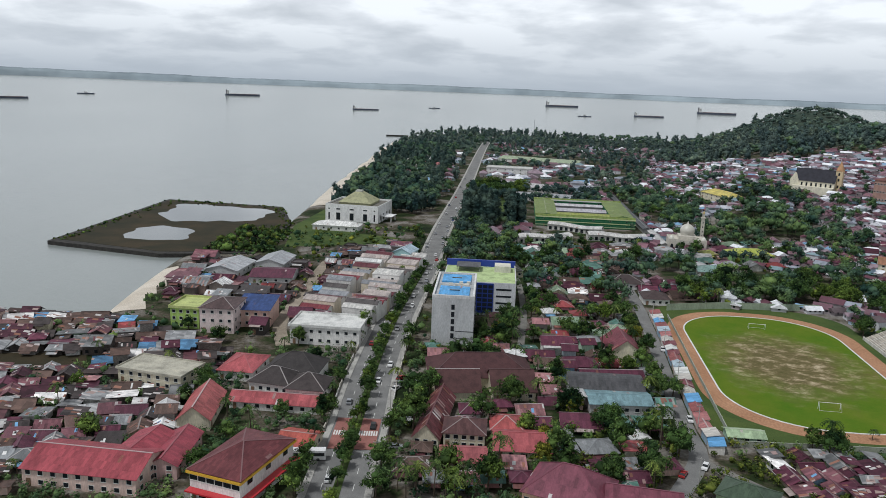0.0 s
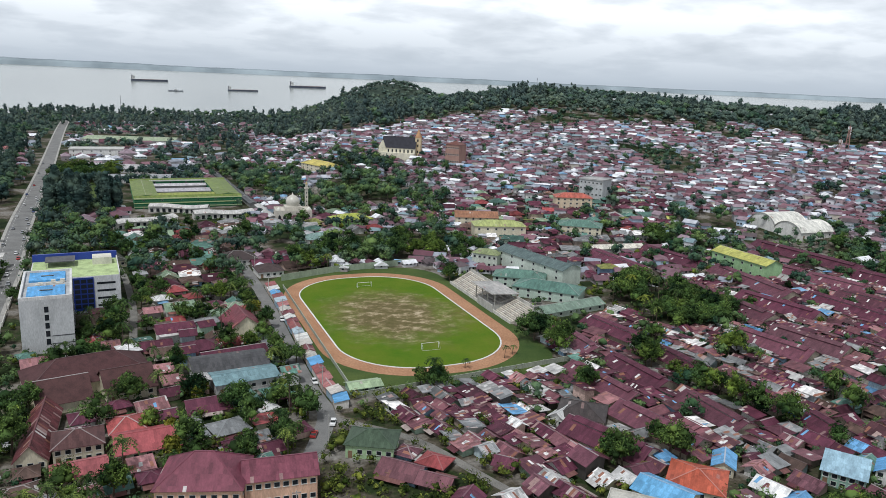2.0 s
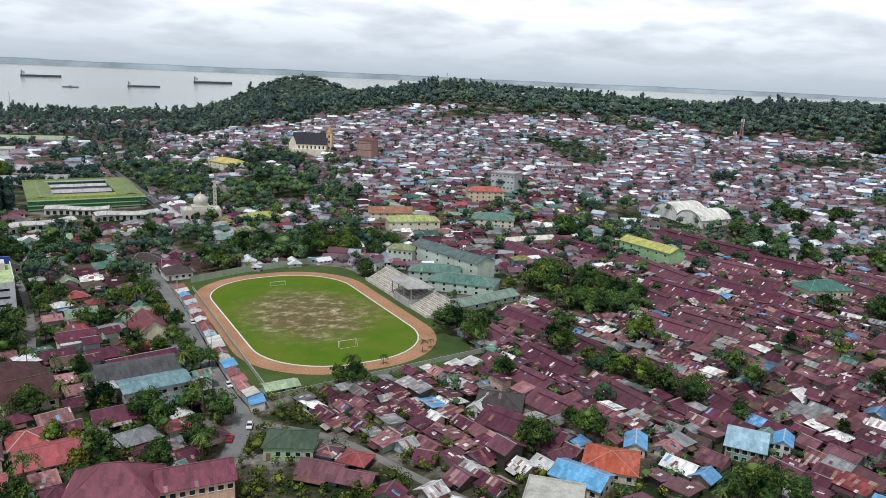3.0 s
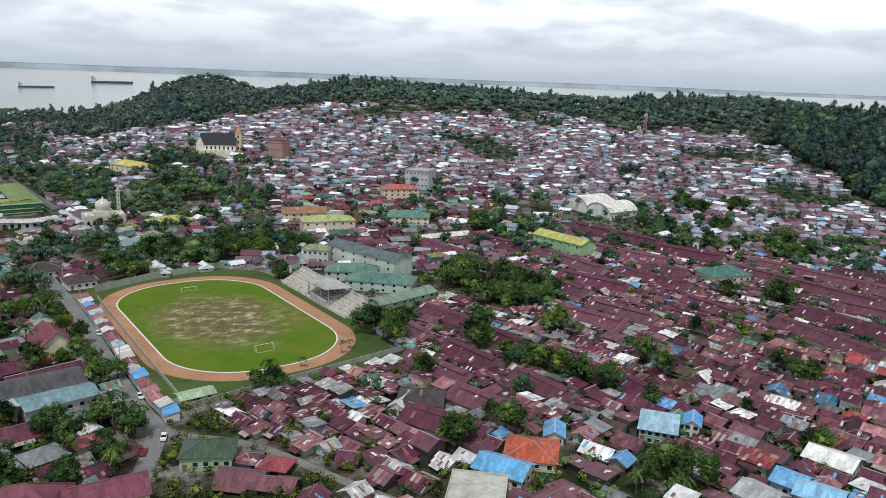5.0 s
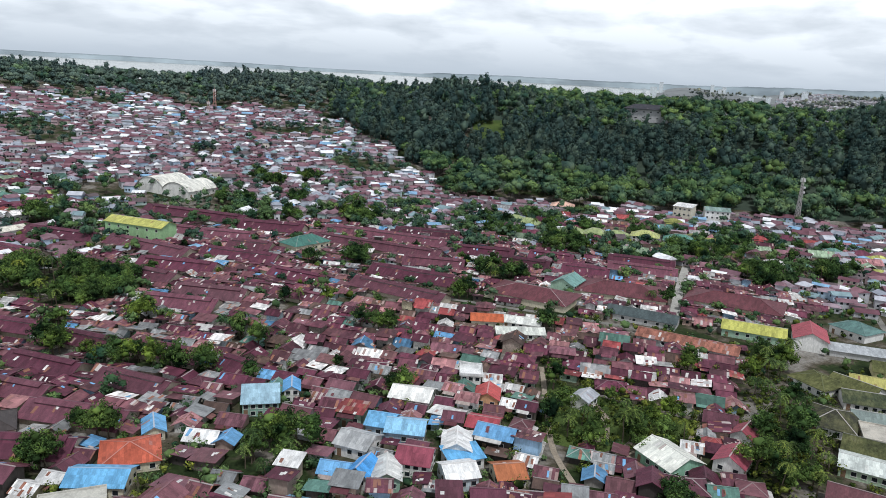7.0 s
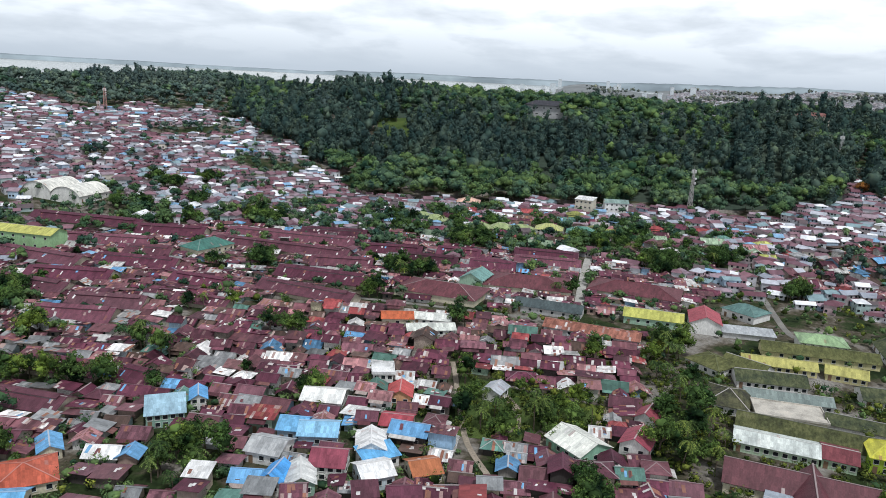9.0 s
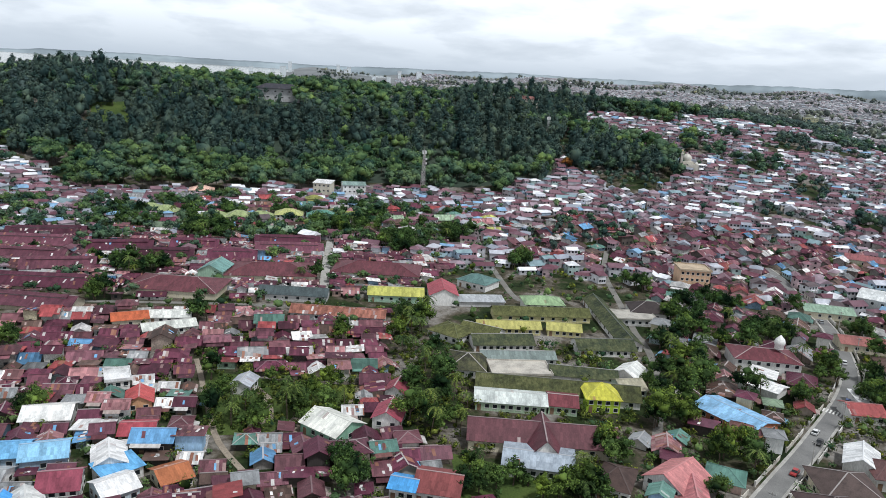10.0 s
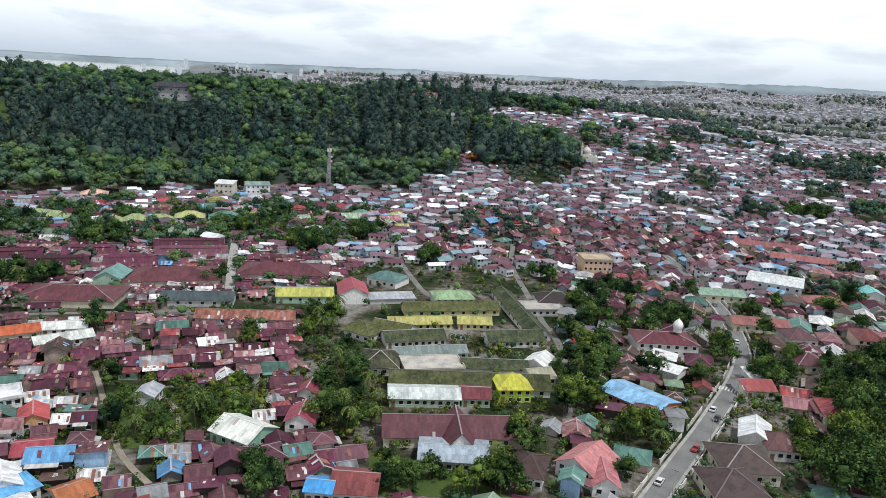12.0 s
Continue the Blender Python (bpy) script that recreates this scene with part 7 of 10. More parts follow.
def kiosks():
    """Small market stalls between the street and the track."""
    paints = [((0.16, 0.05, 0.06), "maroon"), ((0.60, 0.60, 0.58), "white"), ((0.12, 0.32, 0.58), "blue"), ((0.24, 0.08, 0.08), "dark red"), ((0.36, 0.44, 0.50), "pale blue"), ((0.36, 0.15, 0.15), "pinkish"), ((0.45, 0.43, 0.40), "grey")]
    i = 0
    for k, p in enumerate(FIELD_ST[:-1]):
        if not 206 < p.y < 352:
            continue
        q = p - side_of(FIELD_ST, k) * 5.4
        d = FIELD_ST[k + 1] - p
        col, word = paints[i % 7] if i % 3 else shop_rnd.choice(paints)
        building("kiosk", q.x, q.y, d.length * 0.97, shop_rnd.uniform(3.8, 4.8), shop_rnd.uniform(2.4, 3.0), math.degrees(math.atan2(d.y, d.x)), shop_rnd.choice(("shed", "gable")), 0.8, col, shop_rnd.choice(((0.5, 0.4, 0.35), (0.6, 0.58, 0.55), (0.3, 0.4, 0.5))), 1, None, "small market stall with a %s metal roof" % word, "kiosk", over=0.3, group="stalls beside the field")
        i += 1


kiosks()
hotel()
white_office()
mosque(170, 516, 1, 0.85, "cream mosque with a large pale dome and arches", (184.5, 528, 25))
mosque(648, -372, height(648, -372), 0.75, "small white mosque among the hillside houses", (640, -362, 20))
church()
grandstand()
boundary_wall([(113, 361), (144, 368), (199, 369)], 3.4, (0.30, 0.36, 0.27), "weathered pale green wall behind the running track")
boundary_wall([(92, 214), (130, 213), (187, 212), (206, 224)], 1.9, (0.34, 0.36, 0.30), "weathered grey-green wall along the field")
boundary_wall([(92, 214), (99, 268), (110, 350)], 1.6, (0.33, 0.35, 0.30), "low grey wall beside the field street")
def verge_walls(line, off, i0, i1, label):
    """Garden walls in lengths along a street, open at the gates."""
    t = thing("garden_wall", label, "wall")
    for i in range(i0, i1):
        if i % 4 == 3:
            continue
        a, b = line[i] + side_of(line, i) * off, line[i + 1] + side_of(line, i + 1) * off
        d = b - a
        m = Mesh(M_CONC)
        m.box(0, d.length - 0.05, -0.12, 0.12, -0.3, 1.5)
        m.box(0, 0.45, -0.22, 0.22, -0.3, 1.85)
        part("panel", m, t, wall_rnd.choice(((0.62, 0.60, 0.56), (0.55, 0.52, 0.46), (0.66, 0.65, 0.62))), m=pose(a.x, a.y, height(a.x, a.y), 0, 0, math.degrees(math.atan2(d.y, d.x))))


wall_rnd = random.Random(61)
verge_walls(BOULEVARD, -9.9, 14, 62, "pale concrete balustrade beside the boulevard")
verge_walls(BOULEVARD, 9.9, 14, 62, "pale concrete balustrade beside the boulevard")
verge_walls(EAST, -4.6, 8, 46, "pale rendered garden wall along the town road")
verge_walls(EAST, 4.4, 8, 44, "pale rendered garden wall along the town road")


def utility_pole(x, y, turn):
    t = thing("utility_pole", "grey concrete power pole with a crossarm", "pole", pose(x, y, height(x, y), 0, 0, turn), "power poles along the streets")
    m = Mesh(M_CONC); m.tube([(0, 0, -0.4), (0, 0, 9.2)], [0.17, 0.11], 8); part("shaft", m, t, (0.42, 0.41, 0.39))
    m = Mesh(M_PLAIN); m.box(-1.0, 1.0, -0.06, 0.06, 8.5, 8.65); arm = part("crossarm", m, t, (0.2, 0.2, 0.2))
    for u in (-0.9, -0.3, 0.3, 0.9):
        m = Mesh(M_PLAIN); m.tube([(u, 0, 8.65), (u, 0, 8.9)], [0.05, 0.07], 6); part("insulator", m, arm, (0.5, 0.48, 0.45))


for line_, off_, i0_, step_ in ((EAST, 3.95, 9, 6), (FIELD_ST, -3.2, 6, 6), (BOULEVARD, 9.3, 16, 7)):
    for i_ in range(i0_, min(len(line_) - 1, i0_ + 8 * step_), step_):
        p_ = line_[i_] + side_of(line_, i_) * off_
        d_ = line_[i_ + 1] - line_[i_]
        utility_pole(p_.x, p_.y, math.degrees(math.atan2(d_.y, d_.x)) + 90)

lattice_tower(629, -116, 38, 1.7, (0.45, 0.42, 0.42), "grey lattice cell tower with white antennas")
lattice_tower(749, -267, 27, 1.6, (0.5, 0.5, 0.5), "slim grey lattice mast on the slope")
lattice_tower(743, 469, 25, 2.0, (0.45, 0.25, 0.22), "reddish lattice cell tower above the houses")
lattice_tower(728, 467, 14, 1.6, (0.45, 0.30, 0.27), "short reddish lattice mast above the houses")
for az_, r_, h_, w_ in ((82.1, 1500, 62, 0.9), (83.1, 1500, 56, 0.9), (86.8, 1350, 52, 1.8)):
    pole(r_ * math.sin(radians(az_)), r_ * math.cos(radians(az_)), h_, w_, (0.16, 0.18, 0.2), "tall dark chimney far behind the forest", "chimney")
pole(1160 * math.sin(radians(36.36)), 1160 * math.cos(radians(36.36)), 26, 0.5, (0.3, 0.32, 0.35), "thin mast on the wooded ridge")
pole(1850 * math.sin(radians(6.5)), 1850 * math.cos(radians(6.5)), 38, 0.7, (0.35, 0.36, 0.38), "thin mast near the point")
# white dome on the villa by the eastern road
dome_t = thing("cupola", "small white dome on a drum on the villa roof", "dome", pose(243, -190, 8.2))
dm_ = Mesh(M_PAINT); dm_.lathe([(1.7, 0), (1.7, 1.4), (2.0, 1.8), (2.1, 2.8), (1.7, 3.9), (0.8, 4.8), (0.1, 5.6), (0, 5.7)], 16); part("shell", dm_, dome_t, (0.72, 0.72, 0.7), smooth_faces=True)
building("lookout_house", 880, 8, 46, 18, 13, -90, "hip", 5, (0.04, 0.04, 0.05), (0.40, 0.40, 0.41), 2, (8, 2), "dark-roofed lookout house on the wooded hilltop", "house", wide=True, over=3.0)
building("hill_house", 900, -286, 36, 14, 9, -110, "hip", 3.5, (0.20, 0.09, 0.08), (0.62, 0.58, 0.5), 1, (6, 2), "cream house with a brown roof on the ridge", "house")
building("yellow_block", 1090, -836, 22, 14, 16, -125, "flat", 0.8, (0.5, 0.5, 0.4), (0.62, 0.60, 0.38), 4, (6, 2), "pale yellow block standing above the houses", "block", rmat=M_CONC)
# pale towers of the harbour town in the distance
far_rnd = random.Random(14)
for k_ in range(14):
    az_, r_ = far_rnd.uniform(86, 100), far_rnd.uniform(3300, 4300)
    building("tower_block", r_ * math.sin(radians(az_)), r_ * math.cos(radians(az_)), far_rnd.uniform(14, 24), 16, far_rnd.uniform(26, 58), -90, "flat", 1, (0.6, 0.62, 0.64), (0.62, 0.66, 0.69), 6, (3, 0), "distant pale tower block in the haze", "tower block", rmat=M_CONC)


# ---------------------------------------------------------------- reclaimed land with ponds
def polygon_slab(name, pts, z0, z1, mat, label, category, parent=None):
    m = Mesh(mat)
    slab(m, pts[::-1] if sum(a[0] * b[1] - b[0] * a[1] for a, b in zip(pts, pts[1:] + pts[:1])) < 0 else pts, z0, z1)
    return part(name, m, parent, label=label) if parent else tagged(part(name, m), label, category, kind="structure")


POLDER = [(-254, 468), (-244, 654), (-139, 634), (-116, 560), (-119, 453), (-173, 443)]
polygon_slab("embankment", POLDER, -7, 0.5, M_STONE, "dark stone embankment of reclaimed land in the bay", "embankment")
inner_ = [(-249, 474), (-240, 648), (-142, 629), (-120, 558), (-122, 458), (-174, 449)]
polygon_slab("marsh", inner_, 0.3, 0.62, M_MARSH, "brown marsh grass on the reclaimed land", "marsh")


def soft(pts):
    """A closed outline rounded through its corners."""
    line = smooth_line(pts[-2:] + pts + pts[:2], 4.0)
    p = [(v.x, v.y) for v in line]
    a = min(range(len(p)), key=lambda i: math.hypot(p[i][0] - pts[0][0], p[i][1] - pts[0][1]))
    b = min(range(len(p)), key=lambda i: math.hypot(p[i][0] - pts[-1][0], p[i][1] - pts[-1][1]) + (0 if i > a else 1e6))
    out = p[a:b + 1]
    return [(x + 1.6 * math.sin(0.31 * y + x * 0.11), y + 1.8 * math.sin(0.27 * x + y * 0.13)) for x, y in out]


polygon_slab("pond_water_north", soft([(-224, 573), (-222, 600), (-223, 631), (-180, 624), (-141, 613), (-143, 590), (-147, 563), (-172, 557), (-203, 551)]), 0.4, 0.68, M_POND, "shallow pond reflecting the bright sky", "pond")
polygon_slab("pond_water_south", soft([(-213, 485), (-213, 526), (-181, 523), (-173, 486), (-192, 482)]), 0.4, 0.68, M_POND, "shallow pond reflecting the bright sky", "pond")
polygon_slab("lawn_office", [(-113, 553), (-100, 650), (-92, 625), (-95, 572), (-60, 560), (-62, 530), (-30, 520), (-38, 500), (-104, 478)], -0.5, 0.02, M_LAWN, "green lawn beside the white office", "lawn")
polygon_slab("lawn_park", [(42, 640), (40, 760), (66, 760), (66, 640)], -0.5, 0.02, M_LAWN, "green lawn between dark trees", "lawn")
polygon_slab("red_crossing_west", [(-32.2, 203), (-32, 224), (-26.4, 224), (-26.6, 203)], 0, 0.104, M_REDPAVE, "red coated crossing on the boulevard", "crossing")
polygon_slab("red_crossing_east", [(-24.3, 203), (-24.1, 224), (-18.0, 224), (-18.2, 203)], 0, 0.104, M_REDPAVE, "red coated crossing on the boulevard", "crossing")


def zebra(x0, x1, y, n, label):
    t = thing("zebra_crossing", label, "crossing", kind="structure")
    for i in range(n):
        x = x0 + (x1 - x0) * (i + 0.5) / n
        m = Mesh(M_WHITE); m.box(x - 0.25, x + 0.25, y - 1.6, y + 1.6, 0.02, 0.118)
        part("stripe", m, t)


zebra(-32, -26.6, 213.5, 7, "white zebra stripes on the red crossing")
zebra(-24.2, -18.2, 213.5, 8, "white zebra stripes on the red crossing")
# zebra on the eastern road
zt_ = thing("zebra_crossing", "white zebra stripes on the asphalt road", "crossing", pose(203, -186, 0, 0, 0, -50), kind="structure")
for i_ in range(9):
    zm_ = Mesh(M_WHITE); zm_.box(-1.8, 1.8, -4.6 + i_ * 1.1, -4.1 + i_ * 1.1, 0.0, 0.118); part("stripe", zm_, zt_)


# ---------------------------------------------------------------- ships
def ship(x, y, length, kind, turn=0):
    z = float(sea_level(np.array([x]), np.array([y]))[0])
    az = math.degrees(math.atan2(x, y))
    tug = kind == "tugboat"
    t = thing(kind, "small dark tugboat with a white wheelhouse" if tug else "long grey cargo ship at anchor in the bay", "ship", pose(x, y, z, 0, 0, -az + turn), "ships at anchor")
    L, B, D = length / 2, length * (0.12 if tug else 0.075), length * (0.055 if tug else 0.045)
    sections = [(-1.0, 0.75, 1.05), (-0.9, 1.0, 1.0), (0.0, 1.0, 0.95), (0.7, 1.0, 1.0), (0.9, 0.6, 1.12), (1.0, 0.05, 1.25)]
    vs, fs = [], []
    for s, wd, up in sections:
        for sx, zz in ((-1, -1.5), (-1, D * up), (1, D * up), (1, -1.5)):
            vs.append((s * L, sx * B * wd * (0.9 if zz < 0 else 1), zz))
    for i in range(len(sections) - 1):
        k = 4 * i
        fs += [(k, k + 4, k + 5, k + 1), (k + 1, k + 5, k + 6, k + 2), (k + 2, k + 6, k + 7, k + 3)]
    fs += [(0, 1, 2, 3), (20, 23, 22, 21)]
    m = Mesh(M_HULL); m.shell(vs, fs); part("hull", m, t)
    x0 = -0.1 if tug else -0.92
    w = 0.3 if tug else 0.14
    hb = D * (1.1 if tug else 1.7)
    cabin = box_part("superstructure", t, x0 * L, (x0 + w) * L, -B * 0.8, B * 0.8, D * 0.95, D + hb, M_PLAIN, (0.62, 0.62, 0.6), "whitish superstructure")
    box_part("bridge_deck", cabin, (x0 + 0.01) * L, (x0 + w * 0.8) * L, -B, B, D + hb, D + hb * 1.35, M_PLAIN, (0.6, 0.6, 0.58))
    box_part("funnel", t, (x0 - 0.04) * L, (x0 + 0.02) * L, -B * 0.25, B * 0.25, D, D + hb * 1.6, M_PLAIN, (0.14, 0.14, 0.16))
    if not tug:
        box_part("cargo_deck", t, -0.72 * L, 0.82 * L, -B * 0.7, B * 0.7, D * 0.9, D * 1.2, M_PLAIN, (0.28, 0.22, 0.2))
        for k in (-0.4, 0.1, 0.5):
            m = Mesh(M_PLAIN); m.tube([(k * L, 0, D), (k * L, 0, D * 2.3)], [0.7, 0.5], 6); part("mast", m, t, (0.4, 0.4, 0.4))


for x_, y_, l_len, k_ in ((-1507, 2588, 133, "cargo_ship"), (-1421, 2980, 62, "tugboat"), (-905, 3345, 147, "cargo_ship"), (-313, 2873, 98, "cargo_ship"), (-58, 3108, 46, "tugboat"), (515, 3471, 148, "cargo_ship"), (526, 2939, 52, "tugboat"), (790, 3001, 115, "cargo_ship"), (1144, 3254, 159, "cargo_ship")):
    ship(x_, y_, l_len, k_, 4)


# ---------------------------------------------------------------- cars
def car_meshes():
    body = Mesh(M_PAINT)
    prof = [(-2.1, 0.35), (-2.1, 0.85), (-1.2, 0.98), (1.0, 0.98), (2.0, 0.82), (2.1, 0.4)]
    vs = [(x, s * 0.86, z) for s in (-1, 1) for x, z in prof]
    n = len(prof)
    body.shell(vs, [tuple(range(n)), tuple(range(2 * n - 1, n - 1, -1))] + [(i, i + n, (i + 1) % n + n, (i + 1) % n) for i in range(n)])
    body.box(-1.25, 0.35, -0.70, 0.70, 1.42, 1.50)
    glass = Mesh(M_CARGLASS)
    g = [(-1.75, -0.8, 0.95), (1.05, -0.8, 0.95), (1.05, 0.8, 0.95), (-1.75, 0.8, 0.95), (-1.3, -0.7, 1.43), (0.4, -0.7, 1.43), (0.4, 0.7, 1.43), (-1.3, 0.7, 1.43)]
    glass.shell(g, [(0, 1, 5, 4), (1, 2, 6, 5), (2, 3, 7, 6), (3, 0, 4, 7)])
    wheel = Mesh(M_RUBBER)
    wheel.tube([(0, -0.1, 0), (0, 0.1, 0)], [0.32, 0.32], 10)
    return body.data("body"), glass.data("windows"), wheel.data("wheel")


CAR = car_meshes()
CAR_PAINT = [((0.70, 0.70, 0.70), "white"), ((0.70, 0.70, 0.70), "white"), ((0.02, 0.02, 0.022), "black"), ((0.30, 0.31, 0.33), "silver"), ((0.30, 0.31, 0.33), "silver"), ((0.35, 0.03, 0.03), "red"), ((0.05, 0.08, 0.2), "blue")]
car_rnd = random.Random(8)


def car(x, y, rot, paint=None, z=None):
    c, word = paint or car_rnd.choice(CAR_PAINT)
    z = height(x, y) + 0.1 if z is None else z
    t = thing("car", "%s car standing on the road" % word, "car", pose(x, y, z, 0, 0, rot), "cars in the streets")
    part("body", CAR[0], t, c)
    part("window_glass", CAR[1], t)
    for px in (-1.3, 1.3):
        for py in (-0.8, 0.8):
            part("wheel", CAR[2], t, m=pose(px, py, 0.32))


def cars_along(line, places):
    """Cars at given metres along a road and metres to its right."""
    run, i = 0.0, 0
    for at, off in sorted(places):
        while i < len(line) - 2 and run + (line[i + 1] - line[i]).length < at:
            run += (line[i + 1] - line[i]).length
            i += 1
        d = (line[i + 1] - line[i]).normalized()
        p = line[i] + d * (at - run) + side_of(line, i) * off
        car(p.x, p.y, math.degrees(math.atan2(d.y, d.x)) + (180 if off > 0 else 0), z=height(p.x, p.y) + 0.1)


cars_along(BOULEVARD, [(95, -3), (128, 5), (146, -5), (165, 3), (182, 5.6), (205, -5), (226, 3), (250, -3), (262, 5), (280, 3.2), (300, -5), (312, 5.5), (330, 3), (352, -3), (365, 5), (378, 3), (402, -5), (415, 5), (436, 3), (450, -3), (462, 5), (480, 3), (492, -4), (510, 5), (520, 3), (540, -3), (555, 5), (570, 3), (590, -5), (610, 4), (640, -3), (655, 4), (690, 5), (720, -4), (760, 4), (800, -4)])
cars_along(EAST, [(40, 1.35), (66, -1.35), (92, 1.35), (118, 1.35), (125, -1.35), (160, 1.35), (205, -1.35), (240, 1.35), (262, -1.35), (290, 1.35)])
cars_along(FIELD_ST, [(60, 2.2), (120, -2.4), (150, 2.4), (190, -2.2), (205, 2.0), (222, -2.4), (230, 2)])
for x_, y_, r_ in ((-15, 249, 60), (-14, 254, 60), (-14, 259, 60), (-12, 205, 10), (-9, 222, 80), (-9, 227, 80), (64, 268, 20), (71, 270, 10), (79, 271, 15), (328, -92, 0), (328, -97, 0), (327, -86, 0), (44, 196, 5), (50, 194, 5), (55, 199, 90), (-57, 245, 20), (-53, 247, 20)):
    car(x_, y_, r_, z=height(x_, y_))
# coach beside the office
bus_t = thing("coach", "white coach parked beside the office", "bus", pose(-37, 196, 0, 0, 0, 5))
box_part("body", bus_t, -5.5, 5.5, -1.25, 1.25, 0.45, 3.2, M_PAINT, (0.72, 0.72, 0.72))
for s_ in (-1, 1):
    box_part("window_band", bus_t, -5.0, 5.2, s_ * 1.27 - 0.03, s_ * 1.27 + 0.03, 1.6, 2.6, M_CARGLASS)
for px_ in (-3.6, 3.4):
    for py_ in (-1.1, 1.1):
        wm_ = Mesh(M_RUBBER); wm_.tube([(px_, py_ - 0.15, 0.5), (px_, py_ + 0.15, 0.5)], [0.5, 0.5], 10); part("wheel", wm_, bus_t)

# coloured trim of the office beside the school
office_ = next(o for o in scene.objects if o.name == "office_building")
for x0_, x1_, y0_, y1_ in ((-8.2, 8.2, -13.0, -12.35), (-8.2, 8.2, 12.35, 13.0), (-8.2, -7.6, -12.35, 12.35), (7.6, 8.2, -12.35, 12.35)):
    m_ = Mesh(M_PAINT); m_.box(x0_, x1_, y0_, y1_, 8.0, 8.7); part("fascia", m_, office_, (0.72, 0.42, 0.05), "yellow painted fascia board")
for x0_, x1_, y0_, y1_ in ((-7.5, 7.5, -14.6, -12.4), (7.65, 10.0, -12.0, 12.0)):
    m_ = Mesh(M_PAINT); m_.box(x0_, x1_, y0_, y1_, 3.7, 4.1); part("canopy", m_, office_, (0.50, 0.03, 0.04), "bright red canopy")
# ---------------------------------------------------------------- garden plots, trodden earth and rubble
def plot(name, pts, top, mat, label, category):
    polygon_slab(name, pts, -0.6, top, mat, label, category)


plot("garden_plot", [(251, 25), (241, 1), (236, -24), (219, -24), (211, -5), (203, 5), (204, 21), (229, 25)], -0.08, M_LAWN, "rough green grass of an open garden plot", "grass")
plot("garden_plot", [(188, -47), (177, -66), (157, -78), (165, -45)], -0.08, M_LAWN, "rough green grass between the kampung houses", "grass")
plot("trodden_yard", [(217, -5), (204, 1), (196, -1), (196, -7), (207, -11), (214, -9)], -0.05, M_DIRT, "bare trodden earth yard beside the hall", "earth")
plot("trodden_yard", [(237, -30), (223, -26), (209, -24), (209, -20), (223, -21), (236, -25)], -0.04, M_DIRT, "stony earth path beside the wine-red houses", "earth")
plot("garden_path", [(246, 12), (228, 3), (213, 2), (206, 9), (208, 11), (214, 5), (228, 6), (245, 15)], -0.03, M_DIRT, "pale trodden path through the garden plot", "path")
plot("garden_path", [(238, -10), (226, -4), (216, -9), (215, -6), (226, -1), (239, -7)], -0.02, M_DIRT, "pale trodden path through the garden plot", "path")
plot("rubble_yard", [(206, 29), (204, 20), (194, 20), (194, 28)], -0.05, M_RUBBLE, "yard strewn with pale rubble and litter", "rubble")
rub_rnd = random.Random(4)
rub_ = Mesh(M_RUBBLE)
for _ in range(240):
    x_, y_, s_ = rub_rnd.uniform(194, 206), rub_rnd.uniform(20, 29), rub_rnd.uniform(0.15, 0.5)
    lump(rub_, rub_rnd, (x_, y_, s_ * 0.2 - 0.05), s_, 0, 0.6, 0.35, 3, 5)
tagged(part("rubble", rub_), "broken pale concrete lumps lying on the ground", "rubble", kind="stuff")
plot("mud_creek", [(-170, 270), (-155, 272), (-136, 272), (-130, 260), (-142, 253), (-162, 254)], -0.04, M_MARSH, "bare mud creek between the waterside houses", "mud")
FOOT.append((-150, 262, 36, 13, 5))
# ---------------------------------------------------------------- what is taken already
GX, GY, CELL = -420, -860, 1.0
TAKEN = np.zeros((1800, 2300), bool)  # x, y cells


def cells(x, y):
    return np.clip(((np.asarray(x) - GX) / CELL).astype(int), 0, 1799), np.clip(((np.asarray(y) - GY) / CELL).astype(int), 0, 2299)


def rect_points(x, y, w, d, rot, grow=0.0):
    u = np.arange(-w / 2 - grow, w / 2 + grow + 0.01, 0.9)
    v = np.arange(-d / 2 - grow, d / 2 + grow + 0.01, 0.9)
    U, V = np.meshgrid(u, v)
    c, s = math.cos(radians(rot)), math.sin(radians(rot))
    return (x + U * c - V * s).ravel(), (y + U * s + V * c).ravel()


def claim(x, y, w, d, rot):
    TAKEN[cells(*rect_points(x, y, w, d, rot))] = True


def is_free(x, y, w, d, rot):
    return not TAKEN[cells(*rect_points(x, y, w, d, rot))].any()


for f_ in FOOT:
    claim(*f_)
for ln_, hw_ in ROADS:
    for i_ in range(len(ln_) - 1):
        a_, b_ = ln_[i_], ln_[i_ + 1]
        c_ = (a_ + b_) / 2
        if abs(c_.x) < 1300 and c_.y < 1400:
            claim(c_.x, c_.y, (b_ - a_).length + 2, 2 * hw_, math.degrees(math.atan2((b_ - a_).y, (b_ - a_).x)))
claim(*FIELD_C, 94, 160, FIELD_TURN)


def inside(poly, x, y):
    r = False
    for (ax, ay), (bx, by) in zip(poly, poly[1:] + poly[:1]):
        if (ay > y) != (by > y) and x < (bx - ax) * (y - ay) / (by - ay) + ax:
            r = not r
    return r


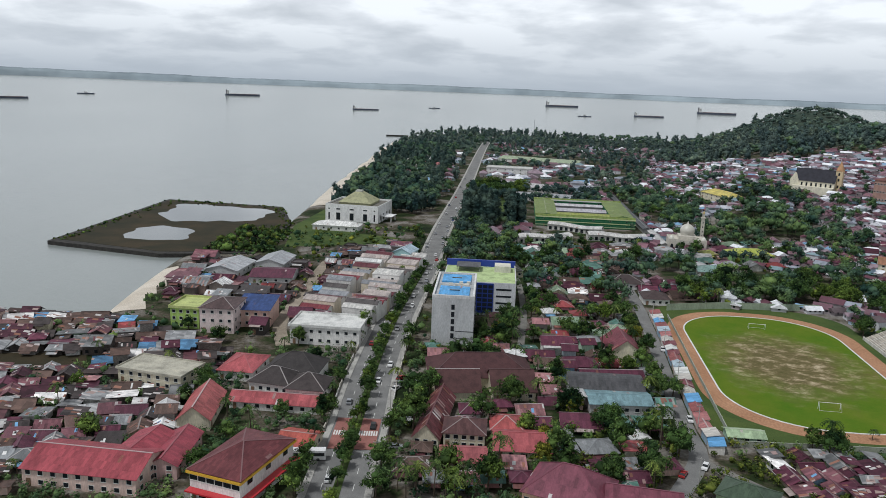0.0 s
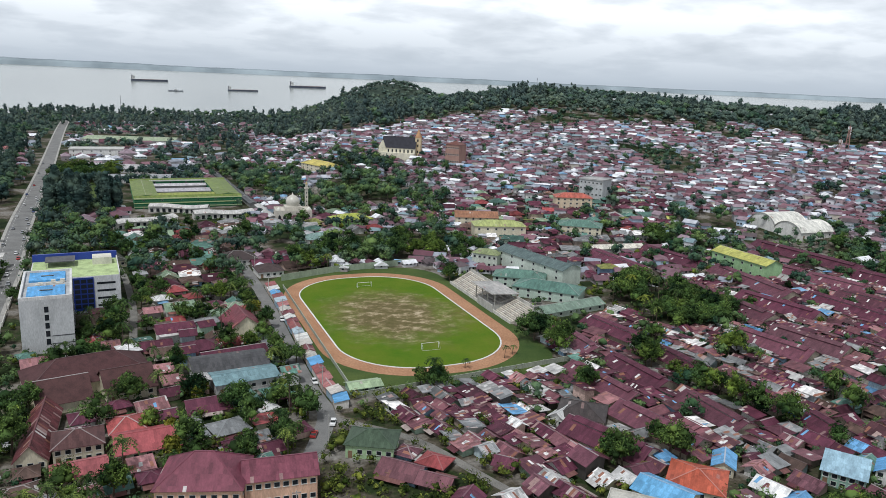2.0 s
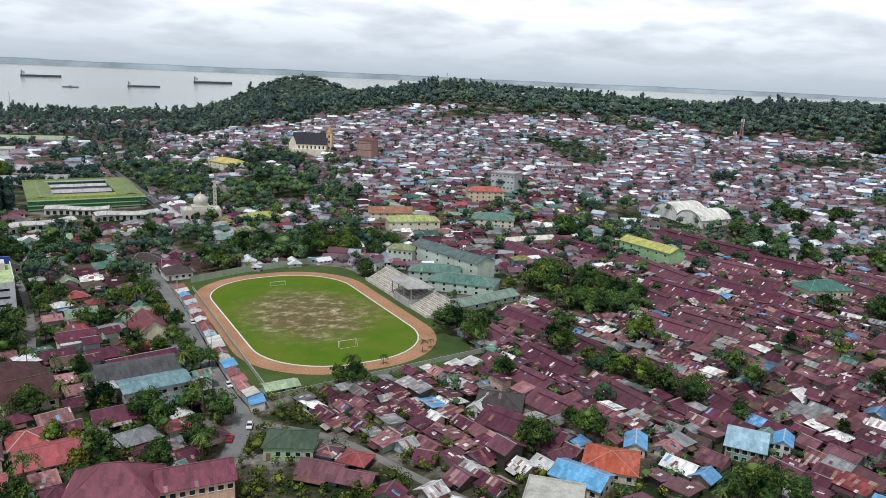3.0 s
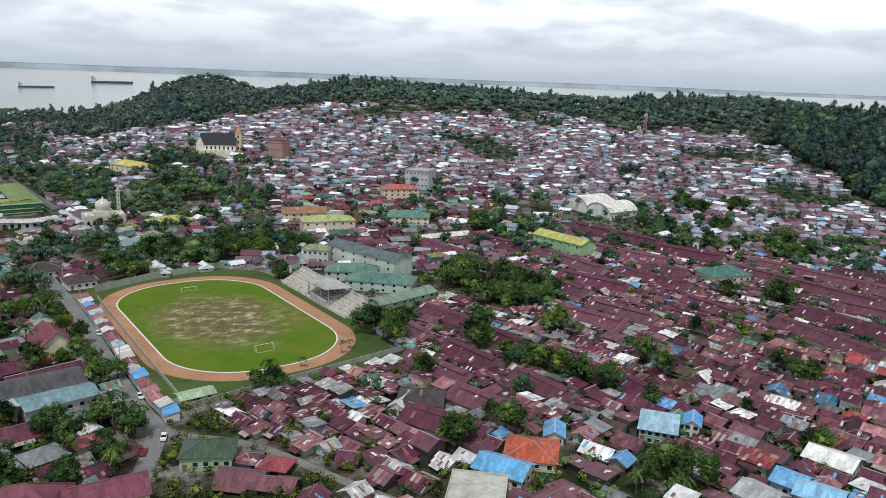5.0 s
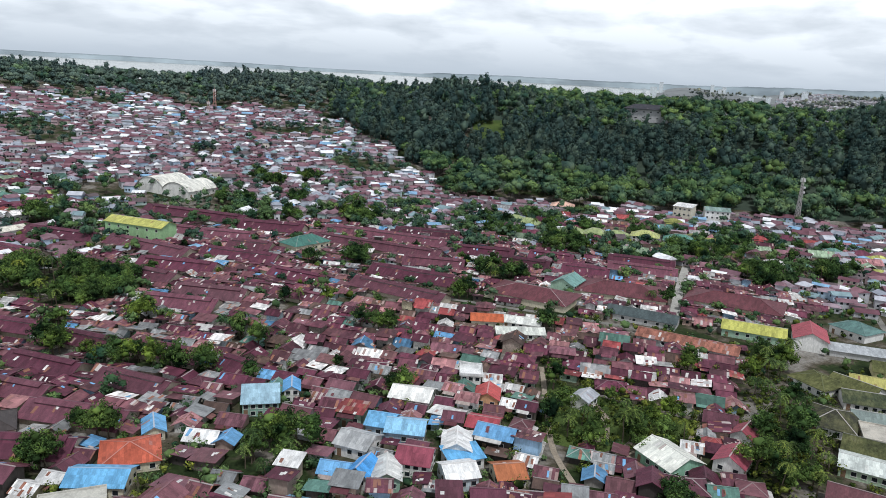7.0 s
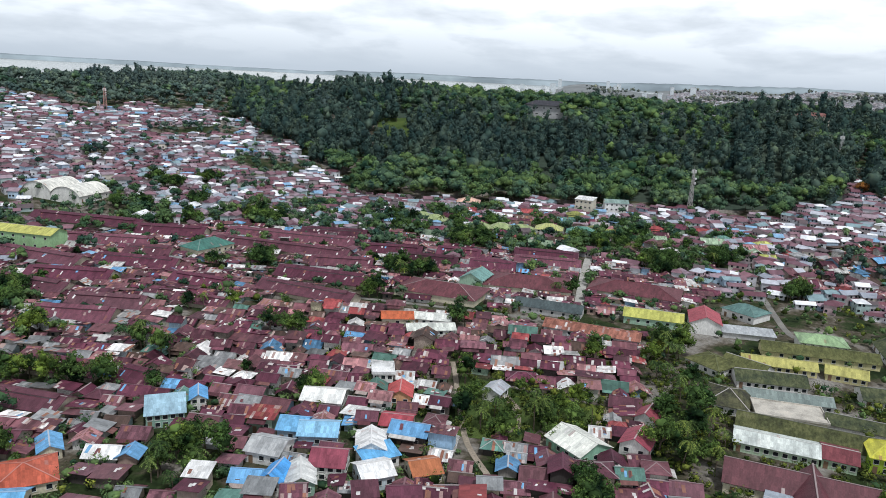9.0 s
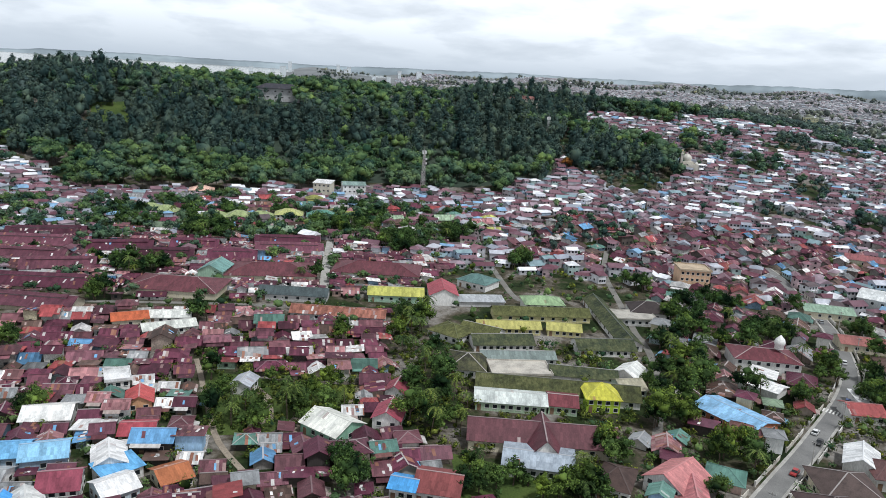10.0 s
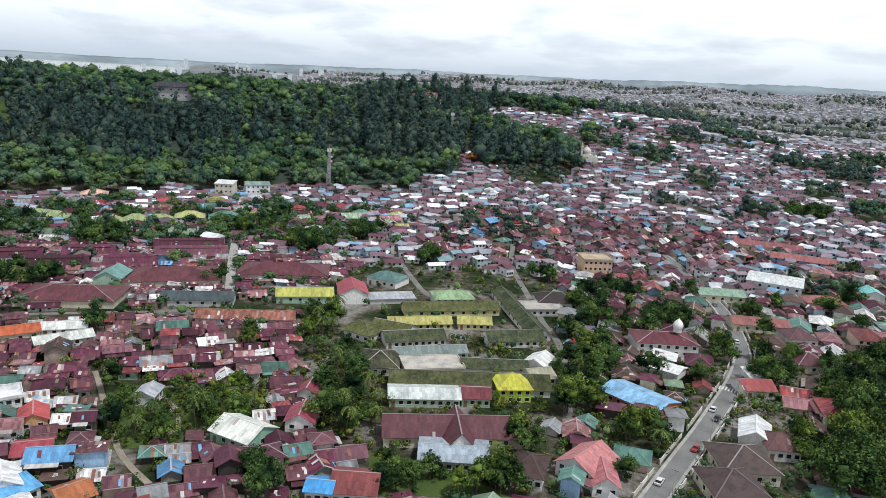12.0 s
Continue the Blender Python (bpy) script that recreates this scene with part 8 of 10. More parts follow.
# open plots kept for gardens and trees
GREENS = [
    [(251, 25), (241, 1), (236, -24), (219, -24), (211, -5), (203, 5), (204, 21), (229, 25)],
    [(309, -49), (315, -64), (255, -57), (224, -63), (200, -57), (192, -43), (201, -35), (232, -43), (259, -40)],
    [(242, 237), (246, 262), (272, 282), (291, 286), (290, 255), (290, 225), (262, 215), (247, 221)],
    [(182, 96), (174, 80), (162, 82), (168, 98)],
    [(-8, 340), (4, 372), (30, 372), (24, 340)],
    [(-88, 560), (-92, 566), (-86, 570)],
    [(188, -47), (177, -66), (157, -78), (165, -45)],
    [(38, 600), (30, 720), (70, 720), (78, 610)],
    [(172, 596), (170, 785), (222, 790), (228, 680), (196, 588)],
    [(196, 535), (205, 600), (240, 640), (290, 590), (285, 545), (245, 515), (215, 518)],
    [(110, 425), (122, 472), (150, 476), (152, 425), (140, 408)],
    [(140, 390), (150, 436), (180, 446), (215, 446), (245, 428), (240, 385), (185, 376)],
    [(412, 378), (443, 345), (456, 362), (470, 380), (452, 402), (425, 398)],
]
DENSE = GREENS[8:]
for g_ in GREENS:
    xs_, ys_ = [p[0] for p in g_], [p[1] for p in g_]
    for gx_ in np.arange(min(xs_), max(xs_), 1):
        for gy_ in np.arange(min(ys_), max(ys_), 1):
            if inside(g_, gx_, gy_):
                TAKEN[cells(gx_, gy_)] = True

# clumps of trees among the houses: place and reach
CLUMPS_BARRACKS = [(206, 173, 5), (206, 168, 5), (207, 163, 5), (207, 158, 5), (206, 148, 5), (208, 144, 5), (210, 140, 5), (230, 216, 5), (208, 198, 5), (206, 192, 5), (142, 142, 5), (161, 144, 5), (160, 139, 5), (235, 128, 6), (143, 143, 4.5), (161, 142, 4.5), (246, 189, 5), (357, 170, 8), (378, 70, 15), (336, 79, 6.5), (239, 145, 5.5), (158, 92, 6), (123, 215, 5), (168, 187, 5.5), (273, 103, 6), (290, 147, 6), (372, 145, 9), (275, 95, 5.5), (304, 31, 4), (278, -26, 6), (220, 71, 4), (364, -11, 6)]
CLUMPS_EAST = [(483, -37, 18), (432, -68, 18), (457, -105, 13), (462, 45, 18), (274, -206, 13), (235, -145, 10), (200, -121, 6), (209, -208, 11), (231, -202, 8), (160, -74, 8), (174, -17, 6), (180, -96, 8), (467, -472, 22), (273, -252, 6.5), (389, -130, 8), (352, -179, 8), (320, -211, 8), (213, -174, 5), (175, -125, 5.5), (369, 347, 11), (475, 189, 16), (469, 290, 9), (473, 270, 8), (526, 282, 11), (550, 262, 10), (537, 302, 10), (450, 227, 8), (490, 242, 9)]
for x_, y_, r_ in CLUMPS_BARRACKS + CLUMPS_EAST:
    claim(x_, y_, r_ * 1.15, r_ * 1.15, 0)
    claim(x_, y_, r_ * 1.15, r_ * 1.15, 45)

# ---------------------------------------------------------------- streets of houses
HOUSE_MESH = {}
M_SHEETS = islands("odd_metal_sheets", [(0.0, (0.46, 0.44, 0.43)), (0.2, (0.20, 0.095, 0.07)), (0.36, (0.30, 0.21, 0.20)), (0.52, (0.62, 0.61, 0.60)), (0.68, (0.13, 0.05, 0.06)), (0.80, (0.38, 0.29, 0.27)), (0.92, (0.16, 0.34, 0.56)), (1.0, (0.3, 0.3, 0.3))], 0.55, 0.35)
# lean-tos, each in one paint
M_LEANTO, n_, l_, b_ = material("lean_to_sheet", 0.55, 0.0, 0.2)
li_ = n_.new("ShaderNodeObjectInfo")
lr_ = ramp(n_, (0.0, (0.11, 0.04, 0.05)), (0.3, (0.17, 0.08, 0.075)), (0.46, (0.36, 0.30, 0.28)), (0.60, (0.50, 0.49, 0.48)), (0.72, (0.09, 0.035, 0.045)), (0.84, (0.26, 0.11, 0.09)), (0.93, (0.18, 0.34, 0.52)), (1.0, (0.2, 0.2, 0.2)))
lr_.color_ramp.interpolation = "CONSTANT"
l_.new(li_.outputs["Random"], lr_.inputs[0])
ls_ = noisy(n_, l_, 0.9, 5, 0.65, "Object", (1.0, 0.3, 1))
lg_ = ramp(n_, (0.3, (0.6, 0.58, 0.56)), (0.7, (1.2, 1.2, 1.2)))
l_.new(ls_.outputs["Fac"], lg_.inputs[0])
l_.new(mix(n_, l_, "MULTIPLY", 1.0, lr_.outputs[0], lg_.outputs[0]), b_.inputs["Base Color"])
WALLS_C = [(0.66, 0.65, 0.61), (0.74, 0.73, 0.71), (0.60, 0.50, 0.40), (0.64, 0.46, 0.40), (0.48, 0.58, 0.62), (0.68, 0.62, 0.44), (0.42, 0.56, 0.44), (0.42, 0.34, 0.29), (0.76, 0.76, 0.75), (0.32, 0.48, 0.66)]
DARK_WALLS = [(0.12, 0.10, 0.09), (0.20, 0.17, 0.15), (0.30, 0.28, 0.26), (0.08, 0.07, 0.065)]


def wall_paint(colours):
    """Dark boards among rendered walls in poorer quarters, standing in for shaded gaps."""
    dark = {id(COASTAL): 0.8, id(KAMPUNG): 0.35}.get(id(colours), 0.12)
    return fill_rnd.choice(DARK_WALLS if fill_rnd.random() < dark else WALLS_C)


FADED, DARKM, PALEM = (0.128, 0.049, 0.070), (0.078, 0.025, 0.042), (0.160, 0.073, 0.094)
COLOUR_WORD = {PALEM: "bleached maroon", FADED: "faded maroon", DARKM: "dark maroon", MAROON: "maroon", RUST: "rust-brown", GREYR: "grey", WHITER: "white", BLUER: "blue", GREENR: "dark green", REDR: "red", OLIVE: "olive-yellow", PINKR: "pinkish-red", BROWNR: "dark brown", BLACKR: "blackened", LTGREEN: "pale green"}
fill_rnd = random.Random(5)


QUEUE = []  # houses to build: those nearest the eye become things, the rest are joined


def house(x, y, w, d, h, rot, roof, rise, roof_c, wall_c, rusty, name="house", group=""):
    QUEUE.append((math.hypot(x, y), x, y, w, d, h, rot, roof, rise, roof_c, wall_c, rusty, name, group))
    claim(x, y, w + 0.2, d + 0.2, rot)


NOUN = {"house": "small rendered house", "villa": "garden house", "shophouse": "narrow shophouse", "barrack": "long barrack row", "shed": "makeshift lean-to shed"}


def vent_ridge(m, w, d, h, rise):
    """A raised strip of roof over the ridge of a long barrack, with open sides."""
    k, q = d * 0.17, h + rise * 0.72 + 0.5
    top = h + rise + 0.45
    x = w * 0.44
    m.shell([(-x, -k, q), (x, -k, q), (x, 0, top), (-x, 0, top), (x, k, q), (-x, k, q), (-x, -k, q - 0.1), (x, -k, q - 0.1), (x, k, q - 0.1), (-x, k, q - 0.1)], [(0, 1, 2, 3), (3, 2, 4, 5), (0, 6, 7, 1), (4, 8, 9, 5), (6, 9, 8, 7), (0, 3, 5), (1, 4, 2)], 0)
    m.box(-x + 0.3, x - 0.3, -k + 0.25, k - 0.25, h + rise * 0.6, q - 0.1, 1)


def porch(m, w, d, h, mat=0):
    """A lower lean-to roof along the front."""
    if w > 15 or d < 5:
        return
    x0, x1 = -w * 0.5, w * 0.28
    y0, y1, z0 = -d / 2 - 2.4, -d / 2 - 0.3, h - 0.95
    m.shell([(x0, y0, z0), (x1, y0, z0), (x1, y1, z0 + 0.6), (x0, y1, z0 + 0.6), (x0, y0, z0 - 0.1), (x1, y0, z0 - 0.1), (x1, y1, z0 + 0.5), (x0, y1, z0 + 0.5)], [(0, 1, 2, 3), (0, 4, 5, 1), (1, 5, 6, 2), (3, 7, 4, 0), (7, 6, 5, 4)], mat)


def build_house(x, y, w, d, h, rot, roof, rise, roof_c, wall_c, rusty, name, group):
    """A small house: its walls, with roof, door and windows under it."""
    key = (w, d, h, roof, rise, fill_rnd.randrange(5))
    if key not in HOUSE_MESH:
        rm = Mesh(M_ROOF, M_CAP, M_LEANTO, M_SHEETS)
        ROOFS[roof](rm, w, d, h, rise, 0.95, cap=1)
        porch(rm, w, d, h, 2)
        if name == "barrack":
            vent_ridge(rm, w, d, h, rise)
        loose_sheets(rm, roof, w, d, h, rise, fill_rnd, fill_rnd.choice((0, 1, 3, 4)) + (int(w / 4) if name == "barrack" else 0), 3)
        rm = rm.data("roof")
        rr = rm.copy()
        rr.materials[0] = M_RUST
        HOUSE_MESH[key] = (wall_mesh(w, d, h, roof, rise).data("wall"), rm, rr)
    wm, rm, rr = HOUSE_MESH[key]
    ob = new(name, wm)
    ob.matrix_basis = pose(x, y, height(x, y), 0, 0, rot)
    j = fill_rnd.uniform(0.75, 1.15) if name == "villa" else fill_rnd.uniform(0.6, 1.1)
    tint(ob, tuple(c * j for c in wall_c))
    kind = {"gable": "gabled", "hip": "hipped", "shed": "sloping", "flat": "flat"}[roof]
    tagged(ob, "%s with a %s%s %s metal roof" % (NOUN[name], "patched " if rusty else "", COLOUR_WORD[roof_c], kind), "shed" if name == "shed" else "house", group)
    j = fill_rnd.uniform(0.75, 1.25)
    part("roof", rr if rusty else rm, ob, tuple(c * j for c in roof_c))
    if name not in ("shed", "barrack"):
        add_windows(ob, w, d, h, 1, (2, 1), False, (0.6, 0.6, 0.58), (0,))


def join_houses(name, specs, label):
    """The many that are left, in one mesh: walls and roofs in the paints of the palette, dark window openings."""
    roofs_used = sorted({q[9] for q in specs})
    walls_used = sorted({q[10] for q in specs})
    mats = [plain_roof(c, False) for c in roofs_used] + [plain_roof(c, True) for c in roofs_used] + [plain_wall(c) for c in walls_used] + [M_GLASS, M_SHEETS]
    m = Mesh(*mats)
    nr = len(roofs_used)
    for _, x, y, w, d, h, rot, roof, rise, roof_c, wall_c, rusty, _, _ in specs:
        mt = pose(x, y, height(x, y), 0, 0, rot)
        k = Mesh()
        ROOFS[roof](k, w, d, h, rise, 0.95)
        porch(k, w, d, h)
        p = Mesh()
        loose_sheets(p, roof, w, d, h, rise, fill_rnd, fill_rnd.choice((0, 0, 1, 2, 3)) + (int(w / 4) if w > 20 else 0), 0)
        ri = roofs_used.index(roof_c) + (nr if rusty else 0)
        q = wall_mesh(w, d, h, roof, rise)
        for src, mi in ((k, ri), (q, 2 * nr + walls_used.index(wall_c)), (p, len(mats) - 1)):
            o = len(m.v)
            m.v.extend(tuple(mt @ Vector(p)) for p in src.v)
            m.f.extend(tuple(o + i for i in f) for f in src.f)
            m.m.extend([mi] * len(src.f))
        for s in (-1, 1):
            n = max(1, int(w / 3.2))
            for i in range(n):
                u, e = (i + 0.5) / n * w - w / 2, s * (d / 2 + 0.03)
                pts = [(u - 0.6, e, 0.9), (u + 0.6, e, 0.9), (u + 0.6, e, 2.1), (u - 0.6, e, 2.1)]
                m.face([tuple(mt @ Vector(p)) for p in (pts if s < 0 else pts[::-1])], len(mats) - 2)
    tagged(part(name, m), label, "houses", kind="stuff")


PLAIN_CACHE = {}


def plain_roof(c, rusty):
    if (c, rusty) not in PLAIN_CACHE:
        m, n, l, b = material("rusty_sheet" if rusty else "roof_sheet", 0.6, 0, 0.2)
        geo = n.new("ShaderNodeNewGeometry")
        j = ramp(n, (0.0, (0.5, 0.5, 0.5)), (1.0, (1.45, 1.43, 1.43)))
        l.new(geo.outputs["Random Per Island"], j.inputs[0])
        big = noisy(n, l, 0.3, 5, 0.65, "World")
        g = ramp(n, (0.32, (0.6, 0.6, 0.6)), (0.7, (1.2, 1.18, 1.16)))
        l.new(big.outputs["Fac"], g.inputs[0])
        col = mix(n, l, "MULTIPLY", 1.0, mix(n, l, "MULTIPLY", 1.0, c, j.outputs[0]), g.outputs[0])
        mp = n.new("ShaderNodeMapping"); mp.inputs["Rotation"].default_value = (0, 0, radians(4)); mp.inputs["Scale"].default_value = (0.4, 1.05, 0.0)
        l.new(geo.outputs["Position"], mp.inputs["Vector"])
        fl = n.new("ShaderNodeVectorMath"); fl.operation = "FLOOR"; l.new(mp.outputs[0], fl.inputs[0])
        wh = n.new("ShaderNodeTexWhiteNoise"); l.new(fl.outputs[0], wh.inputs["Vector"])
        sp = n.new("ShaderNodeSeparateColor"); l.new(wh.outputs["Color"], sp.inputs[0])
        each = ramp(n, (0.0, (0.72, 0.72, 0.72)), (0.5, (1, 1, 1)), (1.0, (1.34, 1.32, 1.3)))
        l.new(sp.outputs[2], each.inputs[0])
        col = mix(n, l, "MULTIPLY", 1.0, col, each.outputs[0])
        share = 0.16 if rusty else 0.02
        on = ramp(n, (0.0, (0, 0, 0)), (1 - share, (0, 0, 0)), (1.01 - share, (1, 1, 1)), (1.0, (1, 1, 1)))
        l.new(sp.outputs[0], on.inputs[0])
        tone = ramp(n, (0.0, (0.24, 0.11, 0.075)), (0.3, (0.34, 0.25, 0.23)), (0.6, (0.46, 0.43, 0.42)), (0.85, (0.28, 0.14, 0.10)), (1.0, (0.3, 0.16, 0.12)))
        tone.color_ramp.interpolation = "CONSTANT"
        l.new(sp.outputs[1], tone.inputs[0])
        col = mix(n, l, "MIX", on.outputs[0], col, tone.outputs[0])
        l.new(col, b.inputs["Base Color"])
        PLAIN_CACHE[(c, rusty)] = m
    return PLAIN_CACHE[(c, rusty)]


def plain_wall(c):
    if c not in PLAIN_CACHE:
        PLAIN_CACHE[c] = blotchy("rendered_wall", tuple(v * 0.5 for v in c), tuple(min(0.8, v * 1.05) for v in c), 0.25, 0.85, fine=2.0)
    return PLAIN_CACHE[c]


def pick(weights):
    t = fill_rnd.uniform(0, sum(w for _, w in weights))
    for v, w in weights:
        t -= w
        if t <= 0:
            return v
    return weights[-1][0]


COUNT = [0]


def fill(poly, rot, sizes, roofs, colours, gap=1.2, chance=0.95, jitter=3, rusty=0.3, tall=0.12, name="house", group="", lane=0):
    """Rows of houses over a stretch of town, leaving out what is taken."""
    xs, ys = [p[0] for p in poly], [p[1] for p in poly]
    cx, cy = sum(xs) / len(xs), sum(ys) / len(ys)
    reach = max(math.hypot(x - cx, y - cy) for x, y in poly)
    c, s = math.cos(radians(rot)), math.sin(radians(rot))
    v, row = -reach, 0
    while v < reach:
        depth = fill_rnd.choice(sizes)[1]
        u = -reach + fill_rnd.uniform(0, 5)
        while u < reach:
            w, d = fill_rnd.choice([q for q in sizes if abs(q[1] - depth) <= 2] or sizes)
            x, y = cx + (u + w / 2) * c - v * s, cy + (u + w / 2) * s + v * c
            u += w + gap * fill_rnd.uniform(0.3, 2.2)
            if not inside(poly, x, y) or fill_rnd.random() > chance:
                continue
            r = rot + fill_rnd.uniform(-jitter, jitter) + (90 if fill_rnd.random() < 0.12 and abs(w - d) < 3 else 0)
            if not is_free(x, y, w, d, r):
                w, d = 5, 5
                if not is_free(x, y, w, d, r):
                    continue
            h = 5.2 if fill_rnd.random() < tall * 0.7 else fill_rnd.choice((2.1, 2.4))
            roof = pick(roofs)
            rise = {"gable": round(d * 0.26, 1), "hip": round(d * 0.27, 1), "shed": 0.9, "flat": 0.4}[roof]
            house(x, y, w, d, h, r + (180 if fill_rnd.random() < 0.5 else 0), roof, rise, pick(colours), wall_paint(colours), fill_rnd.random() < rusty, name, group)
            COUNT[0] += 1
        v += depth + gap + (lane if row % 3 == 2 else 0)
        row += 1
    # smaller ones squeezed into the gaps
    small = min(sizes, key=lambda q: q[0] * q[1])
    x0, x1, y0, y1 = min(xs), max(xs), min(ys), max(ys)
    for _ in range(int((x1 - x0) * (y1 - y0) / (6 + 14 * gap * gap))):
        x, y = fill_rnd.uniform(x0, x1), fill_rnd.uniform(y0, y1)
        w, d = small[0] + fill_rnd.choice((0, 1)), small[1] + fill_rnd.choice((0, 1))
        r = rot + fill_rnd.choice((0, 90)) + fill_rnd.uniform(-jitter, jitter)
        if inside(poly, x, y) and is_free(x, y, w + gap * 0.5, d + gap * 0.5, r):
            roof = pick(roofs)
            rise = {"gable": round(d * 0.26, 1), "hip": round(d * 0.27, 1), "shed": 0.9, "flat": 0.4}[roof]
            house(x, y, w, d, fill_rnd.choice((2.4, 2.8)), r, roof, rise, pick(colours), wall_paint(colours), fill_rnd.random() < rusty, name, group)


def squeeze(poly, rot, n, sizes, colours, rusty=0.5):
    """Sheds and annexes pressed into what room is left."""
    xs, ys = [p[0] for p in poly], [p[1] for p in poly]
    for _ in range(n):
        x, y = fill_rnd.uniform(min(xs), max(xs)), fill_rnd.uniform(min(ys), max(ys))
        w, d = fill_rnd.choice(sizes)
        r = rot + fill_rnd.choice((0, 90, 180, 270)) + fill_rnd.uniform(-6, 6)
        if inside(poly, x, y) and is_free(x, y, w, d, r):
            roof = fill_rnd.choice(("shed", "shed", "gable"))
            house(x, y, w, d, fill_rnd.choice((2.0, 2.3)), r, roof, {"shed": 0.6, "gable": round(d * 0.25, 1)}[roof], pick(colours + [(WHITER, 0.8), (GREYR, 0.9)]), wall_paint(colours), fill_rnd.random() < rusty, "shed", "")


SMALL = [(6, 5), (7, 6), (8, 6), (9, 7), (6, 7), (10, 7), (5, 5)]
MIDDLE = [(9, 8), (11, 8), (12, 9), (10, 10), (14, 9), (8, 7)]
KAMPUNG = [(MAROON, 4.4), (FADED, 2.0), (PALEM, 1.0), (RUST, 2.4), (GREYR, 0.8), (WHITER, 0.8), (BLUER, 0.55), (REDR, 0.8), (PINKR, 0.6), (BROWNR, 1.0), (GREENR, 0.25)]
VILLAS = [(MAROON, 3), (BROWNR, 2), (REDR, 1), (GREYR, 1.3), (PINKR, 1.0), (WHITER, 0.6), (GREENR, 0.8), (LTGREEN, 0.5)]
COASTAL = [(BLUER, 0.9), (GREYR, 1.5), (WHITER, 1.3), (MAROON, 2.2), (RUST, 1.8), (BROWNR, 2.6), (BLACKR, 2.0), (PINKR, 0.5), (REDR, 0.5), (BLACKR, 2.5), (GREYR, 1.5), (DARKM, 2)]
NORTH = [(GREENR, 1.5), (LTGREEN, 1.0), (GREYR, 1.5), (MAROON, 2.0), (BROWNR, 1.6), (REDR, 0.6), (OLIVE, 0.4), (WHITER, 0.5)]

# long barrack roofs in rows with their lean-tos
barrack_rnd = random.Random(11)


def barracks(poly, rot, length, pitch, deep=9):
    xs, ys = [p[0] for p in poly], [p[1] for p in poly]
    cx, cy = sum(xs) / len(xs), sum(ys) / len(ys)
    reach = max(math.hypot(x - cx, y - cy) for x, y in poly)
    c, s = math.cos(radians(rot)), math.sin(radians(rot))
    v = -reach
    while v < reach:
        u = -reach + barrack_rnd.uniform(0, 18)
        while u < reach:
            w = barrack_rnd.choice(length)
            x, y = cx + (u + w / 2) * c - v * s, cy + (u + w / 2) * s + v * c
            ok = all(inside(poly, x + k * w * c, y + k * w * s) for k in (-0.35, 0, 0.35))
            if ok and is_free(x, y, w, deep, rot):
                house(x, y, w, deep, 2.6, rot + barrack_rnd.uniform(-1, 1), "gable", round(deep * 0.25, 1), barrack_rnd.choice((MAROON, FADED, FADED, DARKM, PALEM)), (0.60, 0.52, 0.42), barrack_rnd.random() < 0.03, "barrack", "barrack rows")
            u += w + barrack_rnd.uniform(4, 10)
        v += pitch * barrack_rnd.uniform(0.95, 1.05)


BARRACK_W = [(98, 205), (132, 211), (196, 240), (214, 200), (206, 148), (180, 120), (150, 140), (96, 165)]
BARRACK_N = [(206, 236), (258, 262), (350, 284), (380, 300), (452, 205), (455, 110), (352, 86), (290, 150), (215, 155)]
BARRACK_E = [(470, 95), (450, 30), (445, -30), (395, -95), (345, -60), (330, 0), (330, 85)]
# middle, length, turn and depth of the long roofs
ROWS_WEST = [(217.4, 227.2, 31.2, -87, 11), (193.3, 221.6, 24.7, -98, 11), (215.4, 186.1, 28.7, -94, 11), (192.4, 187.2, 28.5, -93, 11), (191.3, 151.0, 25.9, -95, 11), (166.3, 151.3, 30.6, -85, 12), (146.0, 151.4, 27.2, -75, 12), (217.3, 155.3, 23.9, -93, 11), (173.6, 185.3, 32.0, -89, 11), (216.1, 128.5, 13.3, -103, 10)]
ROWS_NORTH = [(343.3, 258.3, 57.1, -101, 15), (300.1, 242.8, 70.0, -99, 14), (420.2, 280.2, 74.1, -93, 16), (342.9, 315.9, 45.8, -90, 14), (304.0, 318.5, 52.1, -95, 14), (416.5, 223.3, 41.3, -84, 16), (348.9, 205.8, 42.9, -90, 14), (326.2, 160.3, 29.8, -100, 12), (298.4, 146.2, 25.6, -97, 9)]
ROWS_EAST = [(430.5, 151.9, 81.5, -94, 15), (404.4, 149.1, 83.2, -98, 13), (352.1, 107.7, 48.0, -98, 15), (324.8, 107.3, 49.2, -104, 13), (419.4, 86.0, 31.7, -86, 14), (425.8, 48.2, 24.3, -95, 14)]
for x_, y_, w_, r_, d_ in ROWS_WEST + ROWS_NORTH + ROWS_EAST:
    house(x_, y_, w_, d_, 2.6, r_, "gable", round(d_ * 0.24, 1), barrack_rnd.choice((MAROON, MAROON, FADED)), (0.60, 0.52, 0.42), False, "barrack", "barrack rows")
barracks(BARRACK_N, -84, (24, 32, 40), 18, 14)
barracks(BARRACK_E, -92, (24, 30, 36), 18, 14)
for zone_, rot_ in ((BARRACK_W, -86), (BARRACK_N, -84), (BARRACK_E, -92)):
    fill(zone_, rot_, [(5, 4), (6, 4), (4, 4), (7, 5)], [("shed", 6), ("gable", 3)], [(MAROON, 6), (RUST, 4), (GREYR, 1.4), (WHITER, 1.5), (BLUER, 0.35), (PINKR, 0.9)], 0.5, 0.84, 4, 0.6, 0.02, "shed")

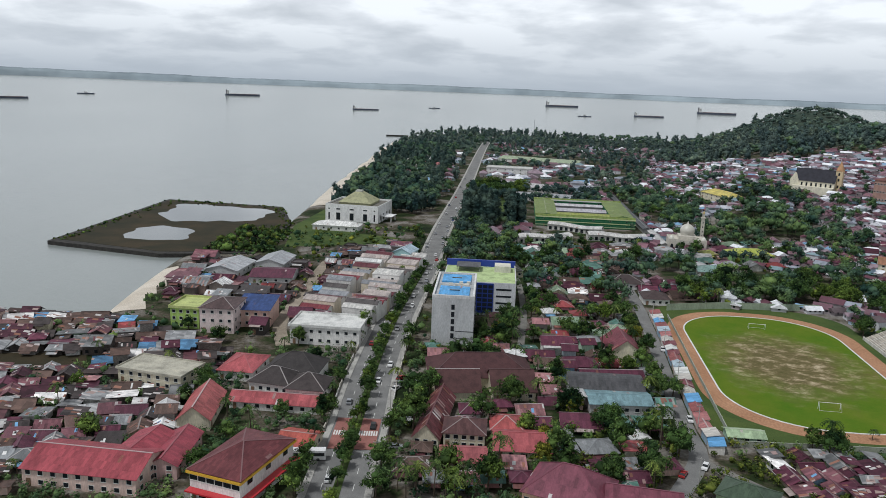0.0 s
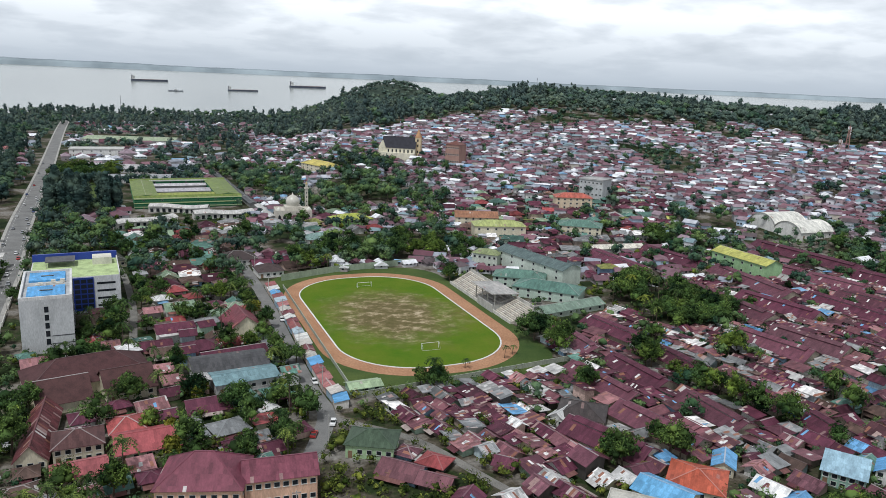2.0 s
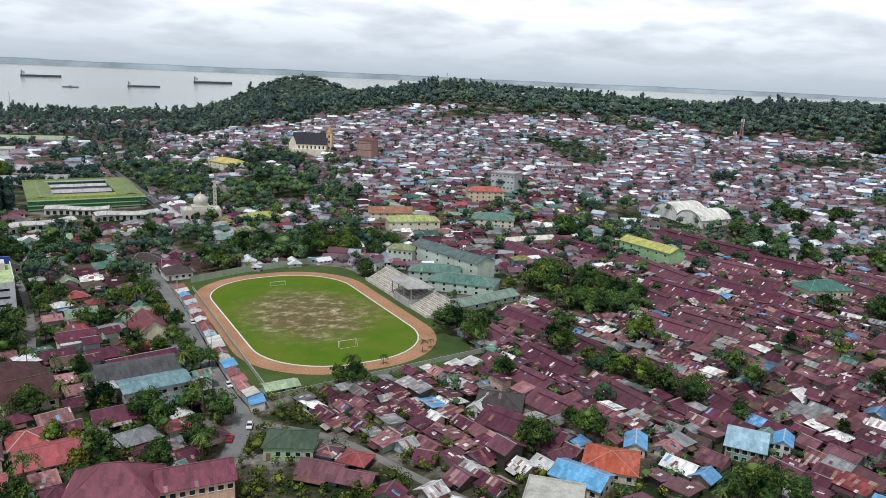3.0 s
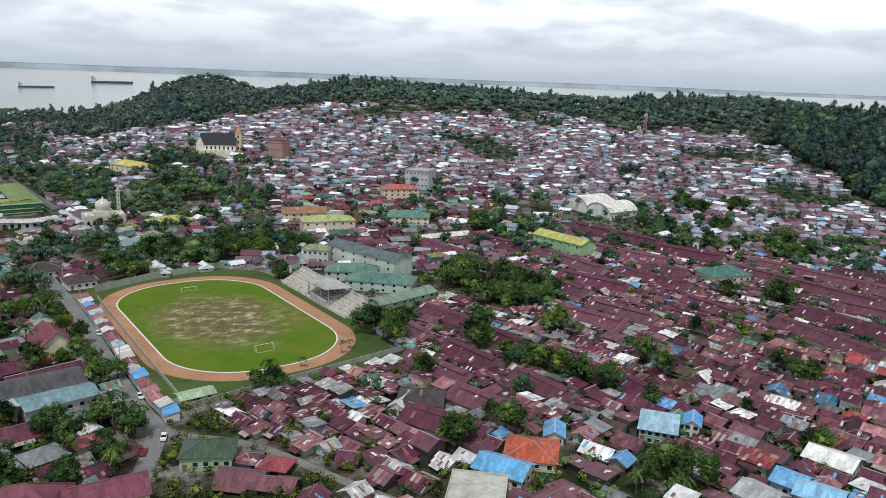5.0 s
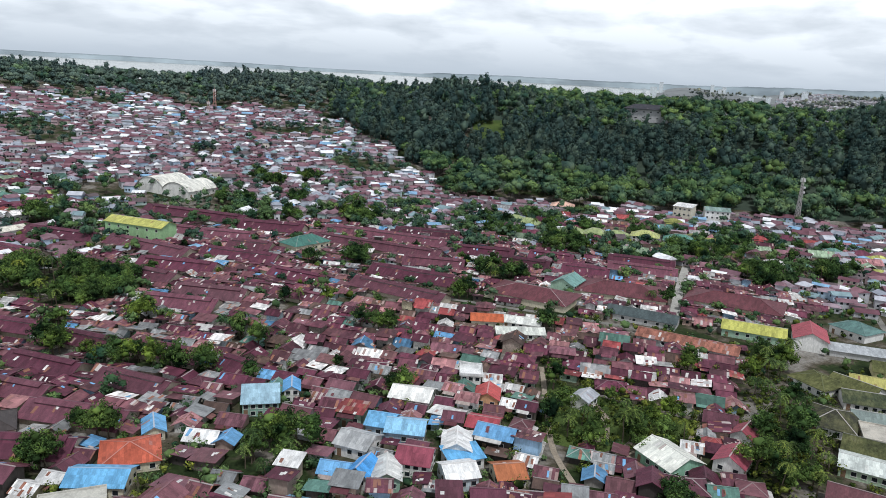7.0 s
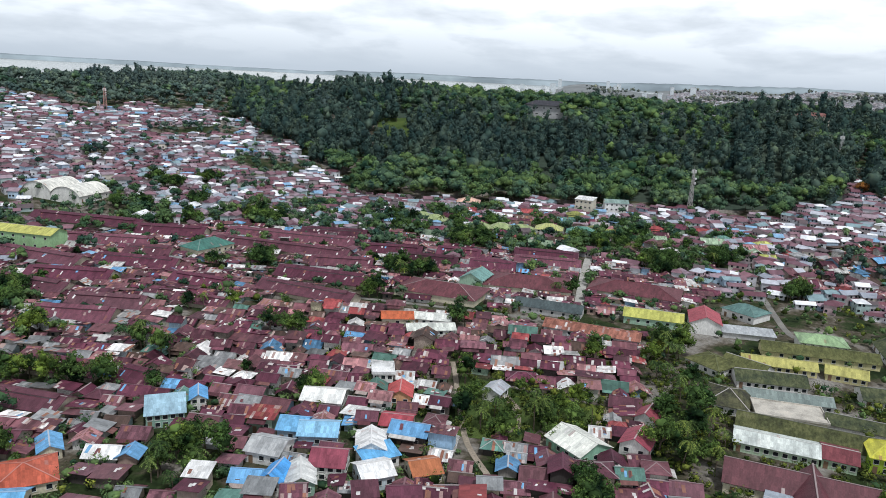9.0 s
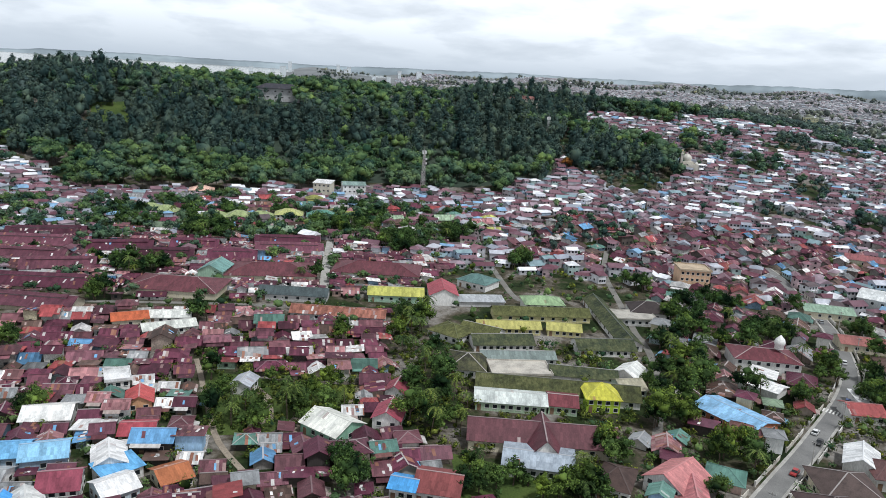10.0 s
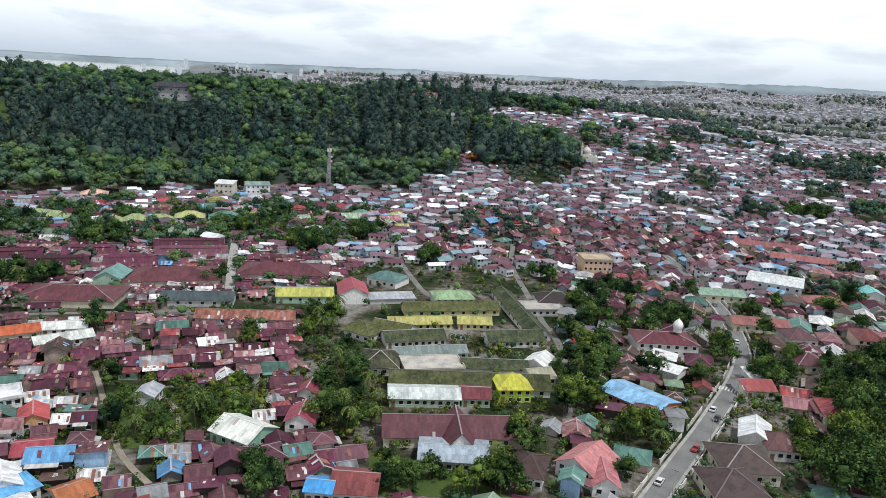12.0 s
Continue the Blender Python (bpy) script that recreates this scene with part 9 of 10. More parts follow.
fill([(207, 162), (292, 137), (318, 92), (313, 29), (310, -52), (259, -38), (200, -33), (186, -45), (176, -30), (176, 40), (168, 60), (186, 98), (179, 110)], -88, SMALL, [("gable", 7), ("hip", 1.5), ("shed", 2.5)], KAMPUNG, 0.5, 0.98, 8, 0.4, 0.22)
fill([(176, 45), (178, 10), (182, -40), (162, -42), (150, -60), (128, -30), (120, 20), (110, 60), (140, 90)], -80, SMALL, [("gable", 7), ("hip", 1.5), ("shed", 2)], KAMPUNG, 1.0, 0.9, 10, 0.3, 0.3)
fill([(-240, 314), (-205, 318), (-150, 316), (-105, 297), (-77, 273), (-87, 245), (-79, 214), (-110, 172), (-150, 172)], 12, SMALL, [("gable", 7), ("hip", 1), ("shed", 3)], COASTAL, 0.4, 0.98, 9, 0.45, 0.12)
fill([(-139, 356), (-146, 434), (-75, 430), (-61, 481), (-26, 487), (-36, 302), (-85, 297), (-110, 320)], -5, MIDDLE + SMALL, [("gable", 5), ("shed", 3), ("flat", 1.5), ("hip", 1)], COASTAL, 0.8, 0.95, 5, 0.3, 0.55, "shophouse")
fill([(27, 341), (102, 350), (86, 252), (80, 199), (65, 183), (-7, 178), (-9, 245), (-4, 300)], 4, MIDDLE + SMALL, [("gable", 5), ("hip", 4), ("shed", 1)], VILLAS, 1.6, 0.9, 6, 0.2, 0.15, "villa")
fill([(6, 500), (150, 520), (210, 560), (230, 480), (149, 375), (102, 352), (38, 342), (43, 480)], 2, MIDDLE, [("hip", 5), ("gable", 4)], NORTH, 2.4, 0.8, 8, 0.15, 0.15, "villa")
fill([(230, 390), (250, 470), (320, 520), (440, 470), (470, 380), (370, 370), (300, 300), (262, 300)], -20, MIDDLE + SMALL, [("hip", 5), ("gable", 4), ("shed", 1)], NORTH + [(MAROON, 4)], 2.0, 0.8, 10, 0.25, 0.15, "villa")
fill([(367, -190), (356, -285), (251, -222), (200, -176), (150, -118), (110, -70), (130, -40), (212, -118), (290, -160)], -35, MIDDLE, [("hip", 4), ("gable", 5), ("shed", 1)], VILLAS, 0.9, 0.96, 10, 0.25, 0.2, "villa")
fill([(331, -304), (335, -410), (133, -190), (130, -150), (206, -212), (250, -240)], -38, MIDDLE, [("hip", 4), ("gable", 5), ("shed", 1)], VILLAS, 0.9, 0.96, 10, 0.25, 0.2, "villa")
fill([(476, 100), (467, -40), (432, -87), (487, -169), (575, -108), (575, 114)], -85, MIDDLE, [("hip", 5), ("gable", 4)], VILLAS + [(LTGREEN, 2), (OLIVE, 1)], 4.0, 0.6, 8, 0.2, 0.3, "villa")
fill([(420, -125), (470, -165), (520, -190), (470, -330), (400, -430), (345, -310), (372, -205)], -60, SMALL + MIDDLE, [("gable", 6), ("hip", 3), ("shed", 1.5)], KAMPUNG, 0.8, 0.96, 10, 0.3, 0.3)

KAMP_GAP = [(182, 120), (186, 98), (176, 45), (150, 55), (110, 60), (96, 165), (150, 140)]
fill(KAMP_GAP, -86, SMALL, [("gable", 7), ("hip", 1), ("shed", 2)], KAMPUNG, 0.5, 0.95, 6, 0.4, 0.15)
fill([(84, 196), (100, 205), (128, 205), (150, 140), (130, 100), (98, 118), (78, 165)], -60, MIDDLE + SMALL, [("gable", 6), ("hip", 2), ("shed", 1)], KAMPUNG, 0.8, 0.92, 8, 0.3, 0.2)
CLUTTER = KAMPUNG + [(WHITER, 2.5), (GREYR, 1.5), (PINKR, 1.5)]
CABIN = [(4, 3), (4, 4), (3, 3), (5, 3), (5, 4)]
for zone_, rot_, n_, pal_ in (([(207, 162), (292, 137), (318, 92), (313, 29), (310, -52), (259, -38), (200, -33), (150, -60), (128, -30), (120, 20), (110, 60), (168, 60), (186, 98), (179, 110)], -88, 9000, KAMPUNG),
                              ([(-240, 314), (-205, 318), (-150, 316), (-105, 297), (-77, 273), (-87, 245), (-79, 214), (-110, 172), (-150, 172)], 12, 5000, COASTAL), (BARRACK_N, -84, 5000, CLUTTER), (BARRACK_W, -86, 2500, CLUTTER), (BARRACK_E, -92, 2500, CLUTTER)):
    squeeze(zone_, rot_, n_, CABIN, pal_)

QUEUE.sort(key=lambda q: q[0])
LIMIT = {"house": 265, "villa": 190, "shophouse": 60, "barrack": 120, "shed": 70}
SEEN = {}
left_over = []
for q_ in QUEUE:
    SEEN[q_[12]] = SEEN.get(q_[12], 0) + 1
    if SEEN[q_[12]] <= LIMIT[q_[12]]:
        build_house(*q_[1:])
    else:
        left_over.append(q_)
join_houses("town_houses", left_over, "closely packed small houses with patched metal roofs")

# ---------------------------------------------------------------- the town on the slopes, too many to count
def far_houses(name, count, seed, choose, size, label, roof_mat, wall_mat, gable=0.75, windows=True):
    rnd = random.Random(seed)
    m = Mesh(wall_mat, roof_mat, M_GLASS)
    made = 0
    pts = []
    for _ in range(count * 4):
        p = choose(rnd)
        if p:
            pts.append(p)
        if len(pts) >= count:
            break
    zs = land(np.array([p[0] for p in pts]), np.array([p[1] for p in pts]))
    for (x, y, rot), z in zip(pts, zs):
        w, d = rnd.uniform(*size), rnd.uniform(size[0] * 0.8, size[1] * 0.75)
        h = rnd.choice((1.9, 2.1, 2.3, 2.5, 2.6, 4.8) if y > -60 else (2.4, 2.8, 3.0, 4.8, 5.4, 5.8))
        if x < 1370 and y < 1430 and y > -850:
            if not is_free(x, y, w * 0.5, d * 0.5, rot):
                continue
            claim(x, y, w * 0.62, d * 0.62, rot)
        c, s = math.cos(radians(rot)), math.sin(radians(rot))

        def at(u, v, q):
            return (x + u * c - v * s, y + u * s + v * c, z + q)
        hw, hd, ov = w / 2, d / 2, 0.5
        m.shell([at(-hw, -hd, -4), at(hw, -hd, -4), at(hw, hd, -4), at(-hw, hd, -4), at(-hw, -hd, h), at(hw, -hd, h), at(hw, hd, h), at(-hw, hd, h)], [(0, 1, 5, 4), (1, 2, 6, 5), (2, 3, 7, 6), (3, 0, 4, 7)], 0)
        rise = d * rnd.uniform(0.16, 0.3)
        if rnd.random() < gable:
            m.shell([at(-hw - ov, -hd - ov, h - 0.2), at(hw + ov, -hd - ov, h - 0.2), at(hw + ov, 0, h + rise), at(-hw - ov, 0, h + rise), at(hw + ov, hd + ov, h - 0.2), at(-hw - ov, hd + ov, h - 0.2)], [(0, 1, 2, 3), (3, 2, 4, 5), (0, 3, 5), (1, 4, 2)], 1)
        else:
            rl = max(0.2, (w - d) / 2)
            m.shell([at(-hw - ov, -hd - ov, h), at(hw + ov, -hd - ov, h), at(hw + ov, hd + ov, h), at(-hw - ov, hd + ov, h), at(-rl, 0, h + rise), at(rl, 0, h + rise)], [(0, 1, 5, 4), (1, 2, 5), (2, 3, 4, 5), (3, 0, 4)], 1)
        if windows:
            for fl in range(2 if h > 5.2 else 1):
                q = fl * 2.9 + 1.0
                for sgn in (-1, 1):
                    for k in (-0.3, 0.02, 0.32):
                        if rnd.random() < 0.8:
                            e = sgn * (hd + 0.03)
                            m.face([at(k * w - 0.6, e, q), at(k * w + 0.6, e, q), at(k * w + 0.6, e, q + 1.2), at(k * w - 0.6, e, q + 1.2)][::sgn * -1 or 1], 2)
                    e = sgn * (hw + 0.03)
                    m.face([at(e, -0.6, q), at(e, 0.6, q), at(e, 0.6, q + 1.2), at(e, -0.6, q + 1.2)][::sgn], 2)
        made += 1
    tagged(part(name, m), label, "houses", kind="stuff")
    return made


def wooded(x, y, r, az):
    """Where the hillside is forest, not town."""
    if any(abs(az - a) < w and abs(r - b) < d for a, b, w, d in GROVES) or (abs(az - 115.5) < 4.2 and 690 + abs(az - 113) * 2 < r < 905 - (az - 111.3) * 18):
        return True
    if 74.6 < az < 130:
        return r > np.interp(az, EDGE_AZ, EDGE_R) + 10 * math.sin(az * 1.7) and r < 1330
    if az <= 74.6:
        return r > np.interp(az, RIDGE_AZ, RIDGE_R) + 14 * math.sin(az * 1.9)
    return False


RIDGE_AZ = (10, 14.6, 16.5, 18.4, 21.6, 24.7, 27.4, 33.4, 37.2, 40.2, 43.5, 47.7, 51.6, 54.4, 56.8, 59.2, 62, 64.7, 70, 74.6)
RIDGE_R = (1350, 1300, 1200, 1100, 940, 925, 955, 953, 946, 917, 923, 950, 996, 932, 875, 917, 875, 866, 750, 640)
EDGE_AZ = (74.6, 83, 90, 98, 107, 110.4, 111.1, 112.5, 118, 121, 129.9)
EDGE_R = (628, 618, 636, 650, 640, 668, 850, 950, 985, 1010, 1090)
# groves inside the town: bearing, distance, half angle, half depth
GROVES = ((120.9, 825, 1.4, 26), (124.4, 790, 1.6, 24), (134.5, 880, 1.9, 30), (137.6, 850, 1.6, 40), (136.2, 750, 1.4, 22), (129.5, 1000, 1.8, 34), (131.8, 1040, 1.5, 30), (126.5, 930, 1.0, 22), (122.5, 905, 1.1, 20), (117.5, 940, 1.0, 16), (139, 1000, 1.6, 40), (128.2, 705, 0.9, 18), (139.5, 690, 1.4, 26), (132.2, 640, 1.2, 20))


def on_slope(rnd):
    az, r = rnd.uniform(15, 142), math.sqrt(rnd.uniform(400 ** 2, 1200 ** 2))
    if wooded(0, 0, r, az) or (az > 75 and az < 100 and r > 640):
        return None
    if (76 < az < 103 and 440 < r < 562 and rnd.random() < 0.8) or (38 < az <= 76 and 430 < r < 545 and rnd.random() < 0.72):
        return None
    x, y = r * math.sin(radians(az)), r * math.cos(radians(az))
    blk = noise.noise(Vector((x * 0.012, y * 0.012, 3.0)))
    if blk > 0.33:
        return None
    turn = -az + 90 * round(noise.noise(Vector((x * 0.006, y * 0.006, 8))) * 2) + 50 * noise.noise(Vector((x * 0.01, y * 0.01, 2))) + rnd.gauss(0, 26)
    return x, y, turn


made_ = far_houses("hillside_houses", 30000, 21, on_slope, (4.6, 11), "densely packed small houses climbing the hillside", M_FARROOF, M_FARWALL)


def beyond(rnd):
    az, r = rnd.uniform(92, 142), math.sqrt(rnd.uniform(1180 ** 2, 4300 ** 2))
    x, y = r * math.sin(radians(az)), r * math.cos(radians(az))
    if noise.noise(Vector((x * 0.003, y * 0.003, 5.0))) > 0.26 or (az < 128 and r < 1420) or az < 98 + (r < 2200) * 6:
        return None
    return x, y, rnd.uniform(0, 180)


far_houses("distant_houses", 14000, 22, beyond, (8, 15), "distant houses towards the hills, paled by haze in their colour", M_DISTROOF, M_DISTWALL, 0.7, False)


def north_town(rnd):
    az, r = rnd.uniform(2, 17), math.sqrt(rnd.uniform(540 ** 2, 1500 ** 2))
    x, y = r * math.sin(radians(az)), r * math.cos(radians(az))
    if noise.noise(Vector((x * 0.01, y * 0.01, 1.0))) > 0.1 or x < 0.06 * y - 10:
        return None
    return x, y, rnd.choice((0, 90)) + rnd.gauss(0, 6)


def shore_town(rnd):
    y = rnd.uniform(760, 1250)
    x = rnd.uniform(-45, 0.055 * y - 42)
    return x, y, rnd.choice((0, 90)) + rnd.gauss(0, 8)


far_houses("shore_houses", 70, 29, shore_town, (9, 20), "low white and red-roofed houses between the road and the beach", M_FARROOF, M_FARWALL, 0.6)
far_houses("northern_houses", 420, 23, north_town, (9, 20), "low houses and halls among trees beside the boulevard", M_FARROOF, M_FARWALL, 0.6)
# ---------------------------------------------------------------- woods and scattered trees
def wood_mesh(name, spots, mats, label, leaf, seed, h=(9, 16), per=34, category="forest", lobes_n=2, girth=(0.30, 0.44), core=1.0, feather=False, fresh=0.0, needles=0.30):
    """Many trees joined: each a stem, a few knobbly lobes and leaf cards round them."""
    rnd, npr = random.Random(seed), np.random.RandomState(seed)
    m = Mesh(*mats)
    zs = np.maximum(land(np.array([p[0] for p in spots]), np.array([p[1] for p in spots])), -0.2)
    for (x, y, big), z in zip(spots, zs):
        hh = rnd.uniform(*h) * big
        r = hh * rnd.uniform(*girth)
        dark = 1 if rnd.random() < (needles(x, y) if callable(needles) else needles) + 1.3 * noise.noise(Vector((x * 0.006, y * 0.006, 4.0))) else 0
        tone = dark or (3 if rnd.random() < fresh else 0)
        lobes = []
        if dark and feather:
            # a tall casuarina: soft tufts in tiers that narrow to a loose tip
            hh *= rnd.uniform(1.05, 1.4)
            r = hh * rnd.uniform(0.19, 0.27)
            for up, wide in ((0.30, 0.95), (0.46, 1.1), (0.62, 1.0), (0.78, 0.75), (0.92, 0.4)):
                lobes.append(((x + rnd.uniform(-.4, .4) * r, y + rnd.uniform(-.4, .4) * r, z + hh * up), r * wide * rnd.uniform(0.8, 1.2)))
            squash, inner = 1.1, core * 0.62
        else:
            # a broad dome of lobes, the highest in the middle
            lobes.append(((x + rnd.uniform(-.2, .2) * r, y + rnd.uniform(-.2, .2) * r, z + hh * 0.66), r * 0.78))
            a0 = rnd.uniform(0, 6.28)
            for k in range(lobes_n):
                a = a0 + 6.28 * k / lobes_n + rnd.uniform(-.5, .5)
                lobes.append(((x + math.cos(a) * r * 0.62, y + math.sin(a) * r * 0.62, z + hh * rnd.uniform(0.42, 0.70)), r * rnd.uniform(0.42, 0.62)))
            squash, inner = 0.8, core * 0.70
        for c, q in lobes:
            lump(m, rnd, c, q * inner, tone, squash, 0.4, 3, 6)
        pick_ = npr.randint(0, len(lobes), per)
        c = np.array([q[0] for q in lobes])[pick_]
        q = np.array([q[1] for q in lobes])[pick_][:, None]
        d = npr.normal(size=(per, 3)) * (1, 1, 0.85) + (0, 0, 0.42)
        d /= np.linalg.norm(d, axis=1)[:, None]
        p = c + d * (1, 1, squash) * q * npr.uniform(0.66, 1.12, (per, 1))
        f = d + npr.uniform(-0.55, 0.55, (per, 3)) + (0, 0, 0.25)
        a = np.cross(f, npr.normal(size=(per, 3)))
        a /= np.linalg.norm(a, axis=1)[:, None] + 1e-6
        b = np.cross(f / np.linalg.norm(f, axis=1)[:, None], a)
        s = leaf * npr.uniform(0.5, 1.3, (per, 1))
        o = len(m.v)
        m.v.extend(np.stack([p - a * s, p + b * s * 0.85, p + a * s * 0.9 - b * s * 0.45], 1).reshape(-1, 3).tolist())
        m.f.extend((o + 3 * i, o + 3 * i + 1, o + 3 * i + 2) for i in range(per))
        m.m.extend([tone] * per)
        if h[0] > 5:
            m.tube([(x, y, z - 1), (x, y, z + hh * 0.45)], [0.25, 0.15], 3, 2, False)
    return tagged(part(name, m, smooth_faces=True), label, category, kind="stuff")


wood_rnd = random.Random(9)


def polar(az0, az1, r0, r1, n, test, big=(0.8, 1.2), keep=None):
    out = []
    for _ in range(n * 3):
        az, r = wood_rnd.uniform(az0, az1), math.sqrt(wood_rnd.uniform(r0 ** 2, r1 ** 2))
        x, y = r * math.sin(radians(az)), r * math.cos(radians(az))
        if test(x, y, r, az):
            out.append((x, y, wood_rnd.uniform(*big)))
        if len(out) >= n:
            break
    return out


def dry(x, y, off=8):
    return coast_distance(np.array([x]), np.array([y]))[0] > off


MATS_ = (M_LEAFM, M_LEAFD, M_BARK, M_LEAFS)
FRESH_ = (M_LEAFS, M_LEAFM, M_BARK)
HAZED_ = (M_LEAFH, M_LEAFK, M_BARK, M_LEAFM)
wood_mesh("hill_forest", polar(66, 120, 600, 1010, 2300, lambda x, y, r, a: wooded(x, y, r, a) and r > 612 and ((a - 77.6) / 1.6) ** 2 + ((r - 786) / 40) ** 2 > 0.6 + 0.7 * noise.noise(Vector((x * 0.05, y * 0.05, 9))) and math.hypot(x - 860, y - 8) > 24 and math.hypot(x - 880, y + 279) > 30), MATS_, "dense green and dark forest covering the hill", 1.0, 1, (14, 23), 210, lobes_n=5, girth=(0.32, 0.46), core=0.95, feather=True, fresh=0.5, needles=lambda x, y: 0.03 + 0.42 * float(smooth(680, 760, math.hypot(x, y)) * smooth(1000, 900, math.hypot(x, y))))
wood_mesh("ridge_forest", polar(12, 76, 840, 1290, 3000, lambda x, y, r, a: wooded(x, y, r, a)), HAZED_, "dark trees along the ridge above the town", 1.2, 2, (9, 18), 80, lobes_n=4, feather=True, needles=0.08, fresh=0.15)
wood_mesh("ridge_forest", polar(111, 131, 930, 1320, 900, lambda x, y, r, a: wooded(x, y, r, a)), HAZED_, "dark trees along the ridge behind the town", 1.5, 3, (9, 15), 50)
wood_mesh("cone_hill_forest", polar(17, 35, 1200, 1800, 1100, lambda x, y, r, a: math.hypot(x - 715, y - 1500) < 270), HAZED_, "dark woods covering the conical hill by the sea", 1.8, 4, (6, 10), 36, lobes_n=1, girth=(0.5, 0.8))
wood_mesh("point_woods", polar(-6, 22, 760, 1900, 1400, lambda x, y, r, a: dry(x, y, 22) and is_free(x, y, 4, 4, 0) and (r > 1150 or noise.noise(Vector((x * .01, y * .01, 1))) > -0.05 or a > 11)), HAZED_, "dense trees on the low point by the sea", 1.5, 5, (9, 16), 60, lobes_n=3, fresh=0.2, feather=True)
wood_mesh("shore_woods", polar(-11, 1.5, 620, 1300, 620, lambda x, y, r, a: dry(x, y, 19) and x < 0.045 * y - 40 and is_free(x, y, 3, 3, 0) and (y < 900 or noise.noise(Vector((x * .02, y * .02, 7))) > -0.15)), MATS_, "thick dark trees between the boulevard and the beach", 1.1, 6, (10, 18), 110, lobes_n=4, feather=True, needles=0.5)
wood_mesh("town_trees", polar(14, 142, 430, 1150, 2500, lambda x, y, r, a: not wooded(x, y, r, a) and is_free(x, y, 2.0, 2.0, 0), (0.55, 0.9)), MATS_, "green trees standing between the hillside houses", 1.0, 7, (8, 13), 44, lobes_n=1)
wood_mesh("slope_groves", polar(14, 142, 440, 1100, 900, lambda x, y, r, a: not wooded(x, y, r, a) and noise.noise(Vector((x * 0.012, y * 0.012, 3.0))) > 0.3, (0.7, 1.0)), MATS_, "groves of trees between the hillside quarters", 1.1, 17, (8, 14), 60)
wood_mesh("distant_trees", polar(92, 142, 1260, 4200, 1700, lambda x, y, r, a: noise.noise(Vector((x * .003, y * .003, 5))) > 0.12 or (r < 1700 and a < 122), (0.9, 1.8)), (M_DISTLEAF, M_DISTLEAF, M_BARK), "far woods among the distant houses, haze-paled in colour", 3.2, 8, (9, 15), 9, lobes_n=0, girth=(0.5, 0.8))
wood_mesh("grove_trees", polar(111, 142, 620, 1100, 700, lambda x, y, r, a: wooded(x, y, r, a) and r < 1080), MATS_, "dense green groves inside the hillside town", 1.1, 41, (9, 15), 70)
wood_mesh("belt_trees", polar(38, 106, 435, 600, 760, lambda x, y, r, a: is_free(x, y, 3, 3, 0) and math.hypot(x - 440, y - 312) > 42), FRESH_, "leafy trees between the bungalows below the forest", 0.7, 42, (5, 10.5), 130, lobes_n=3, girth=(0.38, 0.52), core=0.85)
wood_mesh("north_trees", polar(0, 30, 380, 800, 900, lambda x, y, r, a: is_free(x, y, 2.0, 2.0, 0) and dry(x, y) and not (50 < x < 170 and 500 < y < 700), (0.8, 1.15)), MATS_, "leafy trees among the northern houses", 0.8, 18, (9, 14), 110, fresh=0.5, core=0.8)
def garden_spot(x, y, r, a):
    return (is_free(x, y, 1.2, 1.2, 0) or any(inside(q, x, y) for q in GREENS[:4])) and dry(x, y)


BUSH_MATS = (M_LEAFS, M_GRASS, M_BARK)
wood_mesh("garden_bushes", polar(-35, 150, 130, 290, 3000, garden_spot, (0.5, 1.2)), BUSH_MATS, "bushes, bananas and weeds filling the gaps between houses", 0.42, 19, (1.6, 4.4), 40, "bushes", 0, (0.6, 1.0), 0.62)
wood_mesh("garden_bushes", polar(-35, 150, 290, 560, 2600, garden_spot, (0.6, 1.3)), BUSH_MATS, "bushes, bananas and weeds filling the gaps between houses", 0.6, 20, (1.8, 4.2), 10, "bushes", 0, (0.6, 1.0), 0.8)

rim_ = []
for (ax_, ay_), (bx_, by_) in list(zip(inner_, inner_[1:] + inner_[:1]))[:4]:
    for k_ in range(int(math.hypot(bx_ - ax_, by_ - ay_) / 2.0)):
        u_ = wood_rnd.random()
        rim_.append((ax_ + (bx_ - ax_) * u_ + wood_rnd.gauss(2, 3), ay_ + (by_ - ay_) * u_ + wood_rnd.gauss(-2, 3), wood_rnd.uniform(0.25, 0.6)))
for k_ in range(260):
    rim_.append((wood_rnd.uniform(-150, -108), wood_rnd.uniform(455, 530), wood_rnd.uniform(0.6, 1.3)))
wood_mesh("shore_scrub", [q for q in rim_ if inside(POLDER, q[0], q[1]) or q[0] > -125], (M_LEAF, M_GRASS, M_BARK), "green scrub along the embankment of the reclaimed land", 0.8, 33, (2.0, 4.5), 10, "bushes", 0, (0.6, 1.0))

wood_mesh("town_groves", polar(8, 55, 380, 820, 520, lambda x, y, r, a: any(inside(q, x, y) for q in DENSE)), (M_LEAFM, M_LEAF, M_BARK, M_LEAFS), "dense leafy trees standing together in the town", 0.7, 44, (9, 15), 200, lobes_n=4, girth=(0.36, 0.5), core=0.85, fresh=0.35, needles=0.15)
wood_mesh("barrack_trees", polar(20, 105, 200, 480, 470, lambda x, y, r, a: any(inside(q, x, y) for q in (BARRACK_W, BARRACK_N, BARRACK_E)) and is_free(x, y, 1.2, 1.2, 0), (0.7, 1.2)), FRESH_, "small leafy trees between the barrack rows", 0.6, 43, (5, 9), 110, lobes_n=3, girth=(0.4, 0.55), core=0.8)
# single trees in the near town
plant_rnd = random.Random(31)


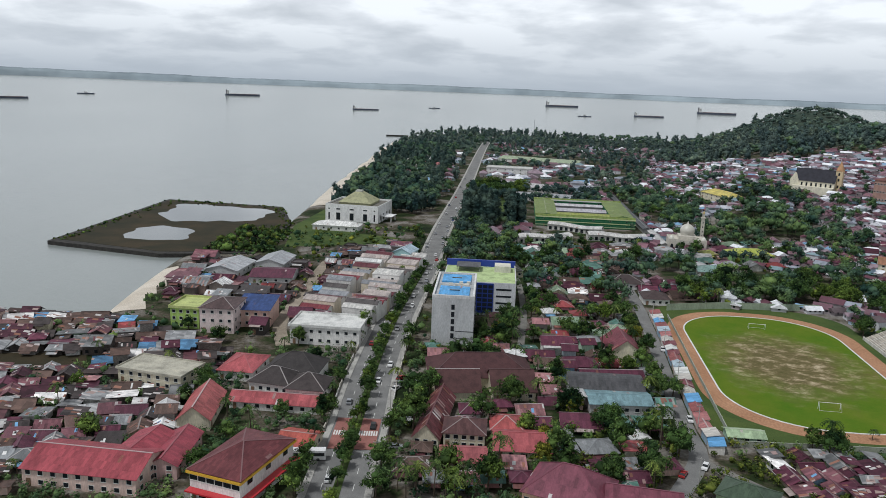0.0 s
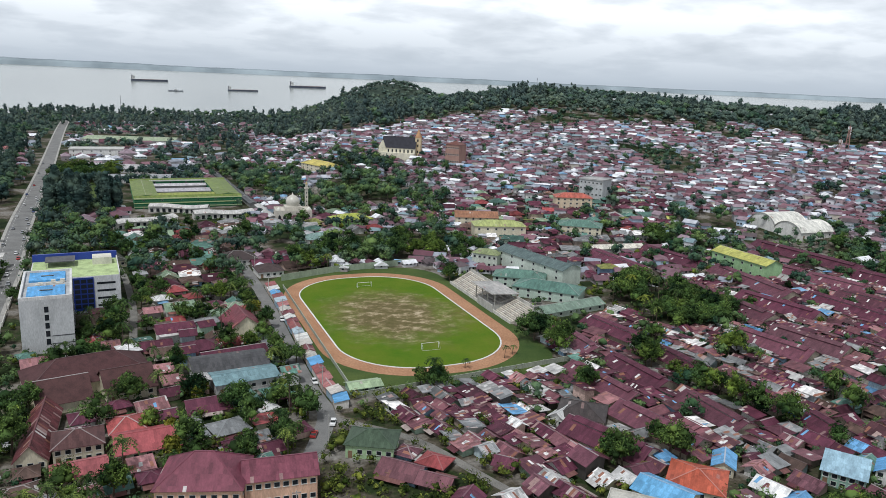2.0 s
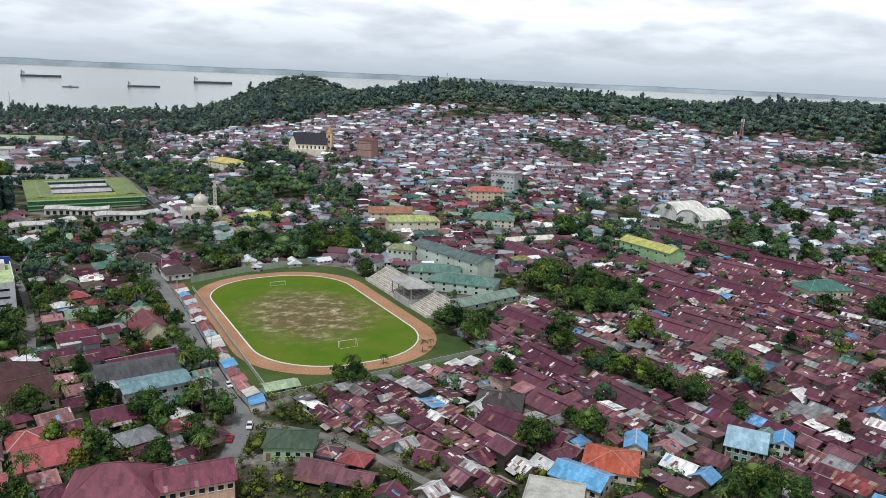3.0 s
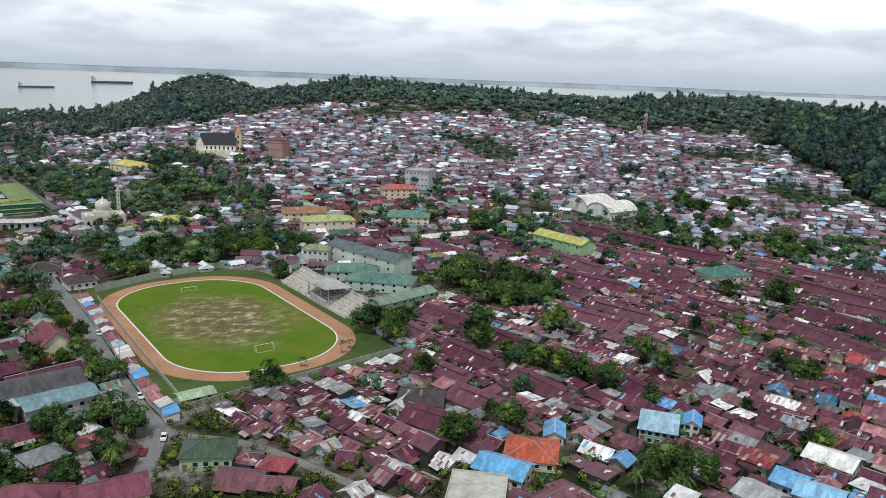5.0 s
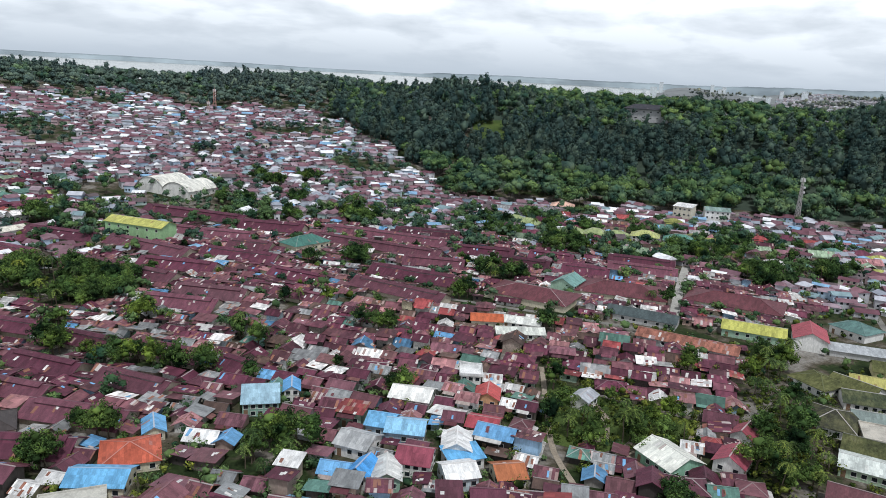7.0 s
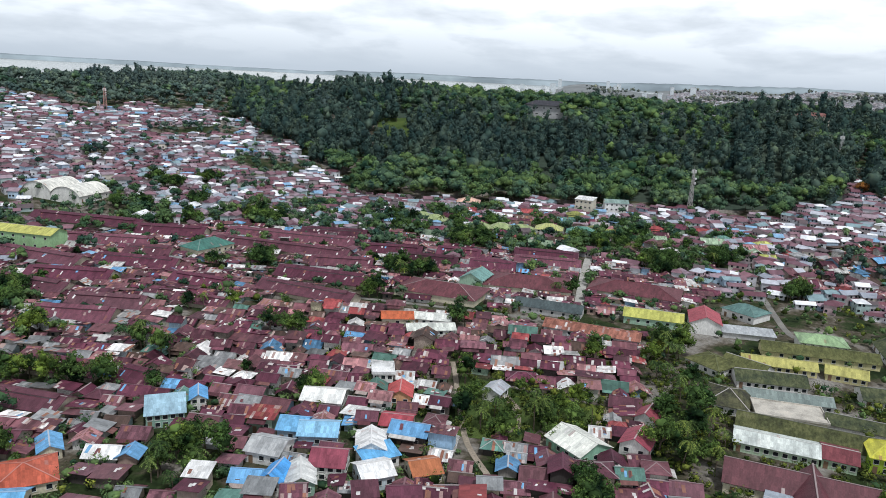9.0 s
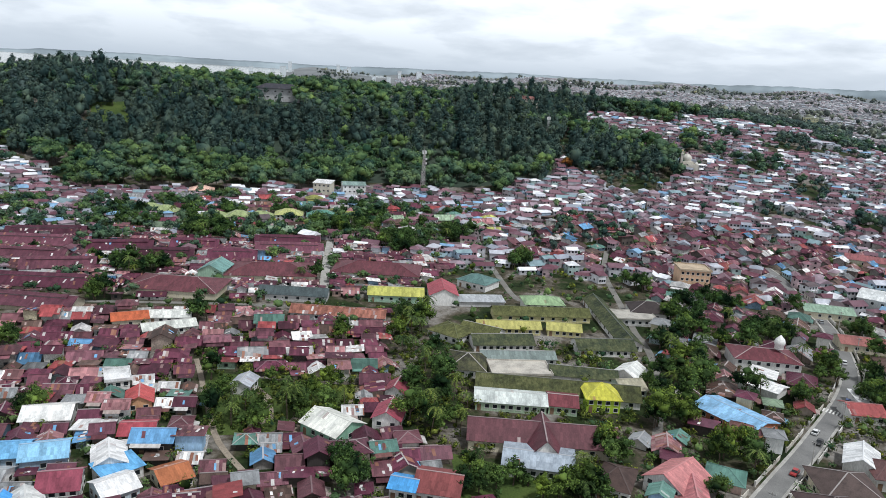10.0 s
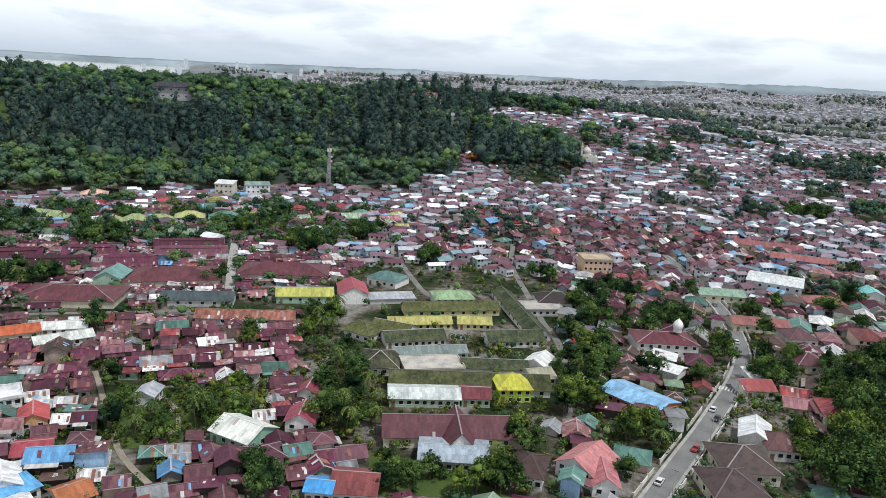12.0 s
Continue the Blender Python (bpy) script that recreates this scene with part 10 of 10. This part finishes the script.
def plant(poly, n, kinds, scale=(0.7, 1.1), anywhere=False, clear=2.5):
    xs, ys = [p[0] for p in poly], [p[1] for p in poly]
    k = 0
    for _ in range(n * 12):
        x, y = plant_rnd.uniform(min(xs), max(xs)), plant_rnd.uniform(min(ys), max(ys))
        if not inside(poly, x, y) or any((x - a) ** 2 + (y - b) ** 2 < clear ** 2 for a, b in PLANTED):
            continue
        if not anywhere and not is_free(x, y, 2.4, 2.4, 0):
            continue
        tree(pick(kinds), x, y, plant_rnd.uniform(*scale))
        k += 1
        if k >= n:
            return


MIXED = [("broad", 6), ("palm", 2), ("shrub", 2), ("yellow", 0.4)]
plant(GREENS[0], 44, [("shrub", 6), ("broad", 3), ("palm", 2)], (0.6, 1.05), True, 2.0)
plant(GREENS[6], 16, [("shrub", 4), ("broad", 3), ("palm", 1)], (0.6, 0.95), True)
plant([(308, -173), (343, -212), (288, -189), (238, -151), (201, -130), (196, -114), (230, -133)], 26, [("broad", 6), ("wide", 1), ("palm", 2)], (0.85, 1.2), True, 5)
plant([(205, -228), (222, -282), (133, -195), (128, -168), (150, -172)], 22, [("wide", 3), ("broad", 2)], (1.0, 1.3), True, 6)
plant(GREENS[1], 36, [("broad", 5), ("palm", 6), ("shrub", 1)], (0.85, 1.2), True)
plant(GREENS[2], 46, [("broad", 6), ("wide", 2), ("palm", 3)], (0.95, 1.3), True, 4.0)
plant(GREENS[3], 5, [("broad", 5), ("palm", 3), ("shrub", 1)], (0.8, 1.2), True)
plant(GREENS[4], 7, [("broad", 5)], (0.8, 1.0), True)
plant([(16, 559), (16, 587), (40, 587), (40, 559)], 14, [("tall", 1)], (1.4, 1.8), True, 4)
plant([(49, 574), (49, 598), (63, 598), (63, 574)], 8, [("tall", 1)], (1.3, 1.7), True, 4)
plant([(29, 746), (29, 778), (77, 778), (77, 746)], 14, [("wide", 1)], (1.1, 1.5), True, 6)
plant([(27, 341), (102, 350), (86, 252), (80, 199), (65, 183), (-7, 178), (-9, 245), (-4, 300)], 84, [("broad", 7), ("palm", 4), ("shrub", 1), ("yellow", 0.5)], (0.85, 1.25))
plant([(6, 500), (150, 520), (210, 560), (230, 480), (149, 375), (102, 352), (38, 342), (43, 480)], 43, [("broad", 7), ("palm", 1), ("wide", 0.5)], (0.75, 1.1))
plant([(-190, 306), (-146, 311), (-40, 305), (-45, 185), (-110, 172), (-150, 172)], 24, [("broad", 5), ("palm", 4), ("shrub", 2)], (0.7, 1.0))
plant([(98, 205), (196, 240), (350, 284), (452, 205), (455, 110), (320, 60), (150, 110)], 49, [("broad", 5), ("palm", 1.5), ("shrub", 3)], (0.5, 0.85))
plant([(207, 162), (313, 29), (310, -52), (255, -10), (170, 20), (110, 60), (140, 90)], 31, MIXED, (0.5, 0.85))
plant([(367, -190), (371, -282), (251, -226), (150, -122), (110, -70), (130, -40), (212, -118), (290, -160)], 52, [("broad", 6), ("palm", 3), ("shrub", 1)], (0.75, 1.15))
plant([(331, -304), (335, -410), (133, -190), (130, -150), (206, -212), (250, -240)], 31, [("broad", 5), ("wide", 1.2), ("shrub", 1)], (0.75, 1.15))
plant([(476, 100), (467, -40), (432, -87), (487, -169), (545, -108), (545, 114)], 55, [("broad", 7), ("palm", 1)], (0.8, 1.15))

for x_, y_, r_ in CLUMPS_BARRACKS + CLUMPS_EAST:
    for k_ in range(max(2, int(r_ * r_ / 13))):
        a_, q_ = plant_rnd.uniform(0, 6.28), r_ * 0.85 * math.sqrt(plant_rnd.random())
        tree(pick([("broad", 7), ("palm", 1.6), ("wide", 0.7 if r_ > 7 else 0)]), x_ + q_ * math.cos(a_), y_ + q_ * math.sin(a_), plant_rnd.uniform(0.8, 1.15))

# trees that stand out
for kind_, x_, y_, s_ in (("dry", 652, -254, 1.1), ("wide", 135, 380, 1.2), ("wide", 150, 394, 1.2), ("wide", 166, 397, 1.3), ("wide", 184, 400, 1.2), ("wide", 200, 402, 1.3), ("wide", 217, 392, 1.2), ("wide", 232, 388, 1.2), ("wide", 195, 331, 0.85), ("wide", 181, 236, 1.15), ("wide", 182, 221, 1.1), ("wide", 120, 209, 0.75), ("broad", 115, 212, 0.8), ("wide", 211, 376, 1.1), ("wide", 203, 386, 1.2), ("wide", 189, 386, 1.2),
                          ("wide", 172, 386, 1.1), ("wide", 158, 384, 1.0), ("wide", 222, 366, 1.0), ("wide", 240, 378, 1.1), ("wide", 54, 220, 1.0), ("yellow", 30, 196, 1.0), ("yellow", 34, 212, 0.8), ("wide", 45, 236, 0.8), ("wide", 226, -219, 0.95), ("wide", 220, -228, 0.9),
                          ("wide", 192, -225, 1.1), ("wide", 156, -190, 1.3), ("wide", 146, -178, 1.3), ("wide", 166, -205, 1.3), ("wide", 134, -168, 1.4), ("wide", 176, -214, 1.2), ("wide", 166, -76, 0.7), ("wide", 181, -16, 0.7), ("wide", 207, -8, 0.55),
                          ("broad", 171, 92, 1.35), ("palm", 174, 86, 1.3), ("palm", 168, 84, 1.1), ("palm", 139, 222, 0.6), ("palm", 158, 224, 0.6), ("palm", 163, 226, 0.55), ("yellow", 293, -50, 0.8), ("broad", 84, 252, 0.8), ("broad", 80, 262, 0.9)):
    tree(kind_, x_, y_, s_)
for i_, p_ in enumerate(BOULEVARD):
    if 172 < p_.y < 430 and i_ % 5 != 4:
        tree("broad", p_.x + plant_rnd.uniform(-0.5, 0.5), p_.y, plant_rnd.uniform(0.5, 0.75), 0.28)
    sd_ = side_of(BOULEVARD, i_)
    for off_ in (-10.6, 10.6):
        if 172 < p_.y < 520 and plant_rnd.random() < (0.55 if off_ < 0 else 0.3) and not (off_ < 0 and p_.y > 320 and plant_rnd.random() < 0.5):
            q_ = p_ + sd_ * off_
            tree(plant_rnd.choice(("broad", "broad", "broad", "palm")), q_.x, q_.y, plant_rnd.uniform(0.6, 1.05))
for i_ in range(9):
    tree("palm", -14 + 3.2 * i_ + plant_rnd.uniform(-1, 1), 178 + plant_rnd.uniform(-3, 4), 0.95)
stand_trees(300)
